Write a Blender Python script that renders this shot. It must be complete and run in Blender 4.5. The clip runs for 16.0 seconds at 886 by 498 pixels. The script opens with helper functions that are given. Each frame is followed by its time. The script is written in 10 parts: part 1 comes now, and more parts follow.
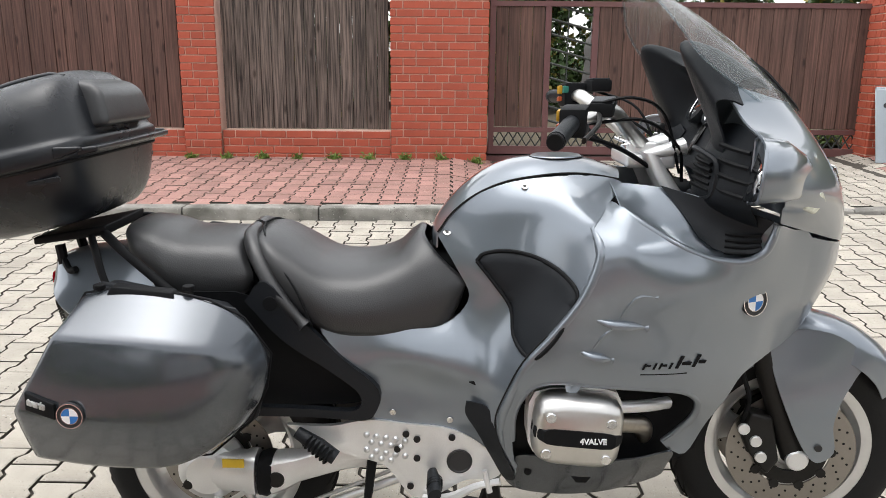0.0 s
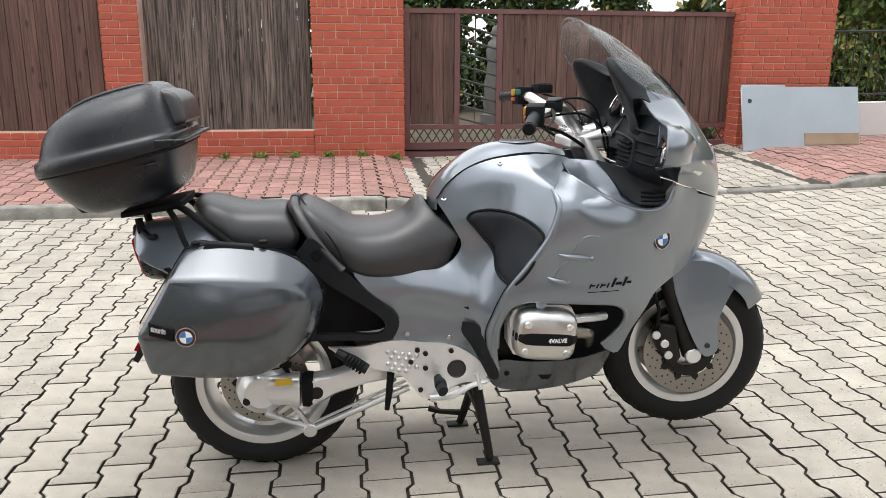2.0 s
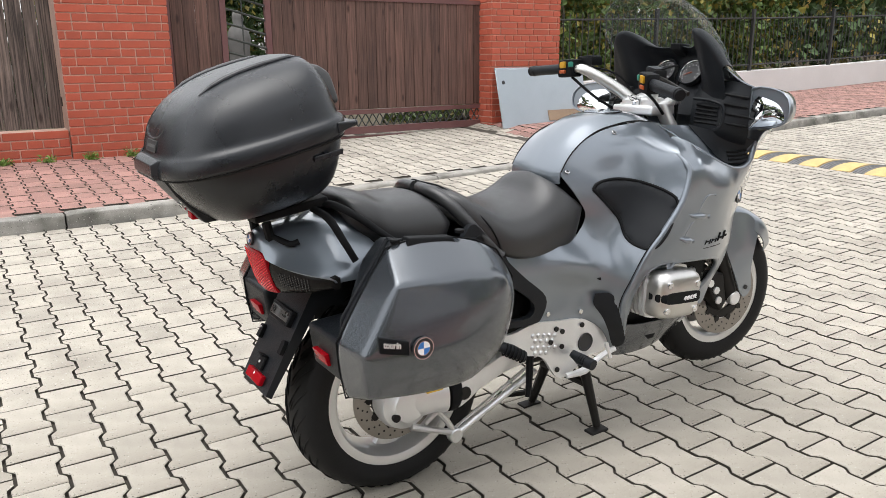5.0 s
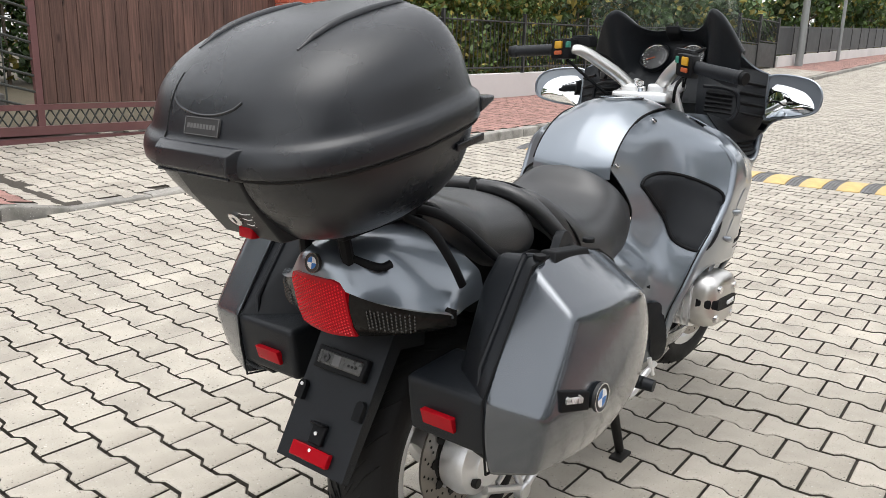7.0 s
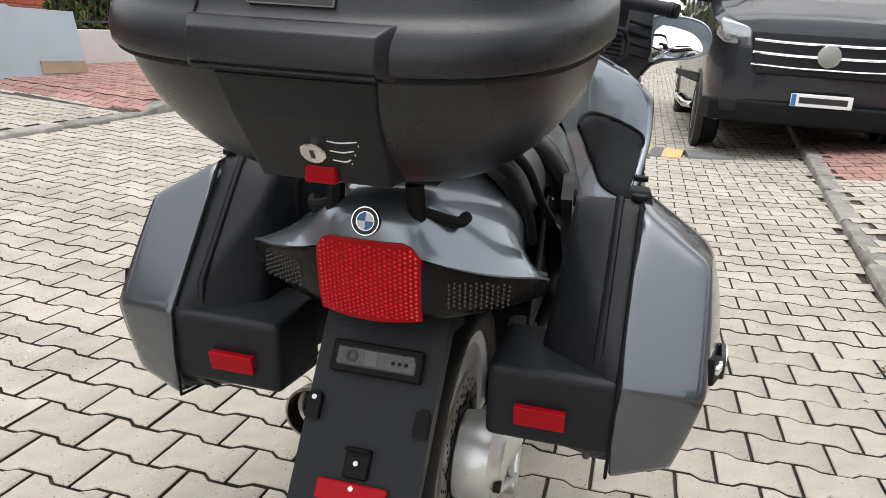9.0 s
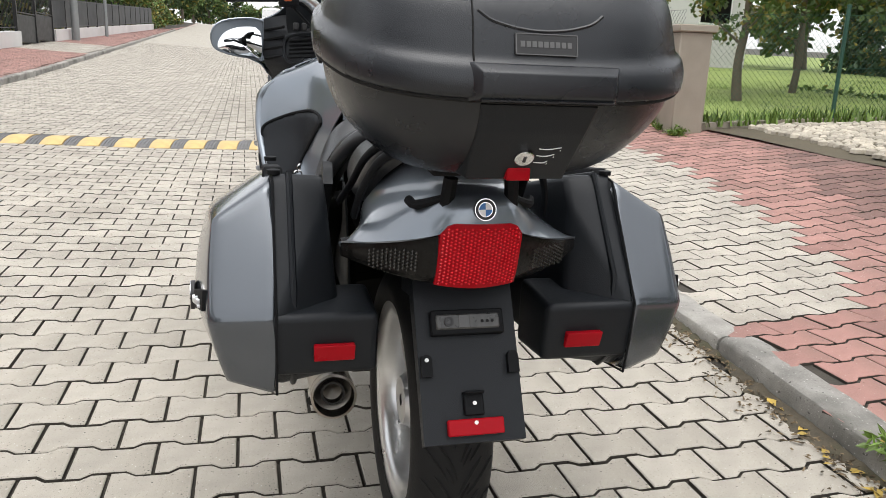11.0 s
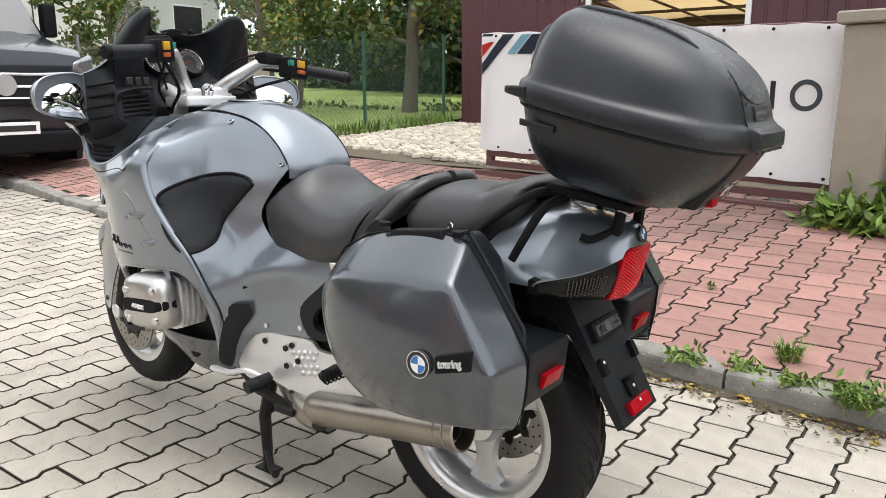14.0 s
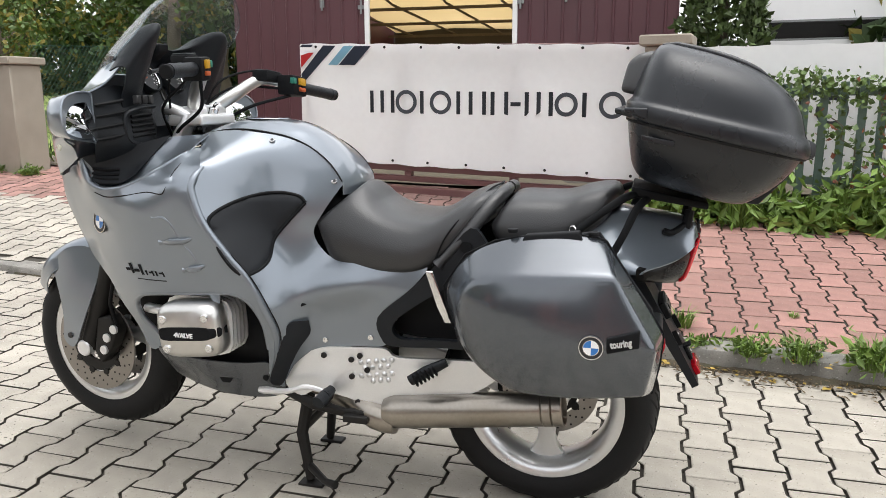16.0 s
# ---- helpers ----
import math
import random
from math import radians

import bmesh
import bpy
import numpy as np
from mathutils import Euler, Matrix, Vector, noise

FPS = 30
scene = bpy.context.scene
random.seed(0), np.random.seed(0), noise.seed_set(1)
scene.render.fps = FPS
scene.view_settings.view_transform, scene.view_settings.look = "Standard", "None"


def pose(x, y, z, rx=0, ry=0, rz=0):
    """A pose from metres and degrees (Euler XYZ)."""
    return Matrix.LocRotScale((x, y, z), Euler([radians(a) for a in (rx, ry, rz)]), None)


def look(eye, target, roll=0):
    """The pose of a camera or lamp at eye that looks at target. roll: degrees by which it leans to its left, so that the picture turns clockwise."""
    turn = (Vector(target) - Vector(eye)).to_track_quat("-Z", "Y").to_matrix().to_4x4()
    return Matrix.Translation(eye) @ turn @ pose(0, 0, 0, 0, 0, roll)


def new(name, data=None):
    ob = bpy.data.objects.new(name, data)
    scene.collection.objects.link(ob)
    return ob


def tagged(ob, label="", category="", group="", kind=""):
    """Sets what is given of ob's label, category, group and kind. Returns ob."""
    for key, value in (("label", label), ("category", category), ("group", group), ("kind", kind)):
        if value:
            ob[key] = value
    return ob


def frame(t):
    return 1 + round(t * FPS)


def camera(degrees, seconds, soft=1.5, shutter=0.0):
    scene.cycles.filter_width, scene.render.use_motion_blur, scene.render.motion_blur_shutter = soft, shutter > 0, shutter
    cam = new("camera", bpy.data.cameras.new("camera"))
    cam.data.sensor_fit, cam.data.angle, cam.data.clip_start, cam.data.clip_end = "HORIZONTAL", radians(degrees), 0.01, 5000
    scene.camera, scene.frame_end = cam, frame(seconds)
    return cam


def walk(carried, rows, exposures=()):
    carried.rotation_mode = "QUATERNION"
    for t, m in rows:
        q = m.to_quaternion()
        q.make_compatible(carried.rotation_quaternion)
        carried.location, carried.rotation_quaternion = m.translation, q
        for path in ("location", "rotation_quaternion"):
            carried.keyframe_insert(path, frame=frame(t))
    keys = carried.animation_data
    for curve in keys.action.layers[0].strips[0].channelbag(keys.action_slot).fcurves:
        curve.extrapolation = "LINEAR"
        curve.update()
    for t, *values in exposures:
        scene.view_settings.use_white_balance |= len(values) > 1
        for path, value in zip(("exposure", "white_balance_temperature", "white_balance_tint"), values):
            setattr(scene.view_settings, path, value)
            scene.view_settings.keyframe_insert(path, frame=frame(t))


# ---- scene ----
cam = camera(60.6, 16.0, soft=0.75)

# t, eye, target, roll
PATH = [
    (0, (0.613, -1.775, 1.25), (0.598, 0.169, 0.781), 0.5),
    (0.5, (0.642, -1.972, 1.255), (0.643, -0.026, 0.792), 0.1),
    (1, (0.617, -2.14, 1.276), (0.664, -0.192, 0.823), 0.0),
    (1.5, (0.479, -2.32, 1.284), (0.615, -0.378, 0.824), 0.0),
    (2, (0.31, -2.37, 1.278), (0.565, -0.443, 0.81), 0.2),
    (2.5, (0.075, -2.354, 1.271), (0.472, -0.452, 0.798), 0.3),
    (3, (-0.193, -2.341, 1.284), (0.357, -0.478, 0.807), 0.3),
    (3.5, (-0.381, -2.267, 1.265), (0.297, -0.447, 0.787), 0.3),
    (4, (-0.568, -2.112, 1.265), (0.24, -0.347, 0.781), 0.0),
    (4.5, (-0.772, -1.969, 1.251), (0.164, -0.271, 0.76), -0.2),
    (5, (-0.917, -1.805, 1.223), (0.132, -0.175, 0.732), -0.5),
    (5.2, (-0.964, -1.708, 1.208), (0.133, -0.11, 0.715), -0.5),
    (7.3, (-1.216, -0.826, 1.102), (0.379, 0.27, 0.596), 2.2),
    (7.5, (-1.223, -0.736, 1.07), (0.406, 0.299, 0.545), 2.5),
    (8, (-1.167, -0.546, 1.017), (0.555, 0.307, 0.464), 3.2),
    (8.5, (-1.12, -0.392, 1.006), (0.685, 0.237, 0.417), 4.2),
    (8.7, (-1.132, -0.353, 1.0), (0.703, 0.208, 0.438), 4.2),
    (10.8, (-1.41, 0.248, 0.995), (0.497, -0.14, 0.533), 2.7),
    (11, (-1.436, 0.354, 1.008), (0.444, -0.135, 0.532), 2.3),
    (11.5, (-1.452, 0.551, 1.018), (0.362, -0.155, 0.558), 1.2),
    (12, (-1.349, 0.746, 1.027), (0.361, -0.191, 0.581), 0.3),
    (12.5, (-1.279, 0.927, 1.046), (0.316, -0.2, 0.615), -0.2),
    (13, (-1.215, 1.161, 1.066), (0.24, -0.145, 0.643), -0.4),
    (13.5, (-1.055, 1.315, 1.063), (0.251, -0.142, 0.652), -0.4),
    (14, (-0.896, 1.463, 1.077), (0.261, -0.115, 0.666), -0.2),
    (14.5, (-0.746, 1.665, 1.093), (0.248, -0.019, 0.672), 0.1),
    (15, (-0.583, 1.77, 1.085), (0.254, 0.003, 0.663), 0.2),
    (15.5, (-0.402, 1.851, 1.104), (0.284, 0.019, 0.688), 0.0),
    (16, (-0.213, 1.984, 1.114), (0.316, 0.096, 0.715), -0.2),
]
walk(cam, [(t, look(eye, target, roll)) for t, eye, target, roll in PATH], [(0, 1.5), (5, 1.52), (8, 1.42), (11.5, 1.38), (12.5, 1.45), (14, 1.6), (16, 1.55)])

# ---- world and light ----
world = bpy.data.worlds.new("overcast")
scene.world = world
world.use_nodes = True
_n, _l = world.node_tree.nodes, world.node_tree.links
_sky = _n.new("ShaderNodeTexSky")
_sky.sky_type = "NISHITA"
_sky.sun_disc = False
_sky.sun_elevation, _sky.sun_rotation = radians(80), radians(270)
_sky.air_density, _sky.dust_density, _sky.ozone_density = 1.0, 2.0, 1.0
_hsv = _n.new("ShaderNodeHueSaturation")
_hsv.inputs["Saturation"].default_value = 0.1
_hsv.inputs["Value"].default_value = 1.0
_l.new(_sky.outputs[0], _hsv.inputs["Color"])
_l.new(_hsv.outputs[0], _n["Background"].inputs[0])
_n["Background"].inputs[1].default_value = 0.135
sun = new("sun", bpy.data.lights.new("sun", "SUN"))
sun.data.energy, sun.data.angle, sun.data.color = 0.5, radians(60), (1.0, 0.98, 0.95)
sun.matrix_world = look((0, 0, 10), (1.6, 0.2, 0))


# ---- mesh helpers ----
def link(name, bm, mat=None, parent=None, smooth=None):
    me = bpy.data.meshes.new(name)
    bmesh.ops.recalc_face_normals(bm, faces=bm.faces)
    bm.to_mesh(me)
    bm.free()
    if mat:
        me.materials.append(mat)
    ob = new(name, me)
    if parent:
        ob.parent = parent
    if smooth:
        for p in me.polygons:
            p.use_smooth = True
        me.set_sharp_from_angle(angle=radians(smooth))
    return ob


def part(name, bm, mat, parent, label="", smooth=40):
    ob = link(name, bm, mat, parent, smooth)
    if label:
        ob["label"] = label
    return ob


def thing(name, label, category, m=None, group="", kind=""):
    ob = new(name)
    ob.empty_display_size = 0.1
    if m:
        ob.matrix_basis = m
    return tagged(ob, label, category, group, kind)


def box(bm, x0, x1, y0, y1, z0, z1, m=None, bevel=0.0, seg=1):
    vs = [bm.verts.new((x, y, z)) for z in (z0, z1) for y in (y0, y1) for x in (x0, x1)]
    fs = [bm.faces.new([vs[i] for i in f]) for f in ((0, 2, 3, 1), (4, 5, 7, 6), (0, 1, 5, 4), (2, 6, 7, 3), (0, 4, 6, 2), (1, 3, 7, 5))]
    if bevel:
        es = list({e for f in fs for e in f.edges})
        out = bmesh.ops.bevel(bm, geom=es, offset=bevel, segments=seg, profile=0.5, affect="EDGES", clamp_overlap=True)
        vs = list({v for v in out["verts"]} | {v for v in vs if v.is_valid})
    if m:
        bmesh.ops.transform(bm, matrix=m, verts=vs)
    return vs


def ring(c, u, v, ru, rv, n, p=2.0, a0=0.0):
    """n points of a superellipse round c in the plane of u and v."""
    out = []
    for i in range(n):
        a = a0 + 2 * math.pi * i / n
        ca, sa = math.cos(a), math.sin(a)
        k = (abs(ca) ** p + abs(sa) ** p) ** (-1 / p)
        out.append(Vector(c) + Vector(u) * (ru * k * ca) + Vector(v) * (rv * k * sa))
    return out


def loft(bm, rings, closed=True, caps=True, loop=False):
    """Skins rings of equally many points."""
    rows = [[bm.verts.new(p) for p in r] for r in rings]
    n = len(rows[0])
    pairs = list(zip(rows, rows[1:])) + ([(rows[-1], rows[0])] if loop else [])
    for a, b in pairs:
        for i in range(n if closed else n - 1):
            j = (i + 1) % n
            bm.faces.new((a[i], a[j], b[j], b[i]))
    if caps and closed and not loop:
        bm.faces.new(rows[0][::-1])
        bm.faces.new(rows[-1])
    return rows


def spline(pts, per=6):
    """A smooth run of points through pts (Catmull-Rom)."""
    p = [Vector(a) for a in pts]
    p = [2 * p[0] - p[1]] + p + [2 * p[-1] - p[-2]]
    out = []
    for i in range(1, len(p) - 2):
        for k in range(per):
            t = k / per
            a, b, c, d = p[i - 1:i + 3]
            out.append(0.5 * ((2 * b) + (c - a) * t + (2 * a - 5 * b + 4 * c - d) * t * t + (3 * b - a - 3 * c + d) * t ** 3))
    out.append(p[-2])
    return out


def tube(bm, pts, r, n=10, per=0, flat=1.0):
    """A pipe along pts; r is one radius or one for each point."""
    pts = spline(pts, per) if per else [Vector(p) for p in pts]
    m = len(pts)
    rs = r if isinstance(r, (list, tuple)) else [r] * m
    if len(rs) != m:
        rs = [rs[min(int(i * (len(rs) - 1) / (m - 1)), len(rs) - 2)] * (1 - (i * (len(rs) - 1) / (m - 1)) % 1) + rs[min(int(i * (len(rs) - 1) / (m - 1)) + 1, len(rs) - 1)] * ((i * (len(rs) - 1) / (m - 1)) % 1) for i in range(m)]
    up = None
    rings = []
    for i, p in enumerate(pts):
        d = (pts[min(i + 1, m - 1)] - pts[max(i - 1, 0)]).normalized()
        if up is None:
            up = d.orthogonal().normalized()
        up = (up - d * up.dot(d)).normalized()
        rings.append(ring(p, up, d.cross(up), rs[i], rs[i] * flat, n))
    return loft(bm, rings)


def lathe(bm, profile, n, m=None, full=True):
    """Turns (radius, height) points round the z axis; m places it."""
    m = m or Matrix()
    rings = []
    for k in range(n):
        a = 2 * math.pi * k / n
        rings.append([m @ Vector((r * math.cos(a), r * math.sin(a), h)) for r, h in profile])
    return loft(bm, rings, closed=False, caps=False, loop=True)


def axis(p, d, up=(0, 0, 1)):
    """A pose at p whose z axis points along d."""
    q = Vector(d).to_track_quat("Z", "Y").to_matrix().to_4x4()
    return Matrix.Translation(p) @ q


def disc(bm, m, r, h, n=16, bevel=0.0):
    """A closed round plate or bolt head: radius r, height h."""
    b = bevel or min(r, h) * 0.15
    prof = [(0.0001, 0), (r, 0), (r, h - b), (r - b, h), (0.0001, h)]
    return lathe(bm, prof, n, m)


def prism(bm, outline, d0, d1, m=None, bevel=0.0):
    """Extrudes a flat outline of (u, v) from d0 to d1 along the third axis."""
    m = m or Matrix()
    a = [bm.verts.new(m @ Vector((u, v, d0))) for u, v in outline]
    b = [bm.verts.new(m @ Vector((u, v, d1))) for u, v in outline]
    n = len(a)
    fs = [bm.faces.new(a[::-1]), bm.faces.new(b)]
    fs += [bm.faces.new((a[i], a[(i + 1) % n], b[(i + 1) % n], b[i])) for i in range(n)]
    if bevel:
        bmesh.ops.bevel(bm, geom=list({e for f in fs[:2] for e in f.edges}), offset=bevel, segments=2, profile=0.5, affect="EDGES", clamp_overlap=True)
    return fs


# ---- materials ----
def mat(name, color, rough=0.5, metal=0.0, vary=0.12, scale=8.0, bump=0.0, fine=120.0, rand=0.0, coat=0.0, island=0.0, hue=0.0, trans=0.0, dirt=0.0, dirt_color=(0.05, 0.045, 0.035), rvar=0.12, spec=0.5, speck=0.0):
    """A surface with two scales of variation, bump and, where asked, a shift from object to object."""
    m = bpy.data.materials.new(name)
    m.use_nodes = True
    n, l = m.node_tree.nodes, m.node_tree.links
    b = n["Principled BSDF"]
    b.inputs["Metallic"].default_value = metal
    b.inputs["Coat Weight"].default_value = coat
    b.inputs["Specular IOR Level"].default_value = spec
    b.inputs["Coat Roughness"].default_value = 0.06
    if trans:
        b.inputs["Transmission Weight"].default_value = trans
    tc = n.new("ShaderNodeTexCoord")
    src = tc.outputs["Object"]

    def tex(s, detail=5.0):
        t = n.new("ShaderNodeTexNoise")
        t.inputs["Scale"].default_value = s
        t.inputs["Detail"].default_value = detail
        l.new(src, t.inputs["Vector"])
        return t.outputs[0]

    def math_node(op, a, c):
        q = n.new("ShaderNodeMath")
        q.operation = op
        for i, v in enumerate((a, c)):
            if isinstance(v, (int, float)):
                q.inputs[i].default_value = v
            else:
                l.new(v, q.inputs[i])
        return q.outputs[0]

    big, small = tex(scale), tex(fine, 3.0)
    v = math_node("MULTIPLY", math_node("SUBTRACT", big, 0.5), vary * 2.4)
    v = math_node("ADD", v, math_node("MULTIPLY", math_node("SUBTRACT", small, 0.5), vary * 1.2))
    if rand:
        oi = n.new("ShaderNodeObjectInfo")
        v = math_node("ADD", v, math_node("MULTIPLY", math_node("SUBTRACT", oi.outputs["Random"], 0.5), rand * 2))
    if island:
        ge = n.new("ShaderNodeNewGeometry")
        v = math_node("ADD", v, math_node("MULTIPLY", math_node("SUBTRACT", ge.outputs["Random Per Island"], 0.5), island * 2))
    v = math_node("ADD", v, 1.0)
    hs = n.new("ShaderNodeHueSaturation")
    hs.inputs["Color"].default_value = (*color, 1)
    l.new(v, hs.inputs["Value"])
    col = hs.outputs[0]
    if dirt:
        mx = n.new("ShaderNodeMix")
        mx.data_type = "RGBA"
        f = math_node("MULTIPLY", math_node("SUBTRACT", tex(scale * 0.37, 8.0), 0.5), 5.0)
        cl = n.new("ShaderNodeClamp")
        l.new(f, cl.inputs[0])
        l.new(math_node("MULTIPLY", cl.outputs[0], dirt), mx.inputs[0])
        l.new(col, mx.inputs[6])
        mx.inputs[7].default_value = (*dirt_color, 1)
        col = mx.outputs[2]
    if speck:
        for s_, lo, hi, tone in ((75.0, 0.7, 0.75, (0.035, 0.03, 0.024, 1)), (170.0, 0.66, 0.74, (0.13, 0.12, 0.1, 1)), (120.0, 0.7, 0.75, (0.62, 0.6, 0.56, 1))):
            mp = n.new("ShaderNodeMapRange")
            mp.inputs["From Min"].default_value, mp.inputs["From Max"].default_value = lo, hi
            l.new(tex(s_, 1.0), mp.inputs["Value"])
            mx = n.new("ShaderNodeMix")
            mx.data_type = "RGBA"
            l.new(math_node("MULTIPLY", mp.outputs[0], speck), mx.inputs[0])
            l.new(col, mx.inputs[6])
            mx.inputs[7].default_value = tone
            col = mx.outputs[2]
    l.new(col, b.inputs["Base Color"])
    r = math_node("ADD", math_node("MULTIPLY", math_node("SUBTRACT", big, 0.5), rvar * 2), rough)
    l.new(r, b.inputs["Roughness"])
    if bump:
        bp = n.new("ShaderNodeBump")
        bp.inputs["Distance"].default_value = 0.002
        bp.inputs["Strength"].default_value = bump
        l.new(small, bp.inputs["Height"])
        l.new(bp.outputs[0], b.inputs["Normal"])
    return m


def wood(name, color, along="Z", rough=0.8, grey=0.3, deep=0.25):
    """Weathered boards: grain that runs along one axis, a shift from board to board."""
    m = mat(name, color, rough, vary=0.15, scale=3.0, rand=0.22, bump=0.3, fine=60)
    n, l = m.node_tree.nodes, m.node_tree.links
    tc = next(x for x in n if x.type == "TEX_COORD")
    mp = n.new("ShaderNodeMapping")
    s = {"Z": (70, 70, 2.5), "X": (2.5, 70, 70), "Y": (70, 2.5, 70)}[along]
    mp.inputs["Scale"].default_value = s
    oi = n.new("ShaderNodeObjectInfo")
    cb = n.new("ShaderNodeCombineXYZ")
    mu = n.new("ShaderNodeMath")
    mu.operation = "MULTIPLY"
    mu.inputs[1].default_value = 37.0
    l.new(oi.outputs["Random"], mu.inputs[0])
    for i in range(3):
        l.new(mu.outputs[0], cb.inputs[i])
    l.new(tc.outputs["Object"], mp.inputs["Vector"])
    l.new(cb.outputs[0], mp.inputs["Location"])
    t = n.new("ShaderNodeTexNoise")
    t.inputs["Scale"].default_value = 1.0
    t.inputs["Detail"].default_value = 6.0
    l.new(mp.outputs[0], t.inputs["Vector"])
    b = n["Principled BSDF"]
    old = b.inputs["Base Color"].links[0].from_socket
    mx = n.new("ShaderNodeMix")
    mx.data_type = "RGBA"
    mx.blend_type = "MULTIPLY"
    mx.inputs[0].default_value = 1.0
    cr = n.new("ShaderNodeValToRGB")
    cr.color_ramp.elements[0].position, cr.color_ramp.elements[1].position = 0.36, 0.68
    cr.color_ramp.elements[0].color = (deep, deep * 0.93, deep * 0.9, 1)
    cr.color_ramp.elements[1].color = (1.35 + grey, 1.3 + grey, 1.25 + grey, 1)
    l.new(t.outputs[0], cr.inputs[0])
    l.new(old, mx.inputs[6])
    l.new(cr.outputs[0], mx.inputs[7])
    kp = n.new("ShaderNodeMapping")
    kp.inputs["Scale"].default_value = {"Z": (7, 7, 2.6), "X": (2.6, 7, 7), "Y": (7, 2.6, 7)}[along]
    l.new(tc.outputs["Object"], kp.inputs["Vector"])
    l.new(cb.outputs[0], kp.inputs["Location"])
    vo = n.new("ShaderNodeTexVoronoi")
    vo.inputs["Scale"].default_value = 1.0
    l.new(kp.outputs[0], vo.inputs["Vector"])
    kr = n.new("ShaderNodeValToRGB")
    kr.color_ramp.elements[0].position, kr.color_ramp.elements[1].position = 0.06, 0.16
    kr.color_ramp.elements[0].color, kr.color_ramp.elements[1].color = (0.35, 0.3, 0.28, 1), (1, 1, 1, 1)
    l.new(vo.outputs["Distance"], kr.inputs[0])
    mk = n.new("ShaderNodeMix")
    mk.data_type = "RGBA"
    mk.blend_type = "MULTIPLY"
    mk.inputs[0].default_value = 1.0
    l.new(mx.outputs[2], mk.inputs[6])
    l.new(kr.outputs[0], mk.inputs[7])
    l.new(mk.outputs[2], b.inputs["Base Color"])
    return m


M_PAVER = mat("cream_concrete_paver", (0.4, 0.368, 0.314), 0.85, vary=0.3, scale=9, fine=420, bump=1.0, rand=0.1, dirt=0.7, dirt_color=(0.26, 0.235, 0.195), speck=0.85)
M_PAVER_FAR = mat("cream_concrete_paver_far", (0.395, 0.363, 0.31), 0.85, vary=0.3, scale=7, fine=360, bump=0.9, island=0.1, dirt=0.7, dirt_color=(0.265, 0.238, 0.2), speck=0.85)
M_RED_PAVER = mat("red_concrete_paver", (0.31, 0.168, 0.142), 0.85, vary=0.36, scale=10, fine=420, bump=1.0, rand=0.2, dirt=0.65, dirt_color=(0.2, 0.125, 0.1), speck=0.5)
M_RED_STAINED = mat("stained_red_concrete_paver", (0.19, 0.108, 0.092), 0.8, vary=0.34, scale=6, fine=300, bump=0.8, island=0.2, dirt=0.5, dirt_color=(0.13, 0.088, 0.074), speck=0.4)
M_RED_FAR = mat("red_concrete_paver_far", (0.31, 0.17, 0.144), 0.85, vary=0.32, scale=7, fine=240, bump=0.8, island=0.2, dirt=0.55, dirt_color=(0.21, 0.128, 0.105), speck=0.5)
M_JOINT = mat("sand_joint", (0.05, 0.043, 0.034), 0.95, vary=0.4, scale=14, fine=300, bump=0.8)
M_KERB = mat("concrete_kerb", (0.27, 0.258, 0.235), 0.92, vary=0.5, scale=9, fine=260, bump=1.0, dirt=0.9, dirt_color=(0.085, 0.083, 0.07), rand=0.16, speck=0.7)
M_BRICK = mat("red_clinker_brick", (0.4, 0.082, 0.044), 0.7, vary=0.14, scale=12, fine=200, bump=0.4, rand=0.1, dirt=0.2, dirt_color=(0.5, 0.18, 0.12))
M_MORTAR = mat("pink_mortar", (0.6, 0.4, 0.33), 0.95, vary=0.25, scale=6, fine=200, bump=0.6)
M_WOOD_GREY = wood("weathered_grey_boards", (0.122, 0.097, 0.085), grey=0.15)
M_WOOD_BROWN = wood("brown_stained_boards", (0.118, 0.066, 0.054), grey=-0.1, deep=0.6)
M_GATE_STEEL = mat("maroon_painted_steel", (0.13, 0.055, 0.055), 0.5, vary=0.2, scale=5, dirt=0.4, dirt_color=(0.16, 0.09, 0.075))
M_IRON = mat("black_painted_iron", (0.02, 0.02, 0.021), 0.5)
M_DARK_PANEL = mat("dark_grey_fence_sheet", (0.024, 0.026, 0.03), 0.55, vary=0.2, scale=2, dirt=0.3, dirt_color=(0.04, 0.038, 0.034))
M_LATTICE = mat("dark_green_iron", (0.035, 0.04, 0.036), 0.6)
M_PLATE = mat("galvanised_sheet", (0.36, 0.41, 0.45), 0.45, metal=0.35, vary=0.14, scale=2.5, dirt=0.35, dirt_color=(0.25, 0.2, 0.15))
M_RENDER_WHITE = mat("white_rendered_wall", (0.62, 0.61, 0.6), 0.9, vary=0.1, scale=1.5, fine=80, bump=0.4, dirt=0.3, dirt_color=(0.4, 0.4, 0.38))
M_CONCRETE = mat("old_concrete_pillar", (0.31, 0.275, 0.225), 0.92, vary=0.2, scale=3.5, fine=120, bump=0.9, dirt=0.5, dirt_color=(0.25, 0.21, 0.16))
M_BANNER = mat("white_banner_cloth", (0.93, 0.93, 0.93), 0.45, vary=0.05, scale=1.2, fine=20)
M_INK = mat("dark_grey_print", (0.035, 0.04, 0.05), 0.5)
M_INK_RED = mat("red_print", (0.6, 0.03, 0.03), 0.5)
M_INK_BLUE = mat("pale_blue_print", (0.28, 0.53, 0.66), 0.5)
M_INK_NAVY = mat("navy_print", (0.025, 0.035, 0.06), 0.5)
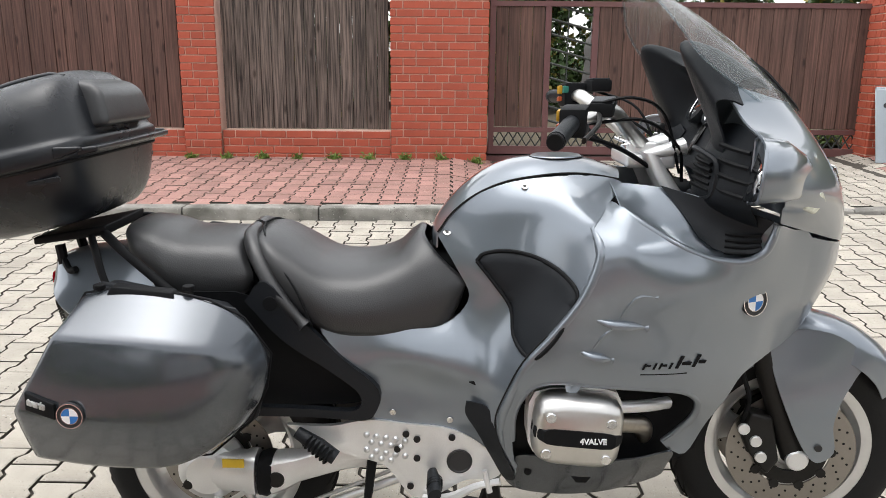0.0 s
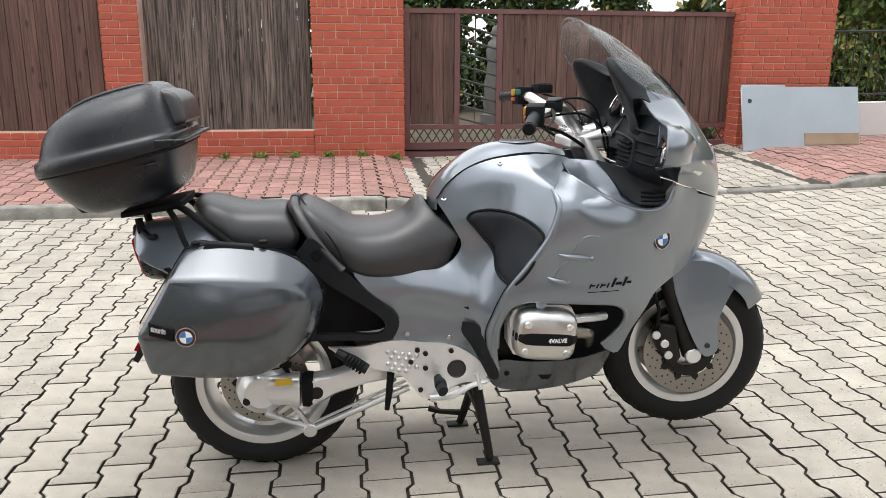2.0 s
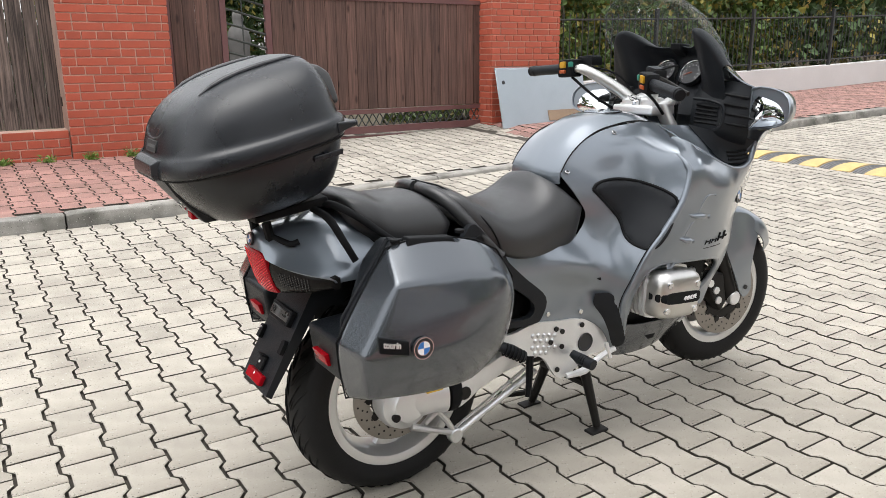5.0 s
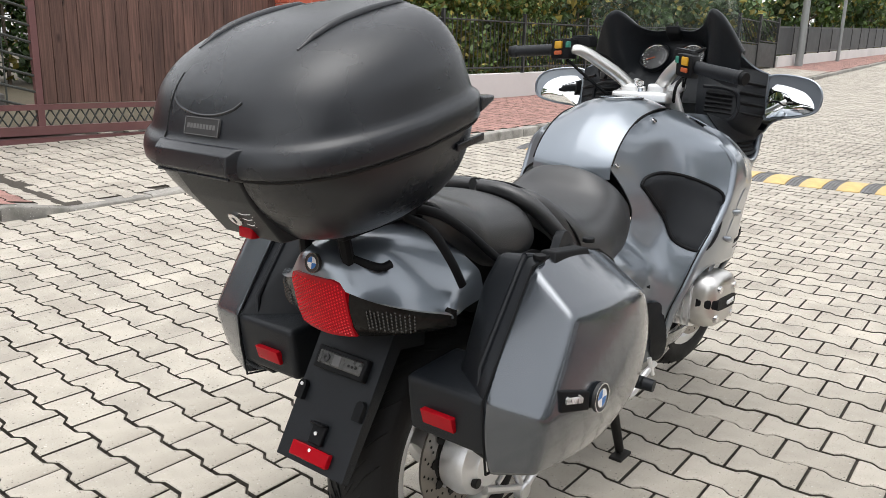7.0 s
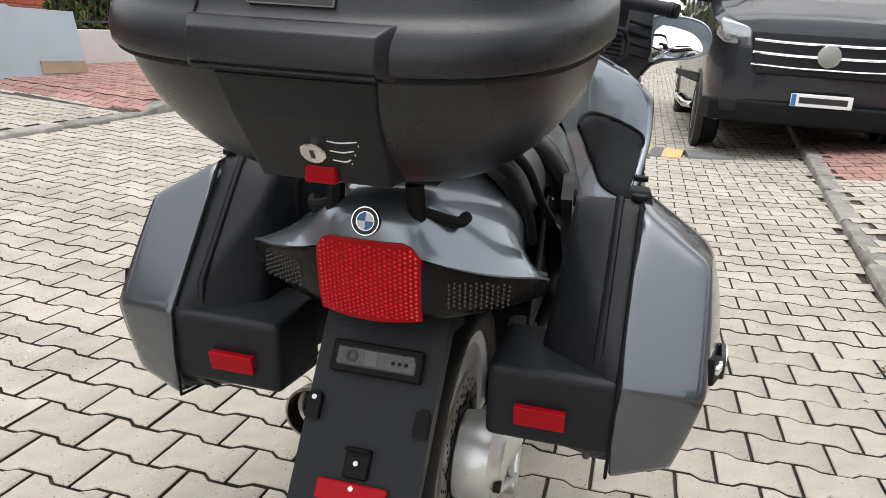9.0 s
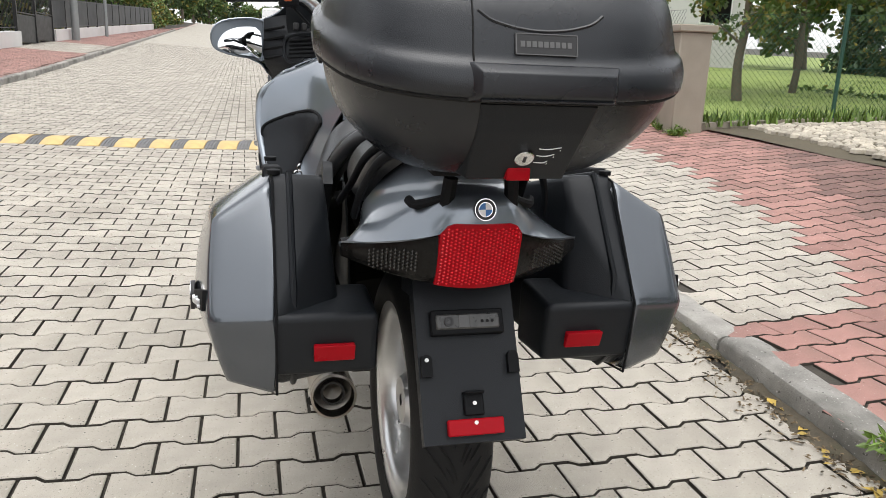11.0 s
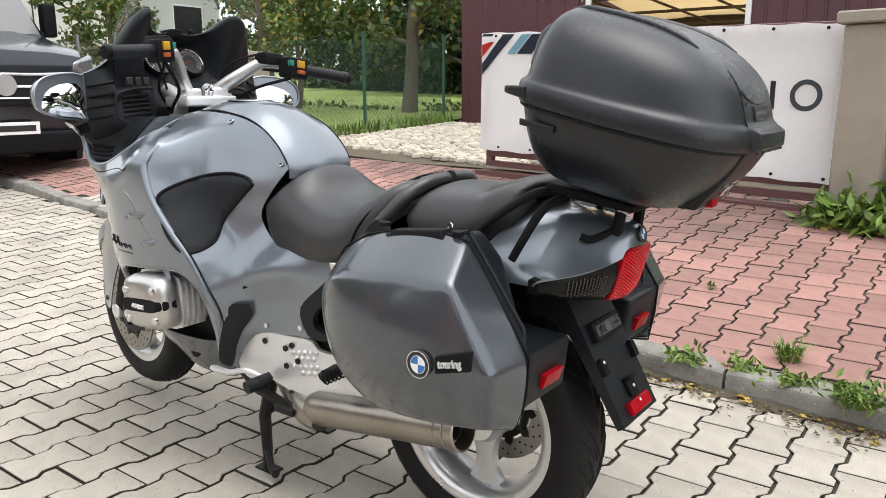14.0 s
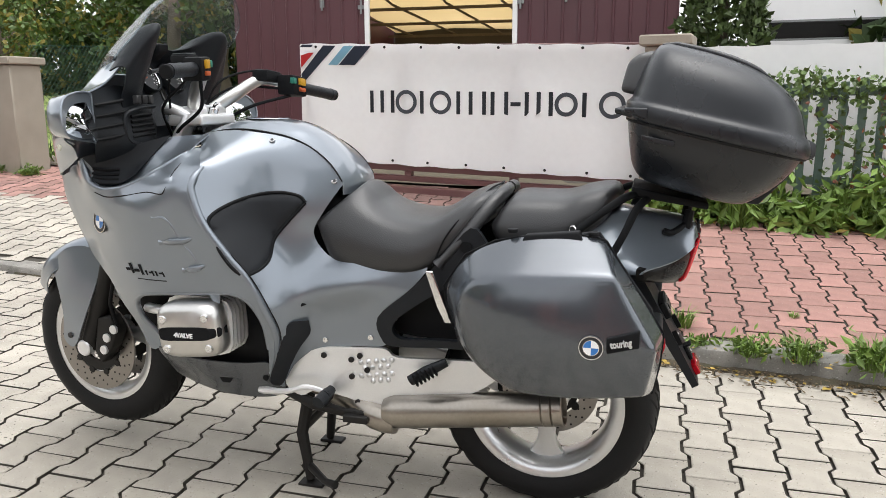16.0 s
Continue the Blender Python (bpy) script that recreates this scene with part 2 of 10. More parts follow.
M_EARTH = mat("earth", (0.09, 0.075, 0.05), 0.95, vary=0.3, scale=3, fine=60, bump=1.0)
M_GRASS_GROUND = mat("lawn", (0.2, 0.26, 0.065), 0.95, vary=0.3, scale=1.5, fine=40, bump=1.0, dirt=0.4, dirt_color=(0.12, 0.11, 0.05))
M_COBBLE = mat("pale_field_stone", (0.42, 0.38, 0.31), 0.9, vary=0.25, scale=5, fine=100, bump=0.8, island=0.25)


# ---- lie of the land ----
def soft_plus(v, w=0.4):
    return v if v > 30 * w else w * math.log1p(math.exp(max(-40.0, v / w)))


def land(x, y):
    """Height of the carriageway's sheet: the street falls to a hollow where the motorcycle stands."""
    return 0.046 * soft_plus(y - 0.8) + 0.11 * soft_plus(-y - 1.3) - 0.07 * soft_plus(-y - 4) + 0.022 * soft_plus(x - 1.0) + 0.022 * soft_plus(x - 13, 1.5)


KERB = 0.09


def kerb_n(x):
    return 3.72 + 0.03 * x


def kerb_s(x):
    return -1.18 - 0.1 * x


def dropped(x):
    """How far the north kerb stands up: lowered along the driveway."""
    a = min(1.0, max(0.0, (x - 0.7) / 0.4)) * (1.0 - min(1.0, max(0.0, (x - 4.6) / 0.4)))
    return KERB * (1 - 0.75 * a)


def dropped_s(x):
    return 0.78 * KERB * (1 - 0.4 * min(1.0, max(0.0, (x - 0.6) / 0.5)) * (1.0 - min(1.0, max(0.0, (x - 5.5) / 0.5))))


def ground_z(x, y):
    z = land(x, y)
    if y > kerb_n(x):
        z += dropped(x)
    elif y < kerb_s(x):
        z += dropped_s(x)
    return z


# ---- ground ----
def build_ground():
    xs = [-400, -120, -40, -15, -8] + [-6 + 0.5 * i for i in range(57)] + [26, 32, 45, 70, 120, 400]
    ys = [-400, -120, -40, -25, -16] + [-12 + 0.5 * i for i in range(45)] + [12, 16, 25, 40, 120, 400]
    bm = bmesh.new()
    g = [[bm.verts.new((x, y, land(max(-30, min(120, x)), max(-12, min(12, y))) - 0.03)) for y in ys] for x in xs]
    for i in range(len(xs) - 1):
        for j in range(len(ys) - 1):
            bm.faces.new((g[i][j], g[i + 1][j], g[i + 1][j + 1], g[i][j + 1]))
    return tagged(link("ground", bm, M_JOINT, smooth=60), "dark sandy ground beneath the block paving", "ground", kind="structure")


ground = build_ground()


def strip(name, f0, f1, x0, x1, zoff, material, label, category, step=0.5):
    """A raised sheet between two lines y = f0(x), f1(x) with a skirt."""
    bm = bmesh.new()
    n = int((x1 - x0) / step)
    rows = []
    for i in range(n + 1):
        x = x0 + (x1 - x0) * i / n
        rows.append([bm.verts.new((x, f0(x) + (f1(x) - f0(x)) * k / 6, 0)) for k in range(7)])
    for r in rows:
        for v in r:
            v.co.z = land(v.co.x, v.co.y) + zoff(v.co.x)
    for a, b in zip(rows, rows[1:]):
        for k in range(6):
            bm.faces.new((a[k], b[k], b[k + 1], a[k + 1]))
    return tagged(link(name, bm, material, smooth=60), label, category, kind="structure")


# ---- block paving: dog-bone blocks 200 x 160 mm in running bond ----
PX, PY = 0.14, 0.2


def block_outline(g=0.0054, wide=0.08, mid=0.06):
    half = [(mid - g, -0.038), (mid - g, 0.038), (wide - g, 0.062), (wide - g, 0.1 - 0.8 * g)]
    right = half + [(-x, y) for x, y in half[::-1]]
    left = [(-x, -y) for x, y in half] + [(x, -y) for x, y in half[::-1]]
    out = []
    for p in right + left:
        if p not in out:
            out.append(p)
    return out


OUTLINE = block_outline()


def block_mesh(name, material):
    bm = bmesh.new()
    c = 0.0026
    n = len(OUTLINE)
    lo = [bm.verts.new((x, y, -0.025)) for x, y in OUTLINE]
    mid = [bm.verts.new((x, y, -c)) for x, y in OUTLINE]
    top = [bm.verts.new((x - math.copysign(c, x), y - math.copysign(c, y) * (abs(y) > 0.07), 0)) for x, y in OUTLINE]
    for a, b in ((lo, mid), (mid, top)):
        for i in range(n):
            fc = bm.faces.new((a[i], a[(i + 1) % n], b[(i + 1) % n], b[i]))
            fc.material_index = 1 if a is lo else 0
    bm.faces.new(top)
    bmesh.ops.recalc_face_normals(bm, faces=bm.faces)
    me = bpy.data.meshes.new(name)
    bm.to_mesh(me)
    bm.free()
    me.materials.append(material)
    me.materials.append(M_JOINT)
    return me


def cells(x0, x1, y0, y1):
    for i in range(int(x0 // PX), int(x1 // PX) + 1):
        for j in range(int(y0 // PY) - 1, int(y1 // PY) + 1):
            yield i * PX, j * PY + (i % 2) * 0.1


def pave_far(name, spots, material, parent, high):
    """All the blocks of a stretch as one mesh."""
    co, fa = [], []
    rng = random.Random(5)
    n = len(OUTLINE)
    for x, y in spots:
        z = high(x, y)
        sx, sy = (high(x + 0.1, y) - z) * 10, (high(x, y + 0.1) - z) * 10
        z += rng.uniform(-0.0015, 0.0015)
        b = len(co)
        co += [(x + u, y + v, z + u * sx + v * sy) for u, v in OUTLINE]
        co += [(x + u * 1.01, y + v * 1.01, z - 0.02) for u, v in OUTLINE]
        fa.append(tuple(range(b, b + n)))
        fa += [(b + i, b + (i + 1) % n, b + n + (i + 1) % n, b + n + i) for i in range(n)]
    me = bpy.data.meshes.new(name)
    me.from_pydata(co, [], fa)
    me.update()
    me.materials.append(material)
    me.materials.append(M_JOINT)
    me.polygons.foreach_set("material_index", [0 if k % (n + 1) == 0 else 1 for k in range(len(fa))])
    ob = new(name, me)
    ob.parent = parent
    ob["kind"] = "stuff"
    return ob


def pave_near(spots, me, parent, high):
    rng = random.Random(3)
    for x, y in spots:
        z = high(x, y)
        ob = new("paving_block", me)
        ob.parent = parent
        sx, sy = (high(x + 0.1, y) - z) * 10, (high(x, y + 0.1) - z) * 10
        ob.matrix_basis = Matrix.Translation((x, y, z + rng.uniform(-0.002, 0.002))) @ Euler((math.atan(sy) + rng.uniform(-0.006, 0.006), -math.atan(sx) + rng.uniform(-0.008, 0.008), rng.uniform(-0.006, 0.006))).to_matrix().to_4x4()


# ---- walls of brick ----
def brick_mesh(name, w, h, d, material):
    bm = bmesh.new()
    box(bm, 0.0055, w - 0.0055, 0, d, 0.0055, h - 0.0055, bevel=0.004)
    bmesh.ops.recalc_face_normals(bm, faces=bm.faces)
    me = bpy.data.meshes.new(name)
    bm.to_mesh(me)
    bm.free()
    me.materials.append(material)
    return me


COURSE = 0.0765


def brick_face(parent, m, width, z0, z1, depth=0.03, seed=1, soldier=True, meshes={}):
    """Courses of bricks in cross bond on the face y = 0 of m, facing -y."""
    rng = random.Random(seed)

    def put(x, z, w, h=COURSE):
        key = (round(w, 3), round(h, 3))
        if key not in meshes:
            meshes[key] = brick_mesh("brick", w, h, depth, M_BRICK)
        ob = new("brick", meshes[key])
        ob.parent = parent
        ob.matrix_basis = m @ Matrix.Translation((x, rng.uniform(-0.002, 0.002), z))

    top = z1 - 0.12 if soldier else z1
    n = max(1, round((top - z0) / COURSE))
    h = (top - z0) / n
    for k in range(n):
        x = 0.0
        unit = 0.26 if k % 2 else 0.13
        first = unit if k % 4 < 2 else unit / 2
        while x < width - 0.01:
            w = min(first if x == 0 else (0.26 if (k % 2 or rng.random() < 0.25) else 0.13), width - x)
            if width - x - w < 0.05:
                w = width - x
            put(x, z0 + k * h, w, h)
            x += w
    if soldier:
        q = max(1, round(width / 0.077))
        for i in range(q):
            put(i * width / q, top, width / q, 0.12)


def brick_pillar(name, x0, x1, y0, y1, z0, z1, label, seed, sides="f"):
    bm = bmesh.new()
    box(bm, x0 + 0.012, x1 - 0.012, y0 + 0.012, y1, z0 - 0.3, z1 - 0.006)
    core = tagged(link(name, bm, M_MORTAR), label, "pillar", kind="structure")
    brick_face(core, Matrix.Translation((x0, y0, 0)), x1 - x0, z0, z1, seed=seed)
    if "l" in sides:
        brick_face(core, Matrix.Translation((x0, y1, 0)) @ pose(0, 0, 0, 0, 0, -90), y1 - y0 - 0.03, z0, z1, seed=seed + 1)
    if "r" in sides:
        brick_face(core, Matrix.Translation((x1, y0 + 0.03, 0)) @ pose(0, 0, 0, 0, 0, 90), y1 - y0 - 0.03, z0, z1, seed=seed + 2)
    return core


def board_panel(name, x0, x1, y, z0, z1, material, label, seed, pitch=0.115, group="", category="fence panel"):
    """Upright boards, uneven in width and height, on two rails."""
    rng = random.Random(seed)
    top = thing(name, label, category, group=group)
    for z in (z0 + 0.2, z1 - 0.25):
        bm = bmesh.new()
        box(bm, x0, x1, y + 0.02, y + 0.06, z, z + 0.08)
        part("rail", bm, material, top)
    x = x0
    while x < x1 - 0.02:
        w = min(pitch * rng.uniform(0.8, 1.2), x1 - x)
        bm = bmesh.new()
        a, b = x + 0.003, x + w - 0.003
        box(bm, a, b, y - 0.012 + rng.uniform(-0.004, 0.004), y + 0.018, z0 + rng.uniform(0, 0.012), z1 + rng.uniform(-0.03, 0.02), bevel=0.003)
        part("board", bm, material, top)
        x += w
    return top


# ---- carriageway, pavements, kerbs ----
def clear_strip(f0, f1, x0, x1, dz, name, label, category):
    return strip(name, f0, f1, x0, x1, dz, M_JOINT, label, category)


road = clear_strip(kerb_s, kerb_n, -16, 46, lambda x: -0.016, "road", "street paved with pale cream dog-bone concrete blocks", "road")
pavement_n = clear_strip(lambda x: kerb_n(x) + 0.05, lambda x: 6.6, -16, 62, lambda x: dropped(x) - 0.012, "pavement_north", "red and cream block pavement before the brick fence", "pavement")
pavement_s = clear_strip(lambda x: kerb_s(x) - 0.05, lambda x: -4.7 - 0.1 * x, -14, 30, lambda x: dropped_s(x) - 0.012, "pavement_south", "red and cream block pavement before the banner gate", "pavement")


def wall_s(x):
    return -3.68 - 0.13 * x


def paving():
    near_me = block_mesh("paving_block", M_PAVER)
    red_me = block_mesh("red_paving_block", M_RED_PAVER)
    onroad = [(x, y) for x, y in cells(-16, 34, -5, 5.2) if kerb_s(x) - 0.05 < y < kerb_n(x) + 0.05]
    inner = [s for s in onroad if -0.9 < s[0] < 1.7 and -1.25 < s[1] < 1.2]
    inner.sort(key=lambda s: abs(s[0] - 0.4) * 0.8 + abs(s[1]))
    chosen = set(inner[:300])
    pave_near(sorted(chosen), near_me, road, land)
    pave_far("paving_blocks", [s for s in onroad if s not in chosen], M_PAVER_FAR, road, land)

    def high_n(x, y):
        return land(x, y) + dropped(x)

    def high_s(x, y):
        return land(x, y) + dropped_s(x)

    north = [(x, y) for x, y in cells(-16, 60, 3.4, 6.6) if kerb_n(x) + 0.13 < y < 6.5]
    cream = [s for s in north if 0.95 + 0.02 * (s[1] - 3.9) < s[0] < 4.75 - 0.12 * (5.5 - s[1]) or 21.2 < s[0] < 26.4]
    have = set(cream)
    pave_far("paving_blocks", cream, M_PAVER_FAR, pavement_n, high_n)
    pave_far("red_paving_blocks", [s for s in north if s not in have], M_RED_FAR, pavement_n, high_n)
    south = [(x, y) for x, y in cells(-14, 20, -7, 0.4) if kerb_s(x) - 0.1 > y > wall_s(x) - 0.25]
    cream = [s for s in south if 0.92 < s[0] < 5.2 and s[1] > -2.07 - 0.42 * (s[0] - 0.93) + 0.042 * (s[0] - 0.93) ** 2]
    have = set(cream)
    reds = [s for s in south if s not in have]
    near = sorted(reds, key=lambda s: abs(s[0] + 0.3) + abs(s[1] + 1.9))[:150]
    pave_near(near, red_me, pavement_s, high_s)
    gone = set(near)
    pave_far("paving_blocks", cream, M_PAVER_FAR, pavement_s, high_s)
    rest = [s for s in reds if s not in gone]
    stained = {s for s in rest if s[0] > -0.6 and s[1] < -2.12 - 0.46 * s[0] + 0.22 * noise.noise((s[0] * 2.3, s[1] * 2.3, 4))}
    pave_far("red_paving_blocks", [s for s in rest if s not in stained], M_RED_FAR, pavement_s, high_s)
    pave_far("stained_paving_blocks", sorted(stained), M_RED_STAINED, pavement_s, high_s)


def kerbs(name, f, side, high, x0, x1, label):
    """Kerb stones one metre long with rounded upper edges."""
    top = tagged(new(name), label, "kerb", kind="structure")
    rng = random.Random(8)
    x = x0
    while x < x1:
        bm = bmesh.new()
        w = 0.13
        rows = []
        for k in range(25):
            xx = x + 0.006 + 0.988 * k / 24
            y = f(xx) + side * 0.004 * noise.noise((xx * 14, side, 2))
            end = max(0.0, 1 - min(k, 24 - k) / 1.5)
            zt = land(xx, y) + high(xx) + 0.004 * noise.noise((xx * 6, side, 7)) - 0.006 * end
            zb = land(xx, y) - 0.06
            chip = 0.012 * max(0.0, noise.noise((xx * 17, side, 11)) - 0.15)
            prof = [(0, zb), (0, zt - 0.022 - chip), (0.006 + chip, zt - 0.008 - chip * 0.5), (0.02 + chip, zt), (w - 0.005, zt), (w, zt - 0.005), (w, zb)]
            rows.append([Vector((xx, y + side * u, z)) for u, z in prof])
        loft(bm, rows)
        st = part("kerb_stone", bm, M_KERB, top, smooth=35)
        st.location = (0, rng.uniform(-0.006, 0.006), rng.uniform(-0.006, 0.004))
        x += 1.0
    return top


kerbs("kerb_north", kerb_n, 1, lambda x: dropped(x) + 0.007, -16.35, 60, "grey concrete kerb stones along the north pavement")
kerbs("kerb_south", kerb_s, -1, lambda x: dropped_s(x) + 0.007, -14.2, 24, "worn grey concrete kerb stones with weeds in the gutter")

# ---- north side: brick fence and gate ----
FY = 5.97
brick_pillar("brick_pillar_1", -2.09, -1.71, FY, FY + 0.38, 0.27, 1.99, "narrow red brick fence pillar with a soldier course on top", 11)
brick_pillar("brick_pillar_2", 0.01, 0.99, FY, FY + 0.5, 0.31, 1.99, "wide red brick gate pillar with a soldier course on top", 21, "r")
brick_pillar("brick_pillar_3", 4.83, 5.93, FY, FY + 0.5, 0.33, 2.06, "wide red brick gate pillar beside the sliding gate", 31, "lr")


def plinth(name, x0, x1, z0, z1, seed):
    bm = bmesh.new()
    box(bm, x0, x1, FY + 0.052, FY + 0.3, z0 - 0.3, z1 - 0.005)
    core = tagged(link(name, bm, M_MORTAR), "low red brick plinth under the board fence", "plinth", kind="structure")
    brick_face(core, Matrix.Translation((x0, FY + 0.04, 0)), x1 - x0, z0, z1, seed=seed, soldier=False)


plinth("plinth_1", -1.71, 0.01, 0.28, 0.6, 3)
plinth("plinth_2", -6.2, -2.09, 0.22, 0.6, 4)
board_panel("fence_panel", -1.69, -0.0, FY + 0.13, 0.61, 2.04, M_WOOD_GREY, "weathered grey upright board fence panel between brick pillars", 2)
board_panel("fence_panel", -6.2, -2.1, FY + 0.13, 0.61, 2.06, M_WOOD_BROWN, "brown stained upright board fence panel beside a brick pillar", 3, pitch=0.125)


def lattice(bm, x0, x1, y, z0, z1):
    h = z1 - z0
    n = int((x1 - x0) / (h * 0.62))
    w = (x1 - x0) / n
    for i in range(n):
        for s in (0, 1):
            a = Vector((x0 + i * w + s * w, y, z0))
            b = Vector((x0 + i * w + (1 - s) * w, y, z1))
            tube(bm, [a, b], 0.007, 6)


def sliding_gate():
    gy = 6.25
    top = thing("sliding_gate", "maroon steel sliding gate filled with brown upright boards", "gate")
    bm = bmesh.new()
    for x in (1.04, 1.6, 2.08, 4.9):
        box(bm, x - 0.03, x + 0.03, gy - 0.02, gy + 0.03, 0.42, 1.9)
    for z in (0.61, 1.87):
        box(bm, 1.01, 4.93, gy - 0.025, gy + 0.035, z - 0.025, z + 0.025)
    box(bm, 1.01, 4.93, gy - 0.03, gy + 0.04, 0.36, 0.44)
    part("gate_frame", bm, M_GATE_STEEL, top)
    bm = bmesh.new()
    box(bm, 1.0, 4.95, gy - 0.05, gy + 0.05, 0.27, 0.335)
    part("ground_rail", bm, M_GATE_STEEL, top)
    bm = bmesh.new()
    lattice(bm, 1.04, 4.9, gy + 0.005, 0.44, 0.59)
    part("lattice", bm, M_LATTICE, top)
    rng = random.Random(6)
    for x0, x1 in ((1.075, 1.565), (2.115, 4.865)):
        n = round((x1 - x0) / 0.125)
        for i in range(n):
            bm = bmesh.new()
            w = (x1 - x0) / n
            box(bm, x0 + i * w + 0.0025, x0 + (i + 1) * w - 0.0025, gy - 0.012, gy + 0.01, 0.64 + rng.uniform(0, 0.004), 1.845, bevel=0.003)
            part("board", bm, M_WOOD_BROWN, top)
    for x in (1.68, 1.8, 1.92):
        bm = bmesh.new()
        box(bm, x, x + 0.012, gy, gy + 0.012, 0.64, 1.84)
        if x != 1.8:
            bm.free()
            continue
        part("upright_bar", bm, M_LATTICE, top)
    for k in range(9):
        bm = bmesh.new()
        z = 0.62 + k * 0.145
        tube(bm, [(1.63, gy, z + 0.09), (2.05, gy, z - 0.02)], 0.012, 6)
        part("slanting_bar", bm, M_LATTICE, top)
    return top


sliding_gate()


def metal_sheet():
    top = thing("metal_sheet", "bent grey galvanised metal sheet leaning on a brick pillar", "metal sheet")
    m = Matrix.Translation((4.75, 5.62, 0.37)) @ pose(0, 0, 0, -14, 0, 1)
    bm = bmesh.new()
    box(bm, 0, 1.44, 0, 0.012, 0, 0.72, m, bevel=0.004)
    part("sheet", bm, M_PLATE, top)
    bm = bmesh.new()
    box(bm, 0.02, 0.55, 0.014, 0.05, 0.7, 0.745, m, bevel=0.006)
    part("folded_lip", bm, M_PLATE, top)
    bm = bmesh.new()
    disc(bm, m @ pose(0.1, 0.0, 0.56, 90), 0.024, 0.006, 14)
    part("hole", bm, M_IRON, top, "dark round hole")
    bm = bmesh.new()
    box(bm, 0.75, 1.42, -0.012, 0.0, 0.06, 0.19, m)
    part("rust_patch", bm, mat("rusty_strip", (0.3, 0.22, 0.15), 0.8, vary=0.3, scale=6), top, "rust-brown strip")


metal_sheet()


def wall_top(x):
    return 0.86 + 0.022 * (x - 6.6) + 0.022 * soft_plus(x - 13, 1.5)


def iron_fence():
    x0, x1 = 5.95, 22.2
    bm = bmesh.new()
    n = 24
    rows = []
    for i in range(n + 1):
        x = x0 + (x1 - x0) * i / n
        zt = wall_top(x)
        rows.append([Vector((x, 6.32, zt - 0.9)), Vector((x, 6.32, zt)), Vector((x, 6.6, zt)), Vector((x, 6.6, zt - 0.9))])
    loft(bm, rows)
    wall = tagged(link("garden_wall", bm, M_RENDER_WHITE), "low white rendered garden wall under an iron fence", "wall", kind="structure")
    top = thing("iron_fence", "black wrought iron railing on a low white wall", "fence")
    shared = None
    for k in range(7):
        a, b = x0 + k * 2.32, x0 + (k + 1) * 2.32
        za, zb = wall_top(a), wall_top(b)
        bm = bmesh.new()
        box(bm, a - 0.025, a + 0.025, 6.43, 6.48, za, za + 1.0)
        part("post", bm, M_IRON, top)
        for dz in (0.1, 0.85):
            bm = bmesh.new()
            tube(bm, [(a, 6.455, za + dz), (b, 6.455, zb + dz)], 0.013, 6)
            part("rail", bm, M_IRON, top)
        for i in range(1, 20):
            x = a + (b - a) * i / 20
            z = za + (zb - za) * i / 20
            if shared is None:
                bm = bmesh.new()
                tube(bm, [(0, 0, 0.05), (0, 0, 0.93)], 0.008, 5)
                shared = bar = part("bar", bm, M_IRON, top)
            else:
                bar = new("bar", shared.data)
                bar.parent = top
            bar.location = (x, 6.455, z)


iron_fence()


def base_n(x):
    """Height of the north pavement at the far fence."""
    return land(x, 6.4) + KERB


def panel_fence():
    """Dark sheet panels between posts on a low white plinth, rising with the street."""
    x0, x1 = 26.6, 54.5
    bm = bmesh.new()
    rows = []
    for i in range(15):
        x = x0 + (x1 - x0) * i / 14
        z = base_n(x)
        rows.append([Vector((x, 6.4, z - 0.2)), Vector((x, 6.4, z + 0.36)), Vector((x, 6.62, z + 0.36)), Vector((x, 6.62, z - 0.2))])
    loft(bm, rows)
    tagged(link("fence_plinth", bm, M_RENDER_WHITE), "low white rendered plinth under a dark panel fence", "wall", kind="structure")
    top = thing("panel_fence", "dark grey sheet panel fence on a low white plinth", "fence")
    n = 14
    for k in range(n):
        a, b = x0 + (x1 - x0) * k / n, x0 + (x1 - x0) * (k + 1) / n
        za, zb = base_n(a) + 0.38, base_n(b) + 0.38
        bm = bmesh.new()
        box(bm, a - 0.03, a + 0.03, 6.47, 6.53, za - 0.03, za + 1.05)
        part("post", bm, M_IRON, top)
        bm = bmesh.new()
        loft(bm, [[Vector((x, y, z + d)) for y, d in ((6.49, 0.03), (6.49, 0.97), (6.505, 0.97), (6.505, 0.03))] for x, z in ((a + 0.04, za), (b - 0.04, zb))])
        part("panel", bm, M_DARK_PANEL, top)
        for d in (0.06, 0.92):
            bm = bmesh.new()
            tube(bm, [(a, 6.485, za + d), (b, 6.485, zb + d)], 0.014, 6)
            part("rail", bm, M_IRON, top)


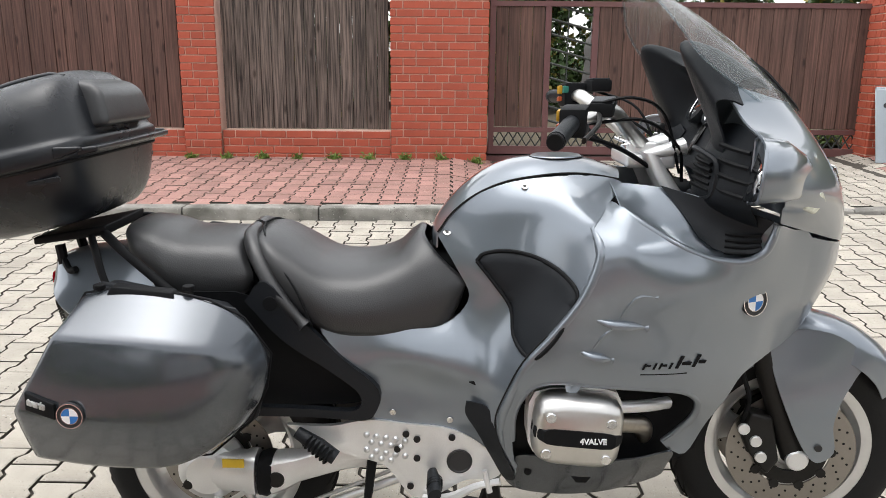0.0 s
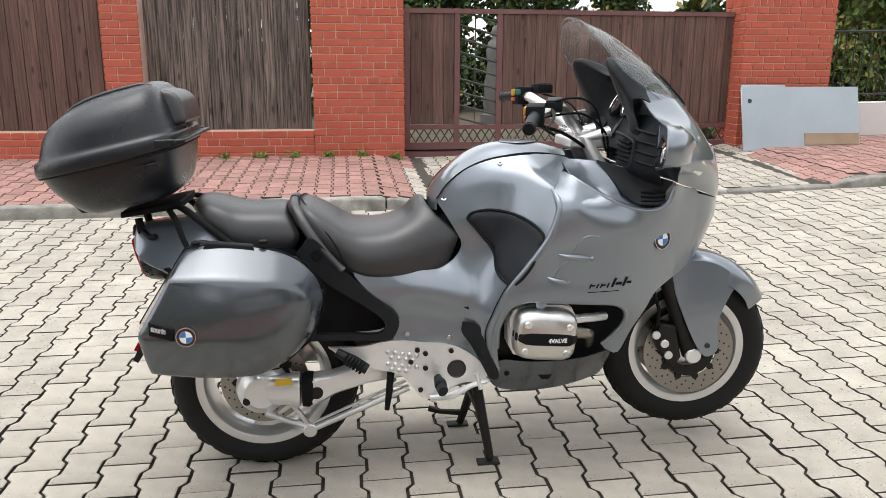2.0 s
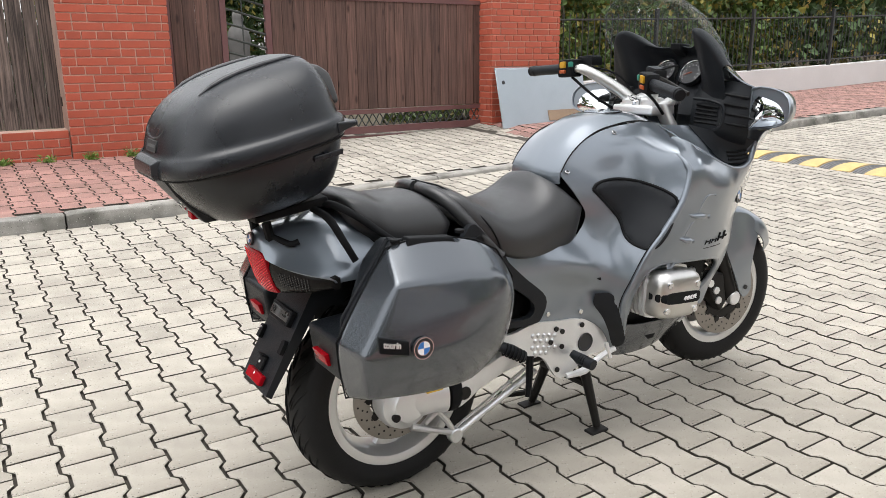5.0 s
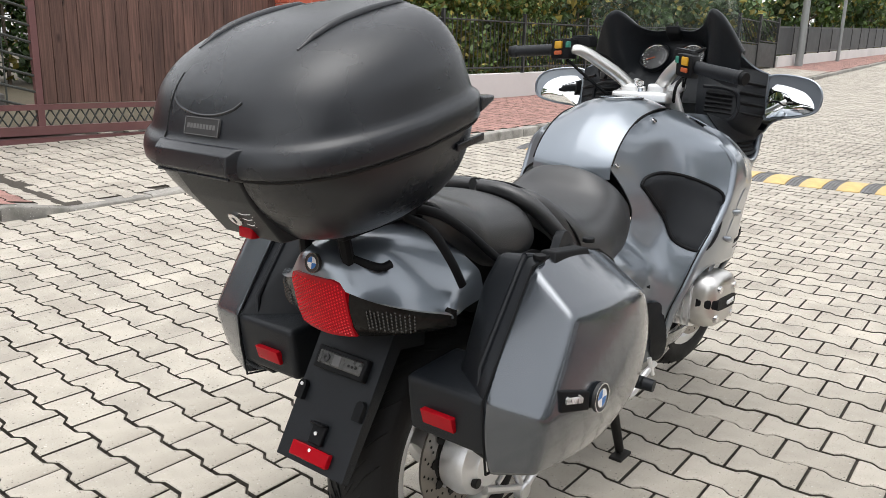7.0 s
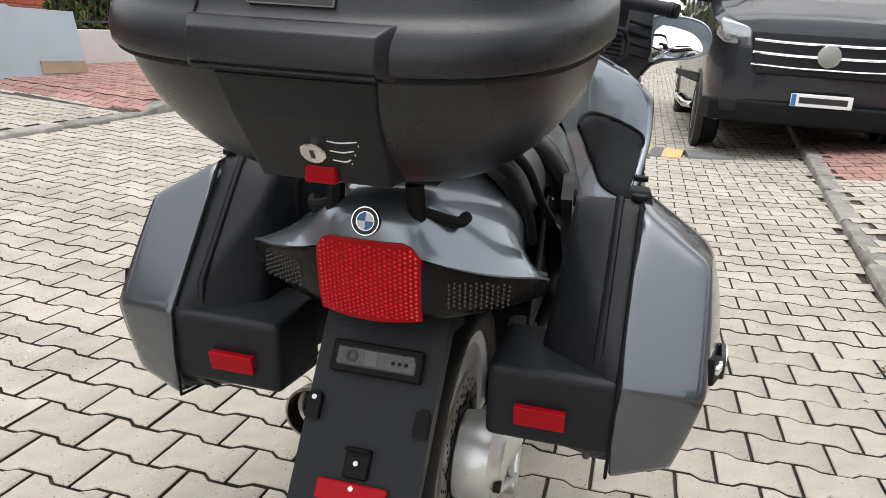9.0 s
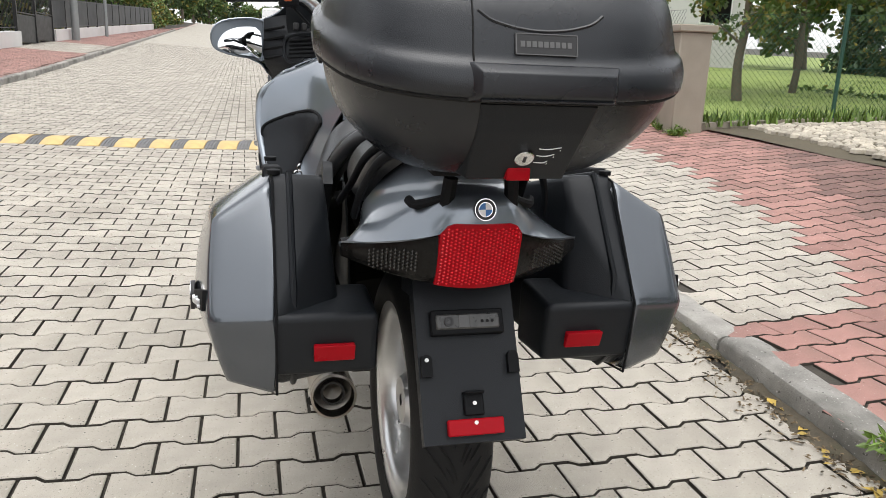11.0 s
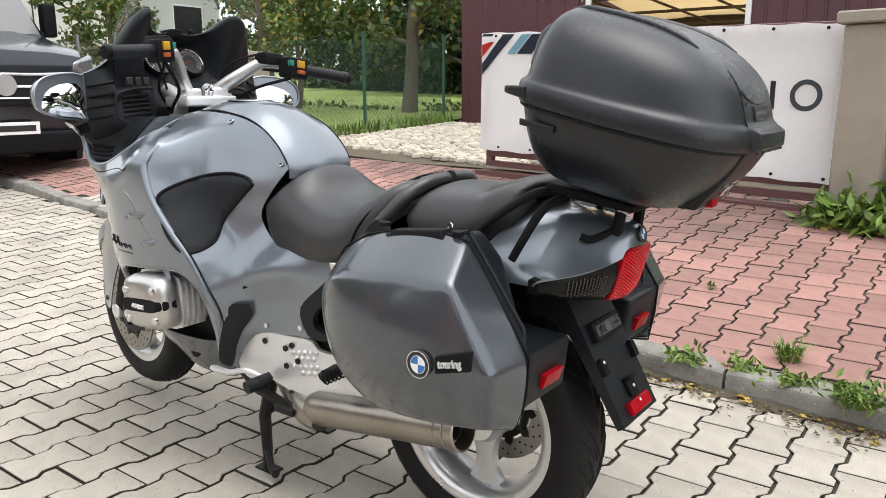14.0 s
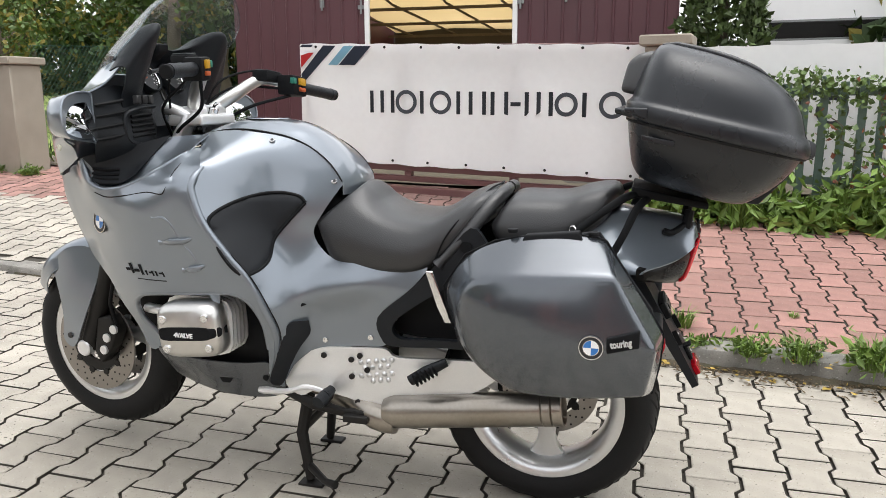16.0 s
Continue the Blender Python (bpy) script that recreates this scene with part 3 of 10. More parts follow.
def iron_gate():
    """Closed black double gate between the white wall and the panel fence."""
    top = thing("iron_gate", "closed black sheet and bar yard gate", "gate")
    for a, b in ((22.35, 24.35), (24.4, 26.45)):
        z = base_n(0.5 * (a + b)) + 0.05
        leaf = bmesh.new()
        box(leaf, a, b, 6.46, 6.475, z, z + 0.75)
        body = part("gate_leaf", leaf, M_IRON, top)
        for x in (a, b):
            bm = bmesh.new()
            box(bm, x - 0.04, x + 0.04, 6.43, 6.51, z - 0.1, z + 1.6)
            part("gate_post", bm, M_IRON, body)
        for d in (0.8, 1.45):
            bm = bmesh.new()
            tube(bm, [(a, 6.467, z + d), (b, 6.467, z + d)], 0.018, 6)
            part("rail", bm, M_IRON, body)
        for i in range(1, 14):
            bm = bmesh.new()
            x = a + (b - a) * i / 14
            tube(bm, [(x, 6.467, z + 0.75), (x, 6.467, z + 1.5)], 0.011, 5)
            part("bar", bm, M_IRON, body)


panel_fence()
iron_gate()

# ---- south side: gate with banner, pillars, fence ----
SDIR = math.degrees(math.atan2(-0.13, 1))
SM = Matrix.Translation((0, wall_s(0), 0)) @ pose(0, 0, 0, 0, 0, SDIR)


def pillar(name, m, w, d, z0, z1, label):
    top = thing(name, label, "pillar", m)
    bm = bmesh.new()
    box(bm, -w / 2, w / 2, -d / 2, d / 2, z0 - 0.2, z1 - 0.07, bevel=0.012)
    part("shaft", bm, M_CONCRETE, top)
    bm = bmesh.new()
    box(bm, -w / 2 - 0.035, w / 2 + 0.035, -d / 2 - 0.035, d / 2 + 0.035, z1 - 0.07, z1, bevel=0.01)
    part("cap", bm, M_CONCRETE, top, "weathered concrete cap slab")


pillar("concrete_pillar", SM @ pose(-0.27, 0.1, 0), 0.27, 0.27, 0.32, 1.5, "old square concrete gate pillar with a cap slab")
pillar("concrete_pillar", pose(5.62, -3.95, 0, 0, 0, SDIR), 0.33, 0.33, 0.42, 1.47, "old square concrete gate pillar with a cap slab")


def banner(x0, x1, z0, z1, label, name="banner"):
    bm = bmesh.new()
    n, k = 48, 14
    g = []
    for i in range(n + 1):
        u = i / n
        row = []
        for j in range(k + 1):
            v = j / k
            y = 0.012 * math.sin(u * 23 + v * 3) * (1 - v) ** 2 + 0.006 * math.sin(u * 61 + v * 9) * (1 - v) + 0.03 * (1 - v) ** 3 + 0.005 * noise.noise((u * 9, v * 4, 1))
            sag = 0.008 * math.sin(u * 30) ** 2
            row.append(bm.verts.new((x0 + (x1 - x0) * u, y + 0.03, z0(u) + (z1(u) - z0(u)) * v - sag * (v > 0.99) + sag * (v < 0.01))))
        g.append(row)
    for i in range(n):
        for j in range(k):
            bm.faces.new((g[i][j], g[i + 1][j], g[i + 1][j + 1], g[i][j + 1]))
    bmesh.ops.solidify(bm, geom=bm.faces[:], thickness=0.002)
    top = tagged(link(name, bm, M_BANNER, smooth=60), label, "banner")
    top.matrix_basis = SM
    return top


def lettering(parent, text, x, z, size, m, width=None):
    """Flat letters from the built-in font, cut to a mesh."""
    cu = bpy.data.curves.new("letters", "FONT")
    cu.body = text
    cu.size = size
    cu.extrude = 0.002
    cu.offset = size * 0.022
    tmp = new("letters", cu)
    dg = bpy.context.evaluated_depsgraph_get()
    me = bpy.data.meshes.new_from_object(tmp.evaluated_get(dg))
    bpy.data.objects.remove(tmp)
    xs = [v.co.x for v in me.vertices]
    if width:
        k = width / (max(xs) - min(xs))
        for v in me.vertices:
            v.co.x = (v.co.x - min(xs)) * k
    me.materials.clear()
    me.materials.append(m)
    ob = new("lettering", me)
    ob.parent = parent
    return ob


banner_a = banner(-0.15, 2.72, lambda u: 0.5 + 0.08 * u, lambda u: 1.455 + 0.085 * u, "white advertising banner with dark grey lettering tied to a gate")


# ---- motorcycle: materials ----
def paint(name, color, rough=0.3, metal=0.85):
    m = mat(name, color, rough, metal=metal, vary=0.03, scale=3.0, fine=900, coat=1.0, rvar=0.03)
    n, l = m.node_tree.nodes, m.node_tree.links
    b = n["Principled BSDF"]
    b.inputs["Coat Roughness"].default_value = 0.06
    b.inputs["Coat Weight"].default_value = 1.0
    return m


M_SILVER = paint("graphite_blue_metallic_paint", (0.2, 0.228, 0.262), 0.3, 0.62)
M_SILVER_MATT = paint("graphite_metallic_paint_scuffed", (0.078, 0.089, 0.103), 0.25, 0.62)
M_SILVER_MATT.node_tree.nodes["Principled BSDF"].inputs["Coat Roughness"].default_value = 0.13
M_BLACK = mat("black_grained_plastic", (0.009, 0.0108, 0.0135), 0.44, spec=0.26, vary=0.12, scale=14, fine=700, bump=0.25, rvar=0.06)
M_BLACK_MATT = mat("matt_black_plastic", (0.005, 0.0055, 0.0065), 0.6, spec=0.16, vary=0.12, scale=14, fine=500, bump=0.2, rvar=0.06)
M_CASE = mat("black_case_shell", (0.0095, 0.0112, 0.0145), 0.28, spec=0.48, vary=0.1, scale=9, fine=900, bump=0.18, rvar=0.05)
M_SEAT = mat("black_vinyl_seat", (0.026, 0.0265, 0.028), 0.34, spec=0.6, vary=0.1, scale=10, fine=420, bump=0.3, rvar=0.06)
M_RUBBER = mat("tyre_rubber", (0.011, 0.011, 0.0115), 0.6, spec=0.22, vary=0.18, scale=20, fine=200, bump=0.25)
M_GROOVE = mat("tread_groove_rubber", (0.004, 0.004, 0.004), 0.9)
M_ALLOY = mat("silver_wheel_alloy", (0.7, 0.705, 0.71), 0.32, metal=0.85, vary=0.06, scale=8, dirt=0.2, dirt_color=(0.28, 0.26, 0.23))
M_CAST = mat("cast_aluminium", (0.78, 0.785, 0.79), 0.36, metal=0.65, vary=0.08, scale=9, fine=300, bump=0.15, dirt=0.15, dirt_color=(0.3, 0.28, 0.26))
M_CHROME = mat("chrome", (0.72, 0.72, 0.72), 0.14, metal=1.0, vary=0.03, rvar=0.04)
M_POLISH = mat("polished_aluminium", (0.62, 0.61, 0.59), 0.34, metal=1.0, vary=0.06, scale=12, rvar=0.08)
M_STEEL = mat("stained_exhaust_steel", (0.36, 0.33, 0.29), 0.33, metal=1.0, vary=0.2, scale=7, dirt=0.45, dirt_color=(0.22, 0.18, 0.13))
M_DISC = mat("brake_disc_steel", (0.3, 0.28, 0.26), 0.35, metal=1.0, vary=0.1, scale=20)
M_DARK_METAL = mat("dark_oily_metal", (0.02, 0.019, 0.018), 0.5, metal=0.4, spec=0.3, vary=0.25, scale=14)
M_RED_LENS = mat("red_reflector", (0.34, 0.004, 0.01), 0.25, vary=0.1, spec=0.12)
# prism facets coloured lighter than their lenses: the sparkle is in the colour
M_RED_PRISM = mat("red_prism_facets", (0.8, 0.028, 0.04), 0.1, vary=0.6, scale=260, spec=0.6)
M_SMOKE_PRISM = mat("smoked_prism_facets", (0.022, 0.02, 0.016), 0.2, vary=0.7, scale=190, spec=0.45)
M_SMOKE_LENS = mat("smoked_lens", (0.009, 0.0085, 0.008), 0.2, vary=0.5, scale=120, fine=300, coat=0.0, bump=0.15, spec=0.16)
M_PLATE_LENS = mat("dusty_grey_lamp_window", (0.05, 0.05, 0.048), 0.3, vary=0.4, scale=60, dirt=0.4, dirt_color=(0.11, 0.105, 0.095))
M_MIRROR = mat("mirror_glass", (0.9, 0.92, 0.93), 0.02, metal=1.0, vary=0.0, rvar=0.0)
M_LAMP_CLEAR = mat("clear_indicator_lens", (0.62, 0.66, 0.56), 0.12, vary=0.3, scale=60, coat=0.6)
M_YELLOW = mat("yellow_button", (0.5, 0.27, 0.012), 0.45)
M_ORANGE = mat("orange_button", (0.4, 0.08, 0.02), 0.45)
M_GREEN = mat("green_button", (0.02, 0.18, 0.13), 0.45)
M_WHITE = mat("white_enamel", (0.8, 0.8, 0.8), 0.35, vary=0.03)
M_BLUE = mat("blue_enamel", (0.03, 0.16, 0.45), 0.35, vary=0.03)
M_NAME_BARS = mat("dull_grey_lettering", (0.1, 0.1, 0.1), 0.5)
M_DIAL = mat("instrument_face", (0.03, 0.03, 0.032), 0.35)
M_STICKER = mat("yellow_sticker", (0.75, 0.5, 0.03), 0.5)


def screen_glass(name, tint, clear):
    """Thin clear sheet: mostly see-through, with gloss by Fresnel."""
    m = bpy.data.materials.new(name)
    m.use_nodes = True
    n, l = m.node_tree.nodes, m.node_tree.links
    n.clear()
    out = n.new("ShaderNodeOutputMaterial")
    tr, gl, df = n.new("ShaderNodeBsdfTransparent"), n.new("ShaderNodeBsdfGlossy"), n.new("ShaderNodeBsdfDiffuse")
    tr.inputs[0].default_value = (*tint, 1)
    gl.inputs["Roughness"].default_value = 0.03
    df.inputs[0].default_value = (0.6, 0.62, 0.63, 1)
    m1, m2 = n.new("ShaderNodeMixShader"), n.new("ShaderNodeMixShader")
    m1.inputs[0].default_value = 1 - clear
    lw = n.new("ShaderNodeLayerWeight")
    lw.inputs[0].default_value = 0.5
    pw = n.new("ShaderNodeMath")
    pw.operation = "POWER"
    pw.inputs[1].default_value = 4.0
    l.new(lw.outputs["Facing"], pw.inputs[0])
    fr = n.new("ShaderNodeMath")
    fr.operation = "MULTIPLY_ADD"
    fr.inputs[1].default_value, fr.inputs[2].default_value = 0.4, 0.02
    l.new(pw.outputs[0], fr.inputs[0])
    l.new(tr.outputs[0], m1.inputs[1])
    l.new(df.outputs[0], m1.inputs[2])
    l.new(fr.outputs[0], m2.inputs[0])
    l.new(m1.outputs[0], m2.inputs[1])
    l.new(gl.outputs[0], m2.inputs[2])
    l.new(m2.outputs[0], out.inputs[0])
    return m


M_SCREEN = screen_glass("clear_windscreen", (0.93, 0.95, 0.95), 0.95)
M_GLASS = screen_glass("clear_glass", (0.8, 0.84, 0.86), 0.97)


# ---- shaping helpers for bodywork ----
from mathutils.bvhtree import BVHTree


class Sheet:
    """Half-width of a body side as a smooth thin-plate surface through a few stations (x, z, half-width)."""

    def __init__(self, stations, stiff=1e-4, firm=0):
        """The first `firm` stations are kept to closely, the others as loosely as stiff says."""
        p = np.array(stations, float)
        self.p = p[:, :2]
        k = self.kernel(self.p) + np.diag([2e-5 if i < firm else stiff for i in range(len(p))])
        q = np.c_[np.ones(len(p)), self.p]
        a = np.block([[k, q], [q.T, np.zeros((3, 3))]])
        self.c = np.linalg.solve(a, np.r_[p[:, 2], 0, 0, 0])

    def kernel(self, at):
        d = np.hypot(at[:, None, 0] - self.p[None, :, 0], at[:, None, 1] - self.p[None, :, 1])
        return np.where(d > 0, d ** 2 * np.log(np.maximum(d, 1e-9)), 0)

    def __call__(self, x, z):
        at = np.array([[x, z]])
        return float(np.r_[self.kernel(at)[0], 1, x, z] @ self.c)


def panel(outline, sheet, side, lift=0.0, thick=0.004, step=0.022, round_corners=True, edge=0.0, ease=0):
    """A shell cut to an outline of (x, z), bent to a half-width sheet, on one side of the machine."""
    pts = [Vector((x, 0, z)) for x, z in outline]
    if round_corners:
        pts = spline(pts + pts[:1], 4)[:-1]
    bm = bmesh.new()
    bm.faces.new([bm.verts.new(p) for p in pts])
    x0, x1 = min(p.x for p in pts), max(p.x for p in pts)
    z0, z1 = min(p.z for p in pts), max(p.z for p in pts)
    x = x0 + step
    while x < x1:
        bmesh.ops.bisect_plane(bm, geom=bm.verts[:] + bm.edges[:] + bm.faces[:], plane_co=(x, 0, 0), plane_no=(1, 0, 0))
        x += step
    z = z0 + step
    while z < z1:
        bmesh.ops.bisect_plane(bm, geom=bm.verts[:] + bm.edges[:] + bm.faces[:], plane_co=(0, 0, z), plane_no=(0, 0, 1))
        z += step
    bmesh.ops.remove_doubles(bm, verts=bm.verts, dist=0.0015)
    bmesh.ops.triangulate(bm, faces=[f for f in bm.faces if len(f.verts) > 4])
    rim = {v for v in bm.verts if v.is_boundary}
    for v in bm.verts:
        w = sheet(v.co.x, v.co.z) + lift - (edge if v in rim else 0)
        v.co.y = side * w
    for _ in range(ease):
        bmesh.ops.smooth_vert(bm, verts=[v for v in bm.verts if v not in rim], factor=0.5, use_axis_x=True, use_axis_y=True, use_axis_z=True)
    bmesh.ops.recalc_face_normals(bm, faces=bm.faces)
    if sum(f.normal.y for f in bm.faces) * side < 0:
        bmesh.ops.reverse_faces(bm, faces=bm.faces)
    bmesh.ops.solidify(bm, geom=bm.faces[:], thickness=thick)
    return bm


def skin(bm, rows, pu=5, pv=5, mirror=False, thick=0.0):
    """A smooth patch through rows of points."""
    fine = [spline(r, pv) for r in rows]
    cols = [spline([r[i] for r in fine], pu) for i in range(len(fine[0]))]
    for sgn in ((1, -1) if mirror else (1,)):
        g = [[bm.verts.new((p.x, p.y * sgn, p.z)) for p in c] for c in cols]
        for a, b in zip(g, g[1:]):
            for i in range(len(a) - 1):
                bm.faces.new((a[i], a[i + 1], b[i + 1], b[i]))
    if mirror:
        bmesh.ops.remove_doubles(bm, verts=bm.verts, dist=0.0008)
    bmesh.ops.recalc_face_normals(bm, faces=bm.faces)
    if thick:
        bmesh.ops.solidify(bm, geom=bm.faces[:], thickness=thick)
    return bm


def hull(bm, pts, bevel=0.012, seg=3):
    """A convex block through corner points with rounded edges."""
    vs = [bm.verts.new(p) for p in pts]
    out = bmesh.ops.convex_hull(bm, input=vs)
    bmesh.ops.dissolve_limit(bm, angle_limit=radians(6), verts=bm.verts, edges=bm.edges)
    if bevel:
        bmesh.ops.bevel(bm, geom=bm.edges[:], offset=bevel, segments=seg, profile=0.6, affect="EDGES", clamp_overlap=True)
    return bm


def nb():
    return bmesh.new()


bike = thing("motorcycle", "graphite grey metallic touring motorcycle with panniers on its centre stand", "motorcycle")


def bp(name, bm, material, label="", parent=None, smooth=40):
    return part(name, bm, material, parent or bike, label, smooth)


# ---- wheels ----
def wheel(name, cx, cz, r, half, spokes, phase, label):
    m = axis((cx, 0, cz), (0, 1, 0))
    rr = r - 0.085
    bm = nb()
    prof = [(rr - 0.024, -half * 0.8), (rr - 0.012, -half * 0.86), (rr + 0.012, -half * 0.88), (rr + 0.016, -half * 0.8), (rr - 0.004, -half * 0.72), (rr - 0.03, -half * 0.45), (rr - 0.035, 0),
            (rr - 0.03, half * 0.45), (rr - 0.004, half * 0.72), (rr + 0.016, half * 0.8), (rr + 0.012, half * 0.88), (rr - 0.012, half * 0.86), (rr - 0.024, half * 0.8), (rr - 0.036, half * 0.6), (rr - 0.042, half * 0.2), (rr - 0.042, -half * 0.2), (rr - 0.036, -half * 0.6), (rr - 0.024, -half * 0.8)]
    lathe(bm, prof, 72, m)
    rim = bp(name, bm, M_ALLOY, label, smooth=35)
    bm = nb()
    lathe(bm, [(0.012, -0.05), (0.05, -0.05), (0.062, -0.03), (0.062, 0.03), (0.05, 0.05), (0.012, 0.05)], 28, m)
    part("hub", bm, M_ALLOY, rim)
    for k in range(spokes):
        bm = nb()
        a = phase + 2 * math.pi * k / spokes
        ca, sa = math.cos(a), math.sin(a)
        rings = []
        for t in range(7):
            u = t / 6
            rad = 0.04 + (rr - 0.03 - 0.04) * u
            w = 0.046 - 0.022 * math.sin(math.pi * min(1, u * 1.1)) + 0.02 * max(0, u - 0.8) * 5
            th = 0.026 - 0.006 * u
            rings.append([m @ p for p in ring((rad * ca, rad * sa, 0), (-sa, ca, 0), (0, 0, 1), w, th, 10, 3)])
        loft(bm, rings)
        part("spoke", bm, M_ALLOY, rim, smooth=50)
    bm = nb()
    side = half
    prof = [(rr - 0.001, -half * 0.89), (rr + 0.02, -side * 0.99), (r - 0.045, -side), (r - 0.022, -side * 0.86), (r - 0.007, -side * 0.5), (r, 0), (r - 0.007, side * 0.5), (r - 0.022, side * 0.86), (r - 0.045, side), (rr + 0.02, side * 0.99), (rr - 0.001, half * 0.89)]
    ty = []
    for i in range(len(prof) - 1):
        for q in range(2):
            u = q / 2
            ty.append((prof[i][0] * (1 - u) + prof[i + 1][0] * u, prof[i][1] * (1 - u) + prof[i + 1][1] * u))
    ty.append(prof[-1])
    lathe(bm, ty, 96, m)
    part("tyre", bm, M_RUBBER, rim, "black road tyre")
    bm = nb()
    for k in range(26):
        for s in (-1, 1):
            for shift, u0, u1, fat in ((0.0, 0.04, 0.62, 0.0042), (0.42, 0.3, 0.98, 0.0034), (0.7, 0.1, 0.34, 0.0026)):
                pts = []
                for q in range(7):
                    u = u0 + (u1 - u0) * q / 6
                    a = 2 * math.pi * (k + shift + (0.5 if s > 0 else 0)) / 26 + 0.42 * u ** 0.7
                    y = s * half * 0.88 * u
                    f = abs(y) / half
                    rad = r + 0.0008 - (0.007 * f / 0.5 if f < 0.5 else 0.007 + 0.015 * (f - 0.5) / 0.36)
                    pts.append(m @ Vector((rad * math.cos(a), rad * math.sin(a), y)))
                tube(bm, pts, [fat * 0.4, fat, fat, fat, fat, fat, fat * 0.4], 5, flat=0.35)
    part("tread_groove", bm, M_GROOVE, rim, "slanting tread grooves")
    return rim, m


rear_rim, RM = wheel("rear_wheel", 0.045, 0.3, 0.3, 0.078, 3, 0.55, "silver three-spoke cast rear wheel")
front_rim, FM = wheel("front_wheel", 1.46, 0.345, 0.283, 0.058, 3, 0.2, "silver three-spoke cast front wheel")


def brake_disc(m, r0, r1, y, parent, holes=True):
    bm = nb()
    lathe(bm, [(r0, y - 0.0025), (r1, y - 0.0025), (r1, y + 0.0025), (r0, y + 0.0025), (r0, y - 0.0025)], 56, m)
    d = part("brake_disc", bm, M_DISC, parent, "drilled steel brake disc")
    bm = nb()
    for k in range(60):
        a = 2 * math.pi * k / 60
        rad = r0 + (r1 - r0) * (0.25, 0.5, 0.75)[k % 3]
        for s in (-1, 1):
            disc(bm, m @ Matrix.Translation((rad * math.cos(a), rad * math.sin(a), y + s * 0.0024)) @ (pose(0, 0, 0, 180 if s < 0 else 0)), 0.0032, 0.0009, 6)
    part("drill_hole", bm, M_GROOVE, d)["kind"] = "stuff"
    bm = nb()
    for k in range(10):
        a = 2 * math.pi * k / 10
        disc(bm, m @ Matrix.Translation((r0 * math.cos(a), r0 * math.sin(a), y - 0.005)), 0.012, 0.01, 10)
    lathe(bm, [(0.055, y - 0.004), (r0 - 0.006, y - 0.004), (r0 - 0.006, y + 0.004), (0.055, y + 0.004), (0.055, y - 0.004)], 40, m)
    part("disc_carrier", bm, M_DARK_METAL, d)


for s in (-1, 1):
    brake_disc(FM, 0.095, 0.152, s * 0.072, front_rim)
brake_disc(RM, 0.09, 0.138, -0.062, rear_rim)

# ---- front fork, calipers, mudguard ----
for s in (-1, 1):
    bm = nb()
    tube(bm, [(1.46, s * 0.098, 0.345), (1.41, s * 0.098, 0.47), (1.36, s * 0.098, 0.6), (1.3, s * 0.1, 0.76)], [0.03, 0.028, 0.025, 0.024], 14)
    bp("fork_leg", bm, M_DARK_METAL, "dark oily fork leg")
    bm = nb()
    hull(bm, [(1.345 + dx, s * (0.075 + dy), 0.36 + dz) for dx, dz in ((0.0, 0.0), (0.05, -0.06), (0.075, -0.02), (0.05, 0.09), (0.0, 0.1), (-0.02, 0.05)) for dy in (0, 0.05)], 0.01)
    c = bp("brake_caliper", bm, M_DARK_METAL, "black four-piston brake caliper")
    bm = nb()
    for x, z in ((1.36, 0.39), (1.33, 0.42), (1.375, 0.35)):
        disc(bm, axis((x, s * 0.124, z), (0, s, 0)), 0.014, 0.008, 12)
    part("caliper_bolt", bm, M_CAST, c)
    bm = nb()
    tube(bm, [(1.33, s * 0.11, 0.66), (1.31, s * 0.13, 0.58), (1.335, s * 0.125, 0.5), (1.33, s * 0.11, 0.43)], 0.006, 8, per=5)
    bp("brake_hose", bm, M_BLACK_MATT)
    bm = nb()
    disc(bm, axis((1.46, s * 0.1, 0.345), (0, s, 0)), 0.026, 0.03, 16)
    bp("axle_end", bm, M_CAST)


def mudguard():
    rows = []
    cx, cz = 1.46, 0.345
    for k in range(9):
        a = radians(36 + 94 * k / 8)
        rad = 0.318 + 0.02 * math.sin(math.pi * k / 8)
        c, q = math.cos(a), math.sin(a)
        w = 0.045 + 0.055 * math.sin(math.pi * min(1, (k + 0.8) / 6)) if k < 6 else 0.1
        rows.append([(cx + c * rad, 0, cz + q * rad), (cx + c * (rad - 0.004), w * 0.45, cz + q * (rad - 0.004)), (cx + c * (rad - 0.025), w * 0.85, cz + q * (rad - 0.025)), (cx + c * (rad - 0.075), w, cz + q * (rad - 0.075))])
    bm = nb()
    skin(bm, [[Vector(p) for p in r] for r in rows], 3, 4, True, 0.003)
    g = bp("front_mudguard", bm, M_SILVER, "silver front mudguard with deep side blades")
    low = Sheet([(1.37, 0.64, 0.108), (1.5, 0.64, 0.1), (1.62, 0.57, 0.085), (1.41, 0.5, 0.134), (1.48, 0.42, 0.136), (1.5, 0.35, 0.13), (1.55, 0.5, 0.118)])
    out = [(1.37, 0.64), (1.44, 0.665), (1.53, 0.65), (1.6, 0.595), (1.575, 0.55), (1.545, 0.5), (1.53, 0.44), (1.54, 0.37), (1.5, 0.345), (1.46, 0.39), (1.42, 0.47), (1.385, 0.56)]
    for s in (-1, 1):
        part("side_blade", panel(out, low, s, step=0.03), M_SILVER, g)
        bm = nb()
        disc(bm, axis((1.5, s * 0.134, 0.385), (0, s, 0)), 0.009, 0.003, 12)
        part("screw", bm, M_IRON, g)


mudguard()

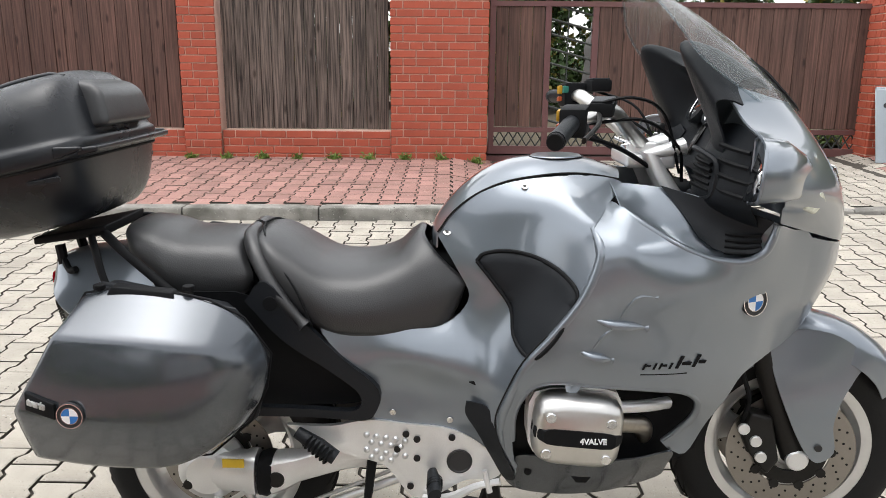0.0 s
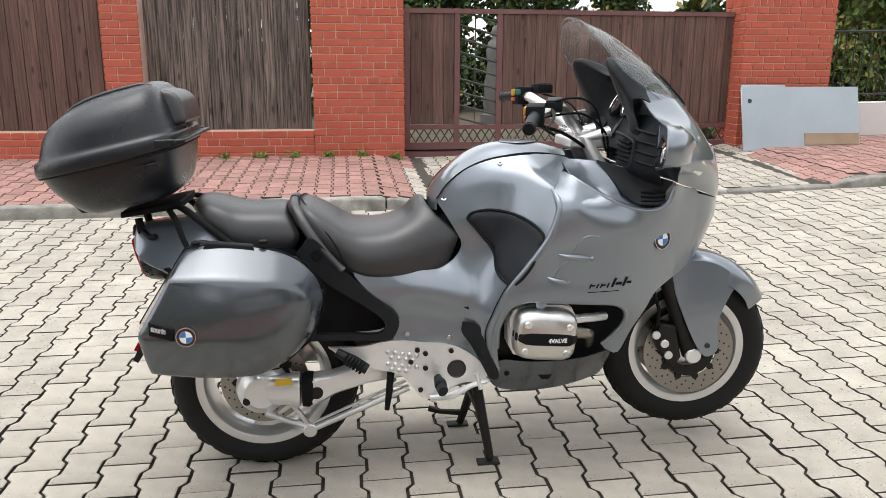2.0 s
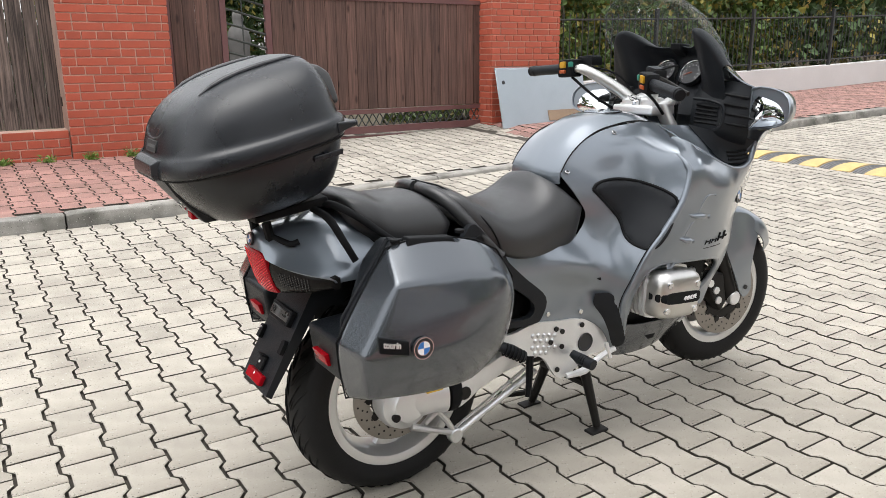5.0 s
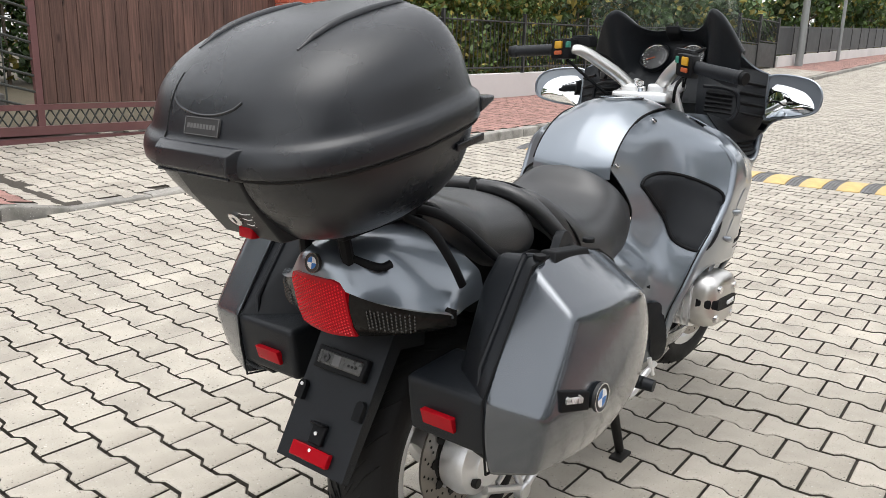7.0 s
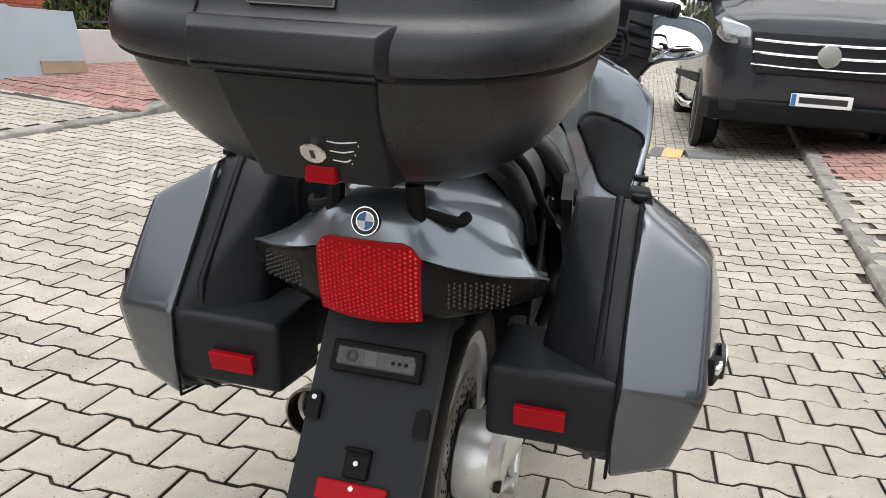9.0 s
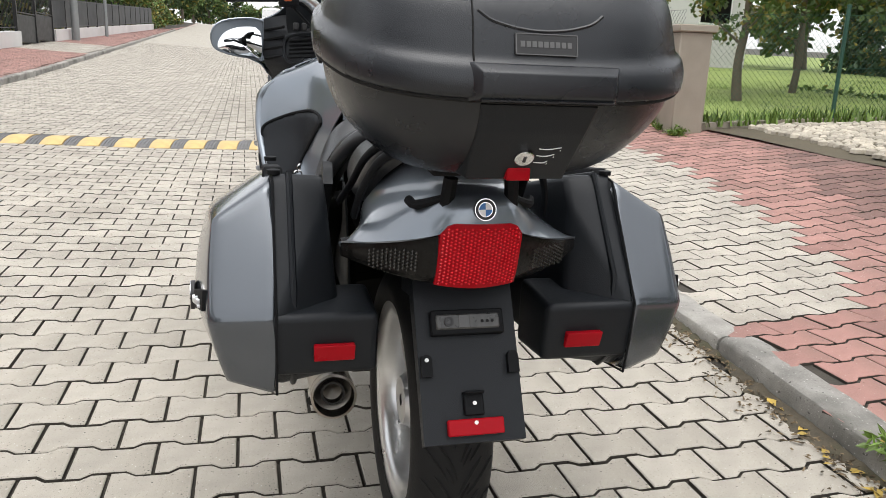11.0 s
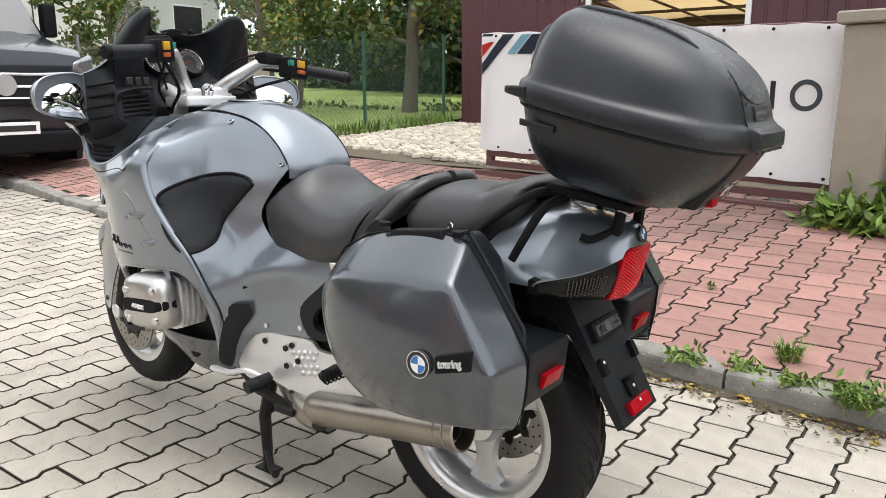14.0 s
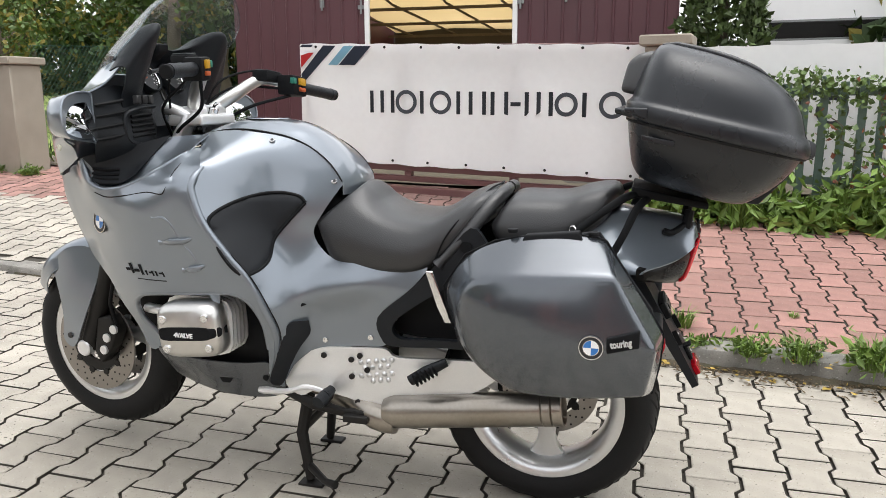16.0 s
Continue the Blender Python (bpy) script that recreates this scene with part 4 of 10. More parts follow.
# ---- tank and side panels ----
# the crest that parts the knee hollow from the outer fairing: x, z, half-width
CREST = [(0.903, 0.936, 0.288), (0.914, 0.905, 0.318), (0.913, 0.872, 0.331), (0.884, 0.797, 0.335), (0.83, 0.715, 0.323), (0.783, 0.65, 0.308), (0.748, 0.565, 0.288), (0.732, 0.5, 0.268), (0.742, 0.43, 0.25), (0.765, 0.372, 0.234)]
KNEE = Sheet(CREST + [(0.58, 0.885, 0.108), (0.617, 0.93, 0.112), (0.669, 0.972, 0.116), (0.738, 1.001, 0.12), (0.807, 1.014, 0.121), (0.895, 1.022, 0.125), (0.985, 1.01, 0.14), (0.945, 0.975, 0.215),
                      (0.87, 0.964, 0.236), (0.82, 0.982, 0.188), (0.76, 0.968, 0.166), (0.715, 0.935, 0.155), (0.672, 0.885, 0.147), (0.875, 0.94, 0.25), (0.825, 0.95, 0.19), (0.77, 0.935, 0.166), (0.72, 0.9, 0.157),
                      (0.745, 0.864, 0.18), (0.82, 0.862, 0.222), (0.866, 0.85, 0.274), (0.682, 0.825, 0.172), (0.865, 0.795, 0.298), (0.785, 0.77, 0.216), (0.832, 0.785, 0.254), (0.735, 0.755, 0.186), (0.763, 0.691, 0.22),
                      (0.63, 0.812, 0.142), (0.66, 0.75, 0.15), (0.64, 0.71, 0.15), (0.7, 0.76, 0.183), (0.698, 0.7, 0.186), (0.672, 0.665, 0.17), (0.735, 0.62, 0.232), (0.71, 0.64, 0.205),
                      (0.5, 0.634, 0.222), (0.56, 0.622, 0.232), (0.62, 0.603, 0.233), (0.675, 0.575, 0.222), (0.5, 0.602, 0.192), (0.57, 0.584, 0.19), (0.63, 0.566, 0.19), (0.675, 0.545, 0.194), (0.5, 0.672, 0.186), (0.58, 0.668, 0.178), (0.64, 0.645, 0.186),
                      (0.4, 0.655, 0.192), (0.45, 0.55, 0.19), (0.52, 0.47, 0.187), (0.63, 0.45, 0.187), (0.72, 0.39, 0.19), (0.75, 0.33, 0.183), (0.6, 0.53, 0.187), (0.36, 0.68, 0.19), (0.44, 0.62, 0.198), (0.69, 0.5, 0.215)], 3e-4, len(CREST))
KNEE_OUT = [(0.585, 0.885), (0.617, 0.929), (0.669, 0.972), (0.738, 1.001), (0.807, 1.014), (0.895, 1.022), (0.985, 1.01), (0.945, 0.975)] + [(x, z) for x, z, w in CREST] + [
    (0.768, 0.345), (0.75, 0.318), (0.715, 0.385), (0.63, 0.44), (0.53, 0.457), (0.445, 0.47), (0.455, 0.545), (0.4, 0.6), (0.33, 0.69), (0.45, 0.68), (0.575, 0.685), (0.628, 0.7), (0.66, 0.752), (0.63, 0.815)]
# lip of the air scoop and rim of the cylinder opening: x, z, half-width
LIP = [(0.945, 0.978, 0.214), (0.969, 0.97, 0.246), (1.0, 0.945, 0.272), (1.05, 0.915, 0.288), (1.1, 0.89, 0.294), (1.15, 0.873, 0.294), (1.21, 0.868, 0.29), (1.25, 0.886, 0.287), (1.266, 0.915, 0.286), (1.272, 0.945, 0.288)]
RIM = [(0.757, 0.45, 0.252), (0.757, 0.52, 0.273), (0.775, 0.575, 0.292), (0.8, 0.603, 0.304), (0.84, 0.614, 0.31), (0.917, 0.609, 0.312), (1.035, 0.6, 0.307), (1.11, 0.587, 0.29), (1.15, 0.556, 0.266), (1.155, 0.51, 0.243), (1.13, 0.465, 0.225), (1.098, 0.432, 0.22)]
OUTER = Sheet(CREST + LIP + RIM + [(0.96, 0.915, 0.318), (1.0, 0.87, 0.329), (1.1, 0.842, 0.318), (1.2, 0.82, 0.287), (0.94, 0.85, 0.334), (0.95, 0.79, 0.332), (1.0, 0.745, 0.323), (1.1, 0.75, 0.31), (1.18, 0.76, 0.283), (1.255, 0.77, 0.245),
               (0.9, 0.68, 0.324), (1.1, 0.66, 0.303), (1.0, 0.66, 0.318), (1.392, 0.655, 0.134), (1.32, 0.63, 0.186), (1.255, 0.6, 0.228), (1.195, 0.49, 0.221), (1.15, 0.41, 0.215), (1.2, 0.65, 0.262), (1.385, 0.735, 0.162), (1.38, 0.815, 0.19),
               (1.37, 0.912, 0.212), (1.3, 0.74, 0.217), (1.31, 0.83, 0.234), (1.31, 0.93, 0.252)], 6e-5)
OUTER_OUT = [(x, z) for x, z, w in CREST] + [(0.765, 0.39)] + [(x, z) for x, z, w in RIM] + [(1.15, 0.405), (1.192, 0.49), (1.225, 0.55), (1.255, 0.603), (1.32, 0.632), (1.388, 0.658), (1.39, 0.735), (1.387, 0.815), (1.378, 0.908), (1.32, 0.93)] + [(x, z) for x, z, w in LIP[::-1]]
ANKLE = Sheet([(0.66, 0.52, 0.212), (0.715, 0.52, 0.24), (0.742, 0.4, 0.242), (0.77, 0.34, 0.226), (0.69, 0.45, 0.218), (0.725, 0.38, 0.215)])
PAD_OUT = [(0.675, 0.835), (0.692, 0.853), (0.742, 0.863), (0.798, 0.857), (0.845, 0.838), (0.872, 0.81), (0.863, 0.772), (0.831, 0.713), (0.795, 0.667), (0.772, 0.665), (0.754, 0.689), (0.749, 0.741), (0.718, 0.785)]


def along(line, sheet, s, lift=0.0):
    """A line of (x, z) laid on a body side."""
    return [Vector((x, s * (sheet(x, z) + lift), z)) for x, z in line]


def round_badge(parent, m, r, label):
    """Black disc with a bright ring and blue and white quarters."""
    bm = nb()
    disc(bm, m, r, 0.006, 32)
    top = part("badge", bm, M_IRON, parent, label)
    bm = nb()
    lathe(bm, [(r * 0.985, 0.006), (r, 0.0075), (r * 0.93, 0.0075), (r * 0.93, 0.006)], 32, m)
    lathe(bm, [(r * 0.66, 0.006), (r * 0.67, 0.0072), (r * 0.62, 0.0072), (r * 0.62, 0.006)], 32, m)
    part("badge_ring", bm, M_CHROME, top)
    for q in range(4):
        bm = nb()
        prism(bm, [(0, 0)] + [(r * 0.62 * math.cos(radians(90 * k / 6)), r * 0.62 * math.sin(radians(90 * k / 6))) for k in range(7)], 0.006, 0.0072, m @ pose(0, 0, 0, 0, 0, 90 * q))
        part("badge_quarter", bm, M_BLUE if q % 2 else M_WHITE, top)
    return top


bm = nb()
spine = [(0.572, 0.85), (0.575, 0.885), (0.606, 0.934), (0.651, 0.983), (0.705, 1.022), (0.762, 1.043), (0.831, 1.05), (0.92, 1.048), (1.0, 1.025)]
edge = [(0.585, 0.85), (0.588, 0.886), (0.62, 0.931), (0.672, 0.973), (0.735, 1.001), (0.8, 1.014), (0.86, 1.021), (0.92, 1.02), (0.985, 1.01)]
rows = []
for (a, b), (c, d) in zip(spine, edge):
    rows.append([Vector((a, 0, b)), Vector((a * 0.7 + c * 0.3, 0.06, b * 0.85 + d * 0.15)), Vector((c, 0.114, d + 0.003))])
skin(bm, rows, 4, 5, True, 0.004)
tank_cover = bp("tank_cover", bm, M_SILVER, "silver central tank cover with a shut line")
bm = nb()
for s in (-1, 1):
    tube(bm, [Vector((c, s * 0.1165, d + 0.0025)) for c, d in edge[1:]], 0.0022, 6, per=4)
part("shut_line", bm, M_GROOVE, tank_cover)
bm = nb()
disc(bm, Matrix.Translation((0.86, 0, 1.046)) @ pose(0, 0, 0, 0, -1, 0), 0.06, 0.006, 40, 0.003)
cap = bp("fuel_filler_cap", bm, M_SILVER, "round flush fuel cap")
bm = nb()
lathe(bm, [(0.0615, 0.0), (0.0635, 0.003), (0.0615, 0.004), (0.0605, 0.002)], 40, Matrix.Translation((0.86, 0, 1.046)) @ pose(0, 0, 0, 0, -1, 0))
part("cap_joint", bm, M_GROOVE, cap)
for s in (-1, 1):
    shell = panel(KNEE_OUT, KNEE, s, step=0.0135, ease=16)
    hit_side = BVHTree.FromBMesh(shell)

    def on_side(x, z):
        """Half-width of the eased side panel."""
        got = hit_side.ray_cast(Vector((x, s * 0.6, z)), Vector((0, -s, 0)))[0]
        return abs(got.y) if got else KNEE(x, z)

    side_panel = bp("side_panel", shell, M_SILVER, "silver knee and side panel", smooth=75)
    pad = panel(PAD_OUT, KNEE, s, lift=0.007, thick=0.006, step=0.0135, edge=0.006)
    for v in pad.verts:
        v.co.y += s * (on_side(v.co.x, v.co.z) - KNEE(v.co.x, v.co.z))
    part("knee_pad", pad, M_BLACK, side_panel, "black rubber knee pad", smooth=60)
    bm = nb()
    tube(bm, along(PAD_OUT + PAD_OUT[:1], on_side, s, 0.003), 0.0046, 8, per=4)
    part("pad_edge", bm, M_BLACK_MATT, side_panel)
    for x, z in ((0.777, 0.996), (0.609, 0.888), (0.975, 1.0)):
        bm = nb()
        disc(bm, axis((x, s * (on_side(x, z) + 0.001), z), (0, s * 0.6, 0.8)), 0.0085, 0.003, 14)
        screw = part("panel_screw", bm, M_CHROME, side_panel)
        bm = nb()
        disc(bm, axis((x, s * (on_side(x, z) + 0.001), z), (0, s * 0.6, 0.8)) @ pose(0, 0, 0.003), 0.0045, 0.0008, 6)
        part("socket", bm, M_IRON, screw)
    for x, z in ((0.49, 0.485), (0.62, 0.468)):
        bm = nb()
        disc(bm, axis((x, s * (KNEE(x, z) + 0.001), z), (0, s, 0)), 0.0075, 0.003, 12)
        part("panel_screw", bm, M_CHROME, side_panel)
    bm = nb()
    hull(bm, [(0.66 + dx, s * (0.2 + dy), 0.566 + dz) for dx, dz in ((0, 0.004), (0.02, 0.011), (0.05, 0.0), (0.03, -0.01)) for dy in (0, 0.014)], 0.002)
    part("slot", bm, M_BLACK_MATT, side_panel)
    bm = panel([(0.655, 0.525), (0.7, 0.522), (0.725, 0.475), (0.738, 0.42), (0.768, 0.35), (0.745, 0.335), (0.712, 0.395), (0.682, 0.45), (0.655, 0.49)], ANKLE, s, lift=0.006, thick=0.004, edge=0.003)
    part("ankle_pad", bm, M_BLACK, side_panel, "black rubber ankle guard")
    fairing = bp("fairing_side", panel(OUTER_OUT, OUTER, s, step=0.0135), M_SILVER, "silver lower fairing side with a cylinder cut-out", smooth=75)
    # rounded crest between the knee hollow and the outer side, rolled rims of the openings
    bm = nb()
    tube(bm, [Vector((x, s * (w - 0.0105), z)) for x, z, w in CREST], [0.006] + [0.0115] * 7 + [0.009, 0.006], 12, per=5)
    part("crest", bm, M_SILVER, fairing)
    bm = nb()
    tube(bm, [Vector((x, s * (w - 0.007), z)) for x, z, w in RIM], 0.008, 10, per=4)
    part("opening_lip", bm, M_SILVER, fairing)
    bm = nb()
    tube(bm, [Vector((x, s * (w - 0.008), z)) for x, z, w in LIP[1:]], [0.004] + [0.009] * 7 + [0.007], 10, per=4)
    part("scoop_lip", bm, M_SILVER, fairing)
    bm = nb()
    tube(bm, [Vector((x - 0.014, s * (w - 0.012), z + 0.002)) for x, z, w in CREST[4:9]], 0.0018, 6, per=5)
    part("shut_line", bm, M_GROOVE, fairing)
    # moulded air fins with a hollow beside each
    for x, z, w in ((0.96, 0.746, 0.1), (0.915, 0.676, 0.062)):
        bm = nb()
        line = [(x - w * 0.5, z + 0.012), (x - w * 0.2, z + 0.004), (x + w * 0.15, z), (x + w * 0.55, z - 0.006)]
        tube(bm, [Vector((u, s * (OUTER(u, v) + l), v)) for (u, v), l in zip(line, (-0.004, 0.004, 0.005, -0.004))], [0.004, 0.009, 0.01, 0.003], 10, per=6, flat=0.8)
        part("moulded_fin", bm, M_SILVER, fairing)
    for line in ([(0.955, 0.757), (0.975, 0.792), (0.995, 0.808), (1.03, 0.806)], [(0.905, 0.69), (0.925, 0.722), (0.945, 0.74)]):
        bm = nb()
        tube(bm, along(line, OUTER, s, -0.0022), [0.003, 0.0045, 0.0045, 0.002], 8, per=5)
        part("moulded_edge", bm, M_SILVER, fairing)
    # round badge, model mark as plain bars
    x, z = 1.255, 0.775
    nrm = Vector((0.42, s, 0.06)).normalized()
    round_badge(fairing, axis((x, s * (OUTER(x, z) - 0.003), z), nrm), 0.032, "round badge with blue and white quarters")
    bm = nb()
    turn = Matrix(((1, 0, 0, 0), (0, 0, 1, 0), (0, 1, 0, 0), (0, 0, 0, 1)))
    for x0, w, h in ((1.012, 0.004, 0.013), (1.02, 0.009, 0.004), (1.034, 0.004, 0.013), (1.046, 0.004, 0.013), (1.054, 0.009, 0.004), (1.068, 0.004, 0.013), (1.082, 0.007, 0.027), (1.093, 0.022, 0.007), (1.12, 0.007, 0.027), (1.131, 0.018, 0.007)):
        zc = 0.648 - 0.01 * (x0 - 1.02) + (0.006 if h < 0.008 else 0)
        bar = [(x0, zc), (x0 + w, zc), (x0 + w + 0.45 * h, zc + h), (x0 + 0.45 * h, zc + h)]
        prism(bm, bar, -0.002, 0.0015, Matrix.Translation((0, s * OUTER(x0 + w / 2, zc), 0)) @ turn)
    tube(bm, along([(1.01, 0.636), (1.06, 0.635), (1.11, 0.634)], OUTER, s, 0.0), 0.0015, 6)
    part("model_mark", bm, M_BLACK_MATT, fairing, "dark slanted model mark")
    # air scoop: a hollow channel from the tank to the vent
    bm = nb()
    inner = [(0.96, 0.15, 1.008), (1.03, 0.165, 1.005), (1.09, 0.18, 0.998), (1.15, 0.2, 0.985), (1.22, 0.235, 0.965), (1.272, 0.285, 0.95)]
    mids = [(0.962, 0.2, 0.988), (1.03, 0.2, 0.965), (1.09, 0.212, 0.94), (1.15, 0.222, 0.92), (1.21, 0.235, 0.912), (1.265, 0.262, 0.918)]
    lips = [(0.965, 0.236, 0.97), (1.02, 0.272, 0.93), (1.085, 0.284, 0.895), (1.15, 0.286, 0.872), (1.21, 0.283, 0.866), (1.258, 0.28, 0.895)]
    deep = [(a[0] * 0.35 + b[0] * 0.65, a[1] * 0.35 + b[1] * 0.65 - d, a[2] * 0.35 + b[2] * 0.65 - d) for a, b, d in zip(mids, lips, (0.0, 0.012, 0.02, 0.02, 0.018, 0.01))]
    skin(bm, [[Vector((x, s * y, z)) for x, y, z in r] for r in zip(inner, mids, deep, lips)], 5, 5, False, 0.003)
    scoop = part("air_scoop", bm, M_SILVER, fairing, "hollow air scoop below the mirror", smooth=70)
    if s > 0:
        bm = nb()
        tube(bm, along([(0.955, 0.985)], KNEE, s, 0.0) + along([(0.968, 0.93), (0.985, 0.878), (1.0, 0.868), (1.05, 0.87), (1.12, 0.858), (1.19, 0.85), (1.235, 0.86)], OUTER, s, -0.0004), 0.0017, 6, per=4)
        part("shut_line", bm, M_GROOVE, fairing)
    # black pocket with the slatted vent
    bm = nb()
    skin(bm, [[Vector((x, s * y, z)) for x, y, z in r] for r in ([(1.06, 0.178, 1.008), (1.1, 0.208, 0.955), (1.13, 0.24, 0.908)], [(1.13, 0.205, 0.99), (1.15, 0.222, 0.935), (1.165, 0.25, 0.886)], [(1.2, 0.24, 0.972), (1.2, 0.24, 0.922), (1.21, 0.266, 0.88)], [(1.262, 0.288, 0.955), (1.25, 0.262, 0.918), (1.246, 0.278, 0.89)])], 5, 5, False, 0.003)
    pocket = part("vent_pocket", bm, M_BLACK, fairing, "black pocket around the air vent", smooth=60)
    for k in range(4):
        bm = nb()
        z = 0.882 + k * 0.012
        tube(bm, [(1.178 + 0.002 * k, s * (0.258 - 0.006 * k), z), (1.215, s * (0.268 - 0.004 * k), z), (1.248, s * (0.276 - 0.003 * k), z + 0.004)], 0.0035, 6, per=3)
        part("vent_slat", bm, M_BLACK_MATT, pocket)

# nose between the two fairing sides
bm = nb()
rows = [[(1.485, 0, 0.722), (1.468, 0.06, 0.708), (1.435, 0.103, 0.684), (1.39, OUTER(1.39, 0.655) - 0.001, 0.655), (1.36, OUTER(1.36, 0.645) - 0.002, 0.645)],
        [(1.506, 0, 0.775), (1.486, 0.075, 0.764), (1.44, 0.13, 0.748), (1.388, OUTER(1.388, 0.73) - 0.001, 0.73), (1.355, OUTER(1.355, 0.725) - 0.002, 0.725)],
        [(1.522, 0, 0.822), (1.503, 0.08, 0.82), (1.45, 0.148, 0.818), (1.388, OUTER(1.388, 0.815) - 0.001, 0.815), (1.355, OUTER(1.355, 0.815) - 0.002, 0.815)],
        [(1.526, 0, 0.862), (1.506, 0.08, 0.87), (1.455, 0.153, 0.884), (1.38, OUTER(1.38, 0.905) - 0.001, 0.905), (1.34, OUTER(1.34, 0.92) - 0.002, 0.92)]]
skin(bm, [[Vector(p) for p in r] for r in rows], 5, 5, True, 0.003)
bp("fairing_nose", bm, M_SILVER, "silver fairing nose", smooth=75)

# underside and belly
BELLY = Sheet([(0.75, 0.33, 0.184), (0.8, 0.39, 0.215), (0.95, 0.385, 0.225), (1.1, 0.39, 0.212), (1.1, 0.3, 0.14), (0.95, 0.28, 0.17), (0.8, 0.285, 0.17), (1.02, 0.33, 0.19)])
for s in (-1, 1):
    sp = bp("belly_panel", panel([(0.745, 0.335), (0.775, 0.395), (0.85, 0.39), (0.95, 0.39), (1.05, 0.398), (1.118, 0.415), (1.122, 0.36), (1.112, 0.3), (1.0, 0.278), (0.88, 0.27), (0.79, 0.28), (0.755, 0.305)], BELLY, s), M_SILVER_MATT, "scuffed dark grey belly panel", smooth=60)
    bm = nb()
    disc(bm, axis((0.8, s * (BELLY(0.8, 0.345)), 0.345), (0, s, 0)), 0.009, 0.004, 10)
    hull(bm, [(0.9 + dx, s * (BELLY(0.9, 0.33) + dy), 0.33 + dz) for dx, dz in ((0, 0.006), (0.05, 0.01), (0.035, -0.01), (0.012, -0.01)) for dy in (0, 0.003)], 0.002)
    part("screw", bm, M_BLACK_MATT, sp)
bm = nb()
loft(bm, [ring((x, 0, z), (0, 1, 0), (0, 0, 1), w, h, 20, 3.5) for x, z, w, h in ((0.5, 0.36, 0.12, 0.08), (0.62, 0.4, 0.15, 0.12), (0.8, 0.44, 0.16, 0.15), (1.0, 0.45, 0.15, 0.15), (1.12, 0.46, 0.1, 0.1))])
engine = bp("engine_block", bm, M_DARK_METAL, "dark oily engine block")
bm = nb()
loft(bm, [ring((x, 0, z), (0, 1, 0), (0, 0, 1), w, h, 20, 3) for x, z, w, h in ((0.25, 0.62, 0.1, 0.1), (0.5, 0.69, 0.12, 0.1), (0.62, 0.77, 0.11, 0.1), (0.75, 0.84, 0.11, 0.16), (0.95, 0.86, 0.12, 0.13), (1.1, 0.8, 0.14, 0.12), (1.22, 0.76, 0.12, 0.1))])
bp("frame_and_tank", bm, M_BLACK_MATT, "black frame and inner tank")

INNER_WALL = Sheet([(0.77, 0.4, 0.2), (1.16, 0.4, 0.17), (0.8, 0.6, 0.22), (1.14, 0.6, 0.19)])
for s in (-1, 1):
    bp("engine_recess", panel([(0.76, 0.37), (0.78, 0.62), (1.0, 0.63), (1.17, 0.6), (1.19, 0.5), (1.15, 0.37)], INNER_WALL, s, step=0.08), M_BLACK_MATT, "dark recess around the cylinder")

# ---- cylinders ----
for s, dx in ((-1, 0.0), (1, 0.055)):
    cx, cz = 0.886 + dx, 0.512
    bm = nb()
    fins = []
    for k in range(7):
        y = s * (0.17 + 0.018 * k)
        fin = nb()
        loft(fin, [ring((cx, y + s * q, cz), (1, 0, 0), (0, 0, 1), 0.1, 0.08, 24, 5) for q in (0, 0.006)])
        fins.append(fin)
    loft(bm, [ring((cx, s * y, cz), (1, 0, 0), (0, 0, 1), 0.09, 0.07, 20, 4) for y in (0.12, 0.29)])
    cyl = bp("cylinder", bm, M_CAST, "finned alloy cylinder")
    for fin in fins:
        part("cooling_fin", fin, M_CAST, cyl)
    bm = nb()
    loft(bm, [ring((cx, s * y, cz), (1, 0, -0.08), (0.08, 0, 1), w, h, 32, 4.5) for y, w, h in ((0.288, 0.093, 0.076), (0.32, 0.093, 0.076), (0.34, 0.087, 0.07), (0.352, 0.07, 0.054))])
    cov = part("valve_cover", bm, M_POLISH, cyl, "polished valve cover")
    bm = nb()
    loft(bm, [ring((cx, s * y, cz - 0.004), (1, 0, -0.08), (0.08, 0, 1), w, 0.018, 32, 6) for y, w in ((0.3, 0.0945), (0.335, 0.0915), (0.3545, 0.074))])
    part("cover_band", bm, M_BLACK_MATT, cov, "black band across the cover")
    bm = nb()
    for x, z in ((-0.06, 0.042), (0.064, 0.03), (-0.068, -0.038), (0.056, -0.05)):
        disc(bm, axis((cx + x, s * 0.344, cz + z), (0, s, 0)), 0.011, 0.011, 14)
    part("cover_bolt", bm, M_CHROME, cov)
    tx = lettering(cov, "4VALVE", 0, 0, 0.017, M_WHITE, 0.055)
    tx.name = "lettering"
    tx.matrix_basis = Matrix.Translation((cx + (0.0 if s < 0 else 0.03), s * 0.3555, cz - 0.013)) @ pose(0, 0, 0, 90, 0, 0 if s < 0 else 180)
    bm = nb()
    tube(bm, [(cx + 0.09, s * 0.25, cz + 0.02), (cx + 0.16, s * 0.24, cz + 0.02), (cx + 0.22, s * 0.2, cz + 0.01)], 0.014, 10, per=4)
    part("intake_stub", bm, M_CAST, cyl)
    bm = nb()
    tube(bm, [(cx + 0.1, s * 0.24, cz - 0.02), (cx + 0.17, s * 0.2, cz - 0.05), (cx + 0.15, s * 0.12, cz - 0.14), (cx - 0.1, s * 0.1, cz - 0.2), (0.6, s * 0.08, 0.27)], 0.021, 12, per=5)
    bp("exhaust_header", bm, M_STEEL, "stained steel exhaust header")

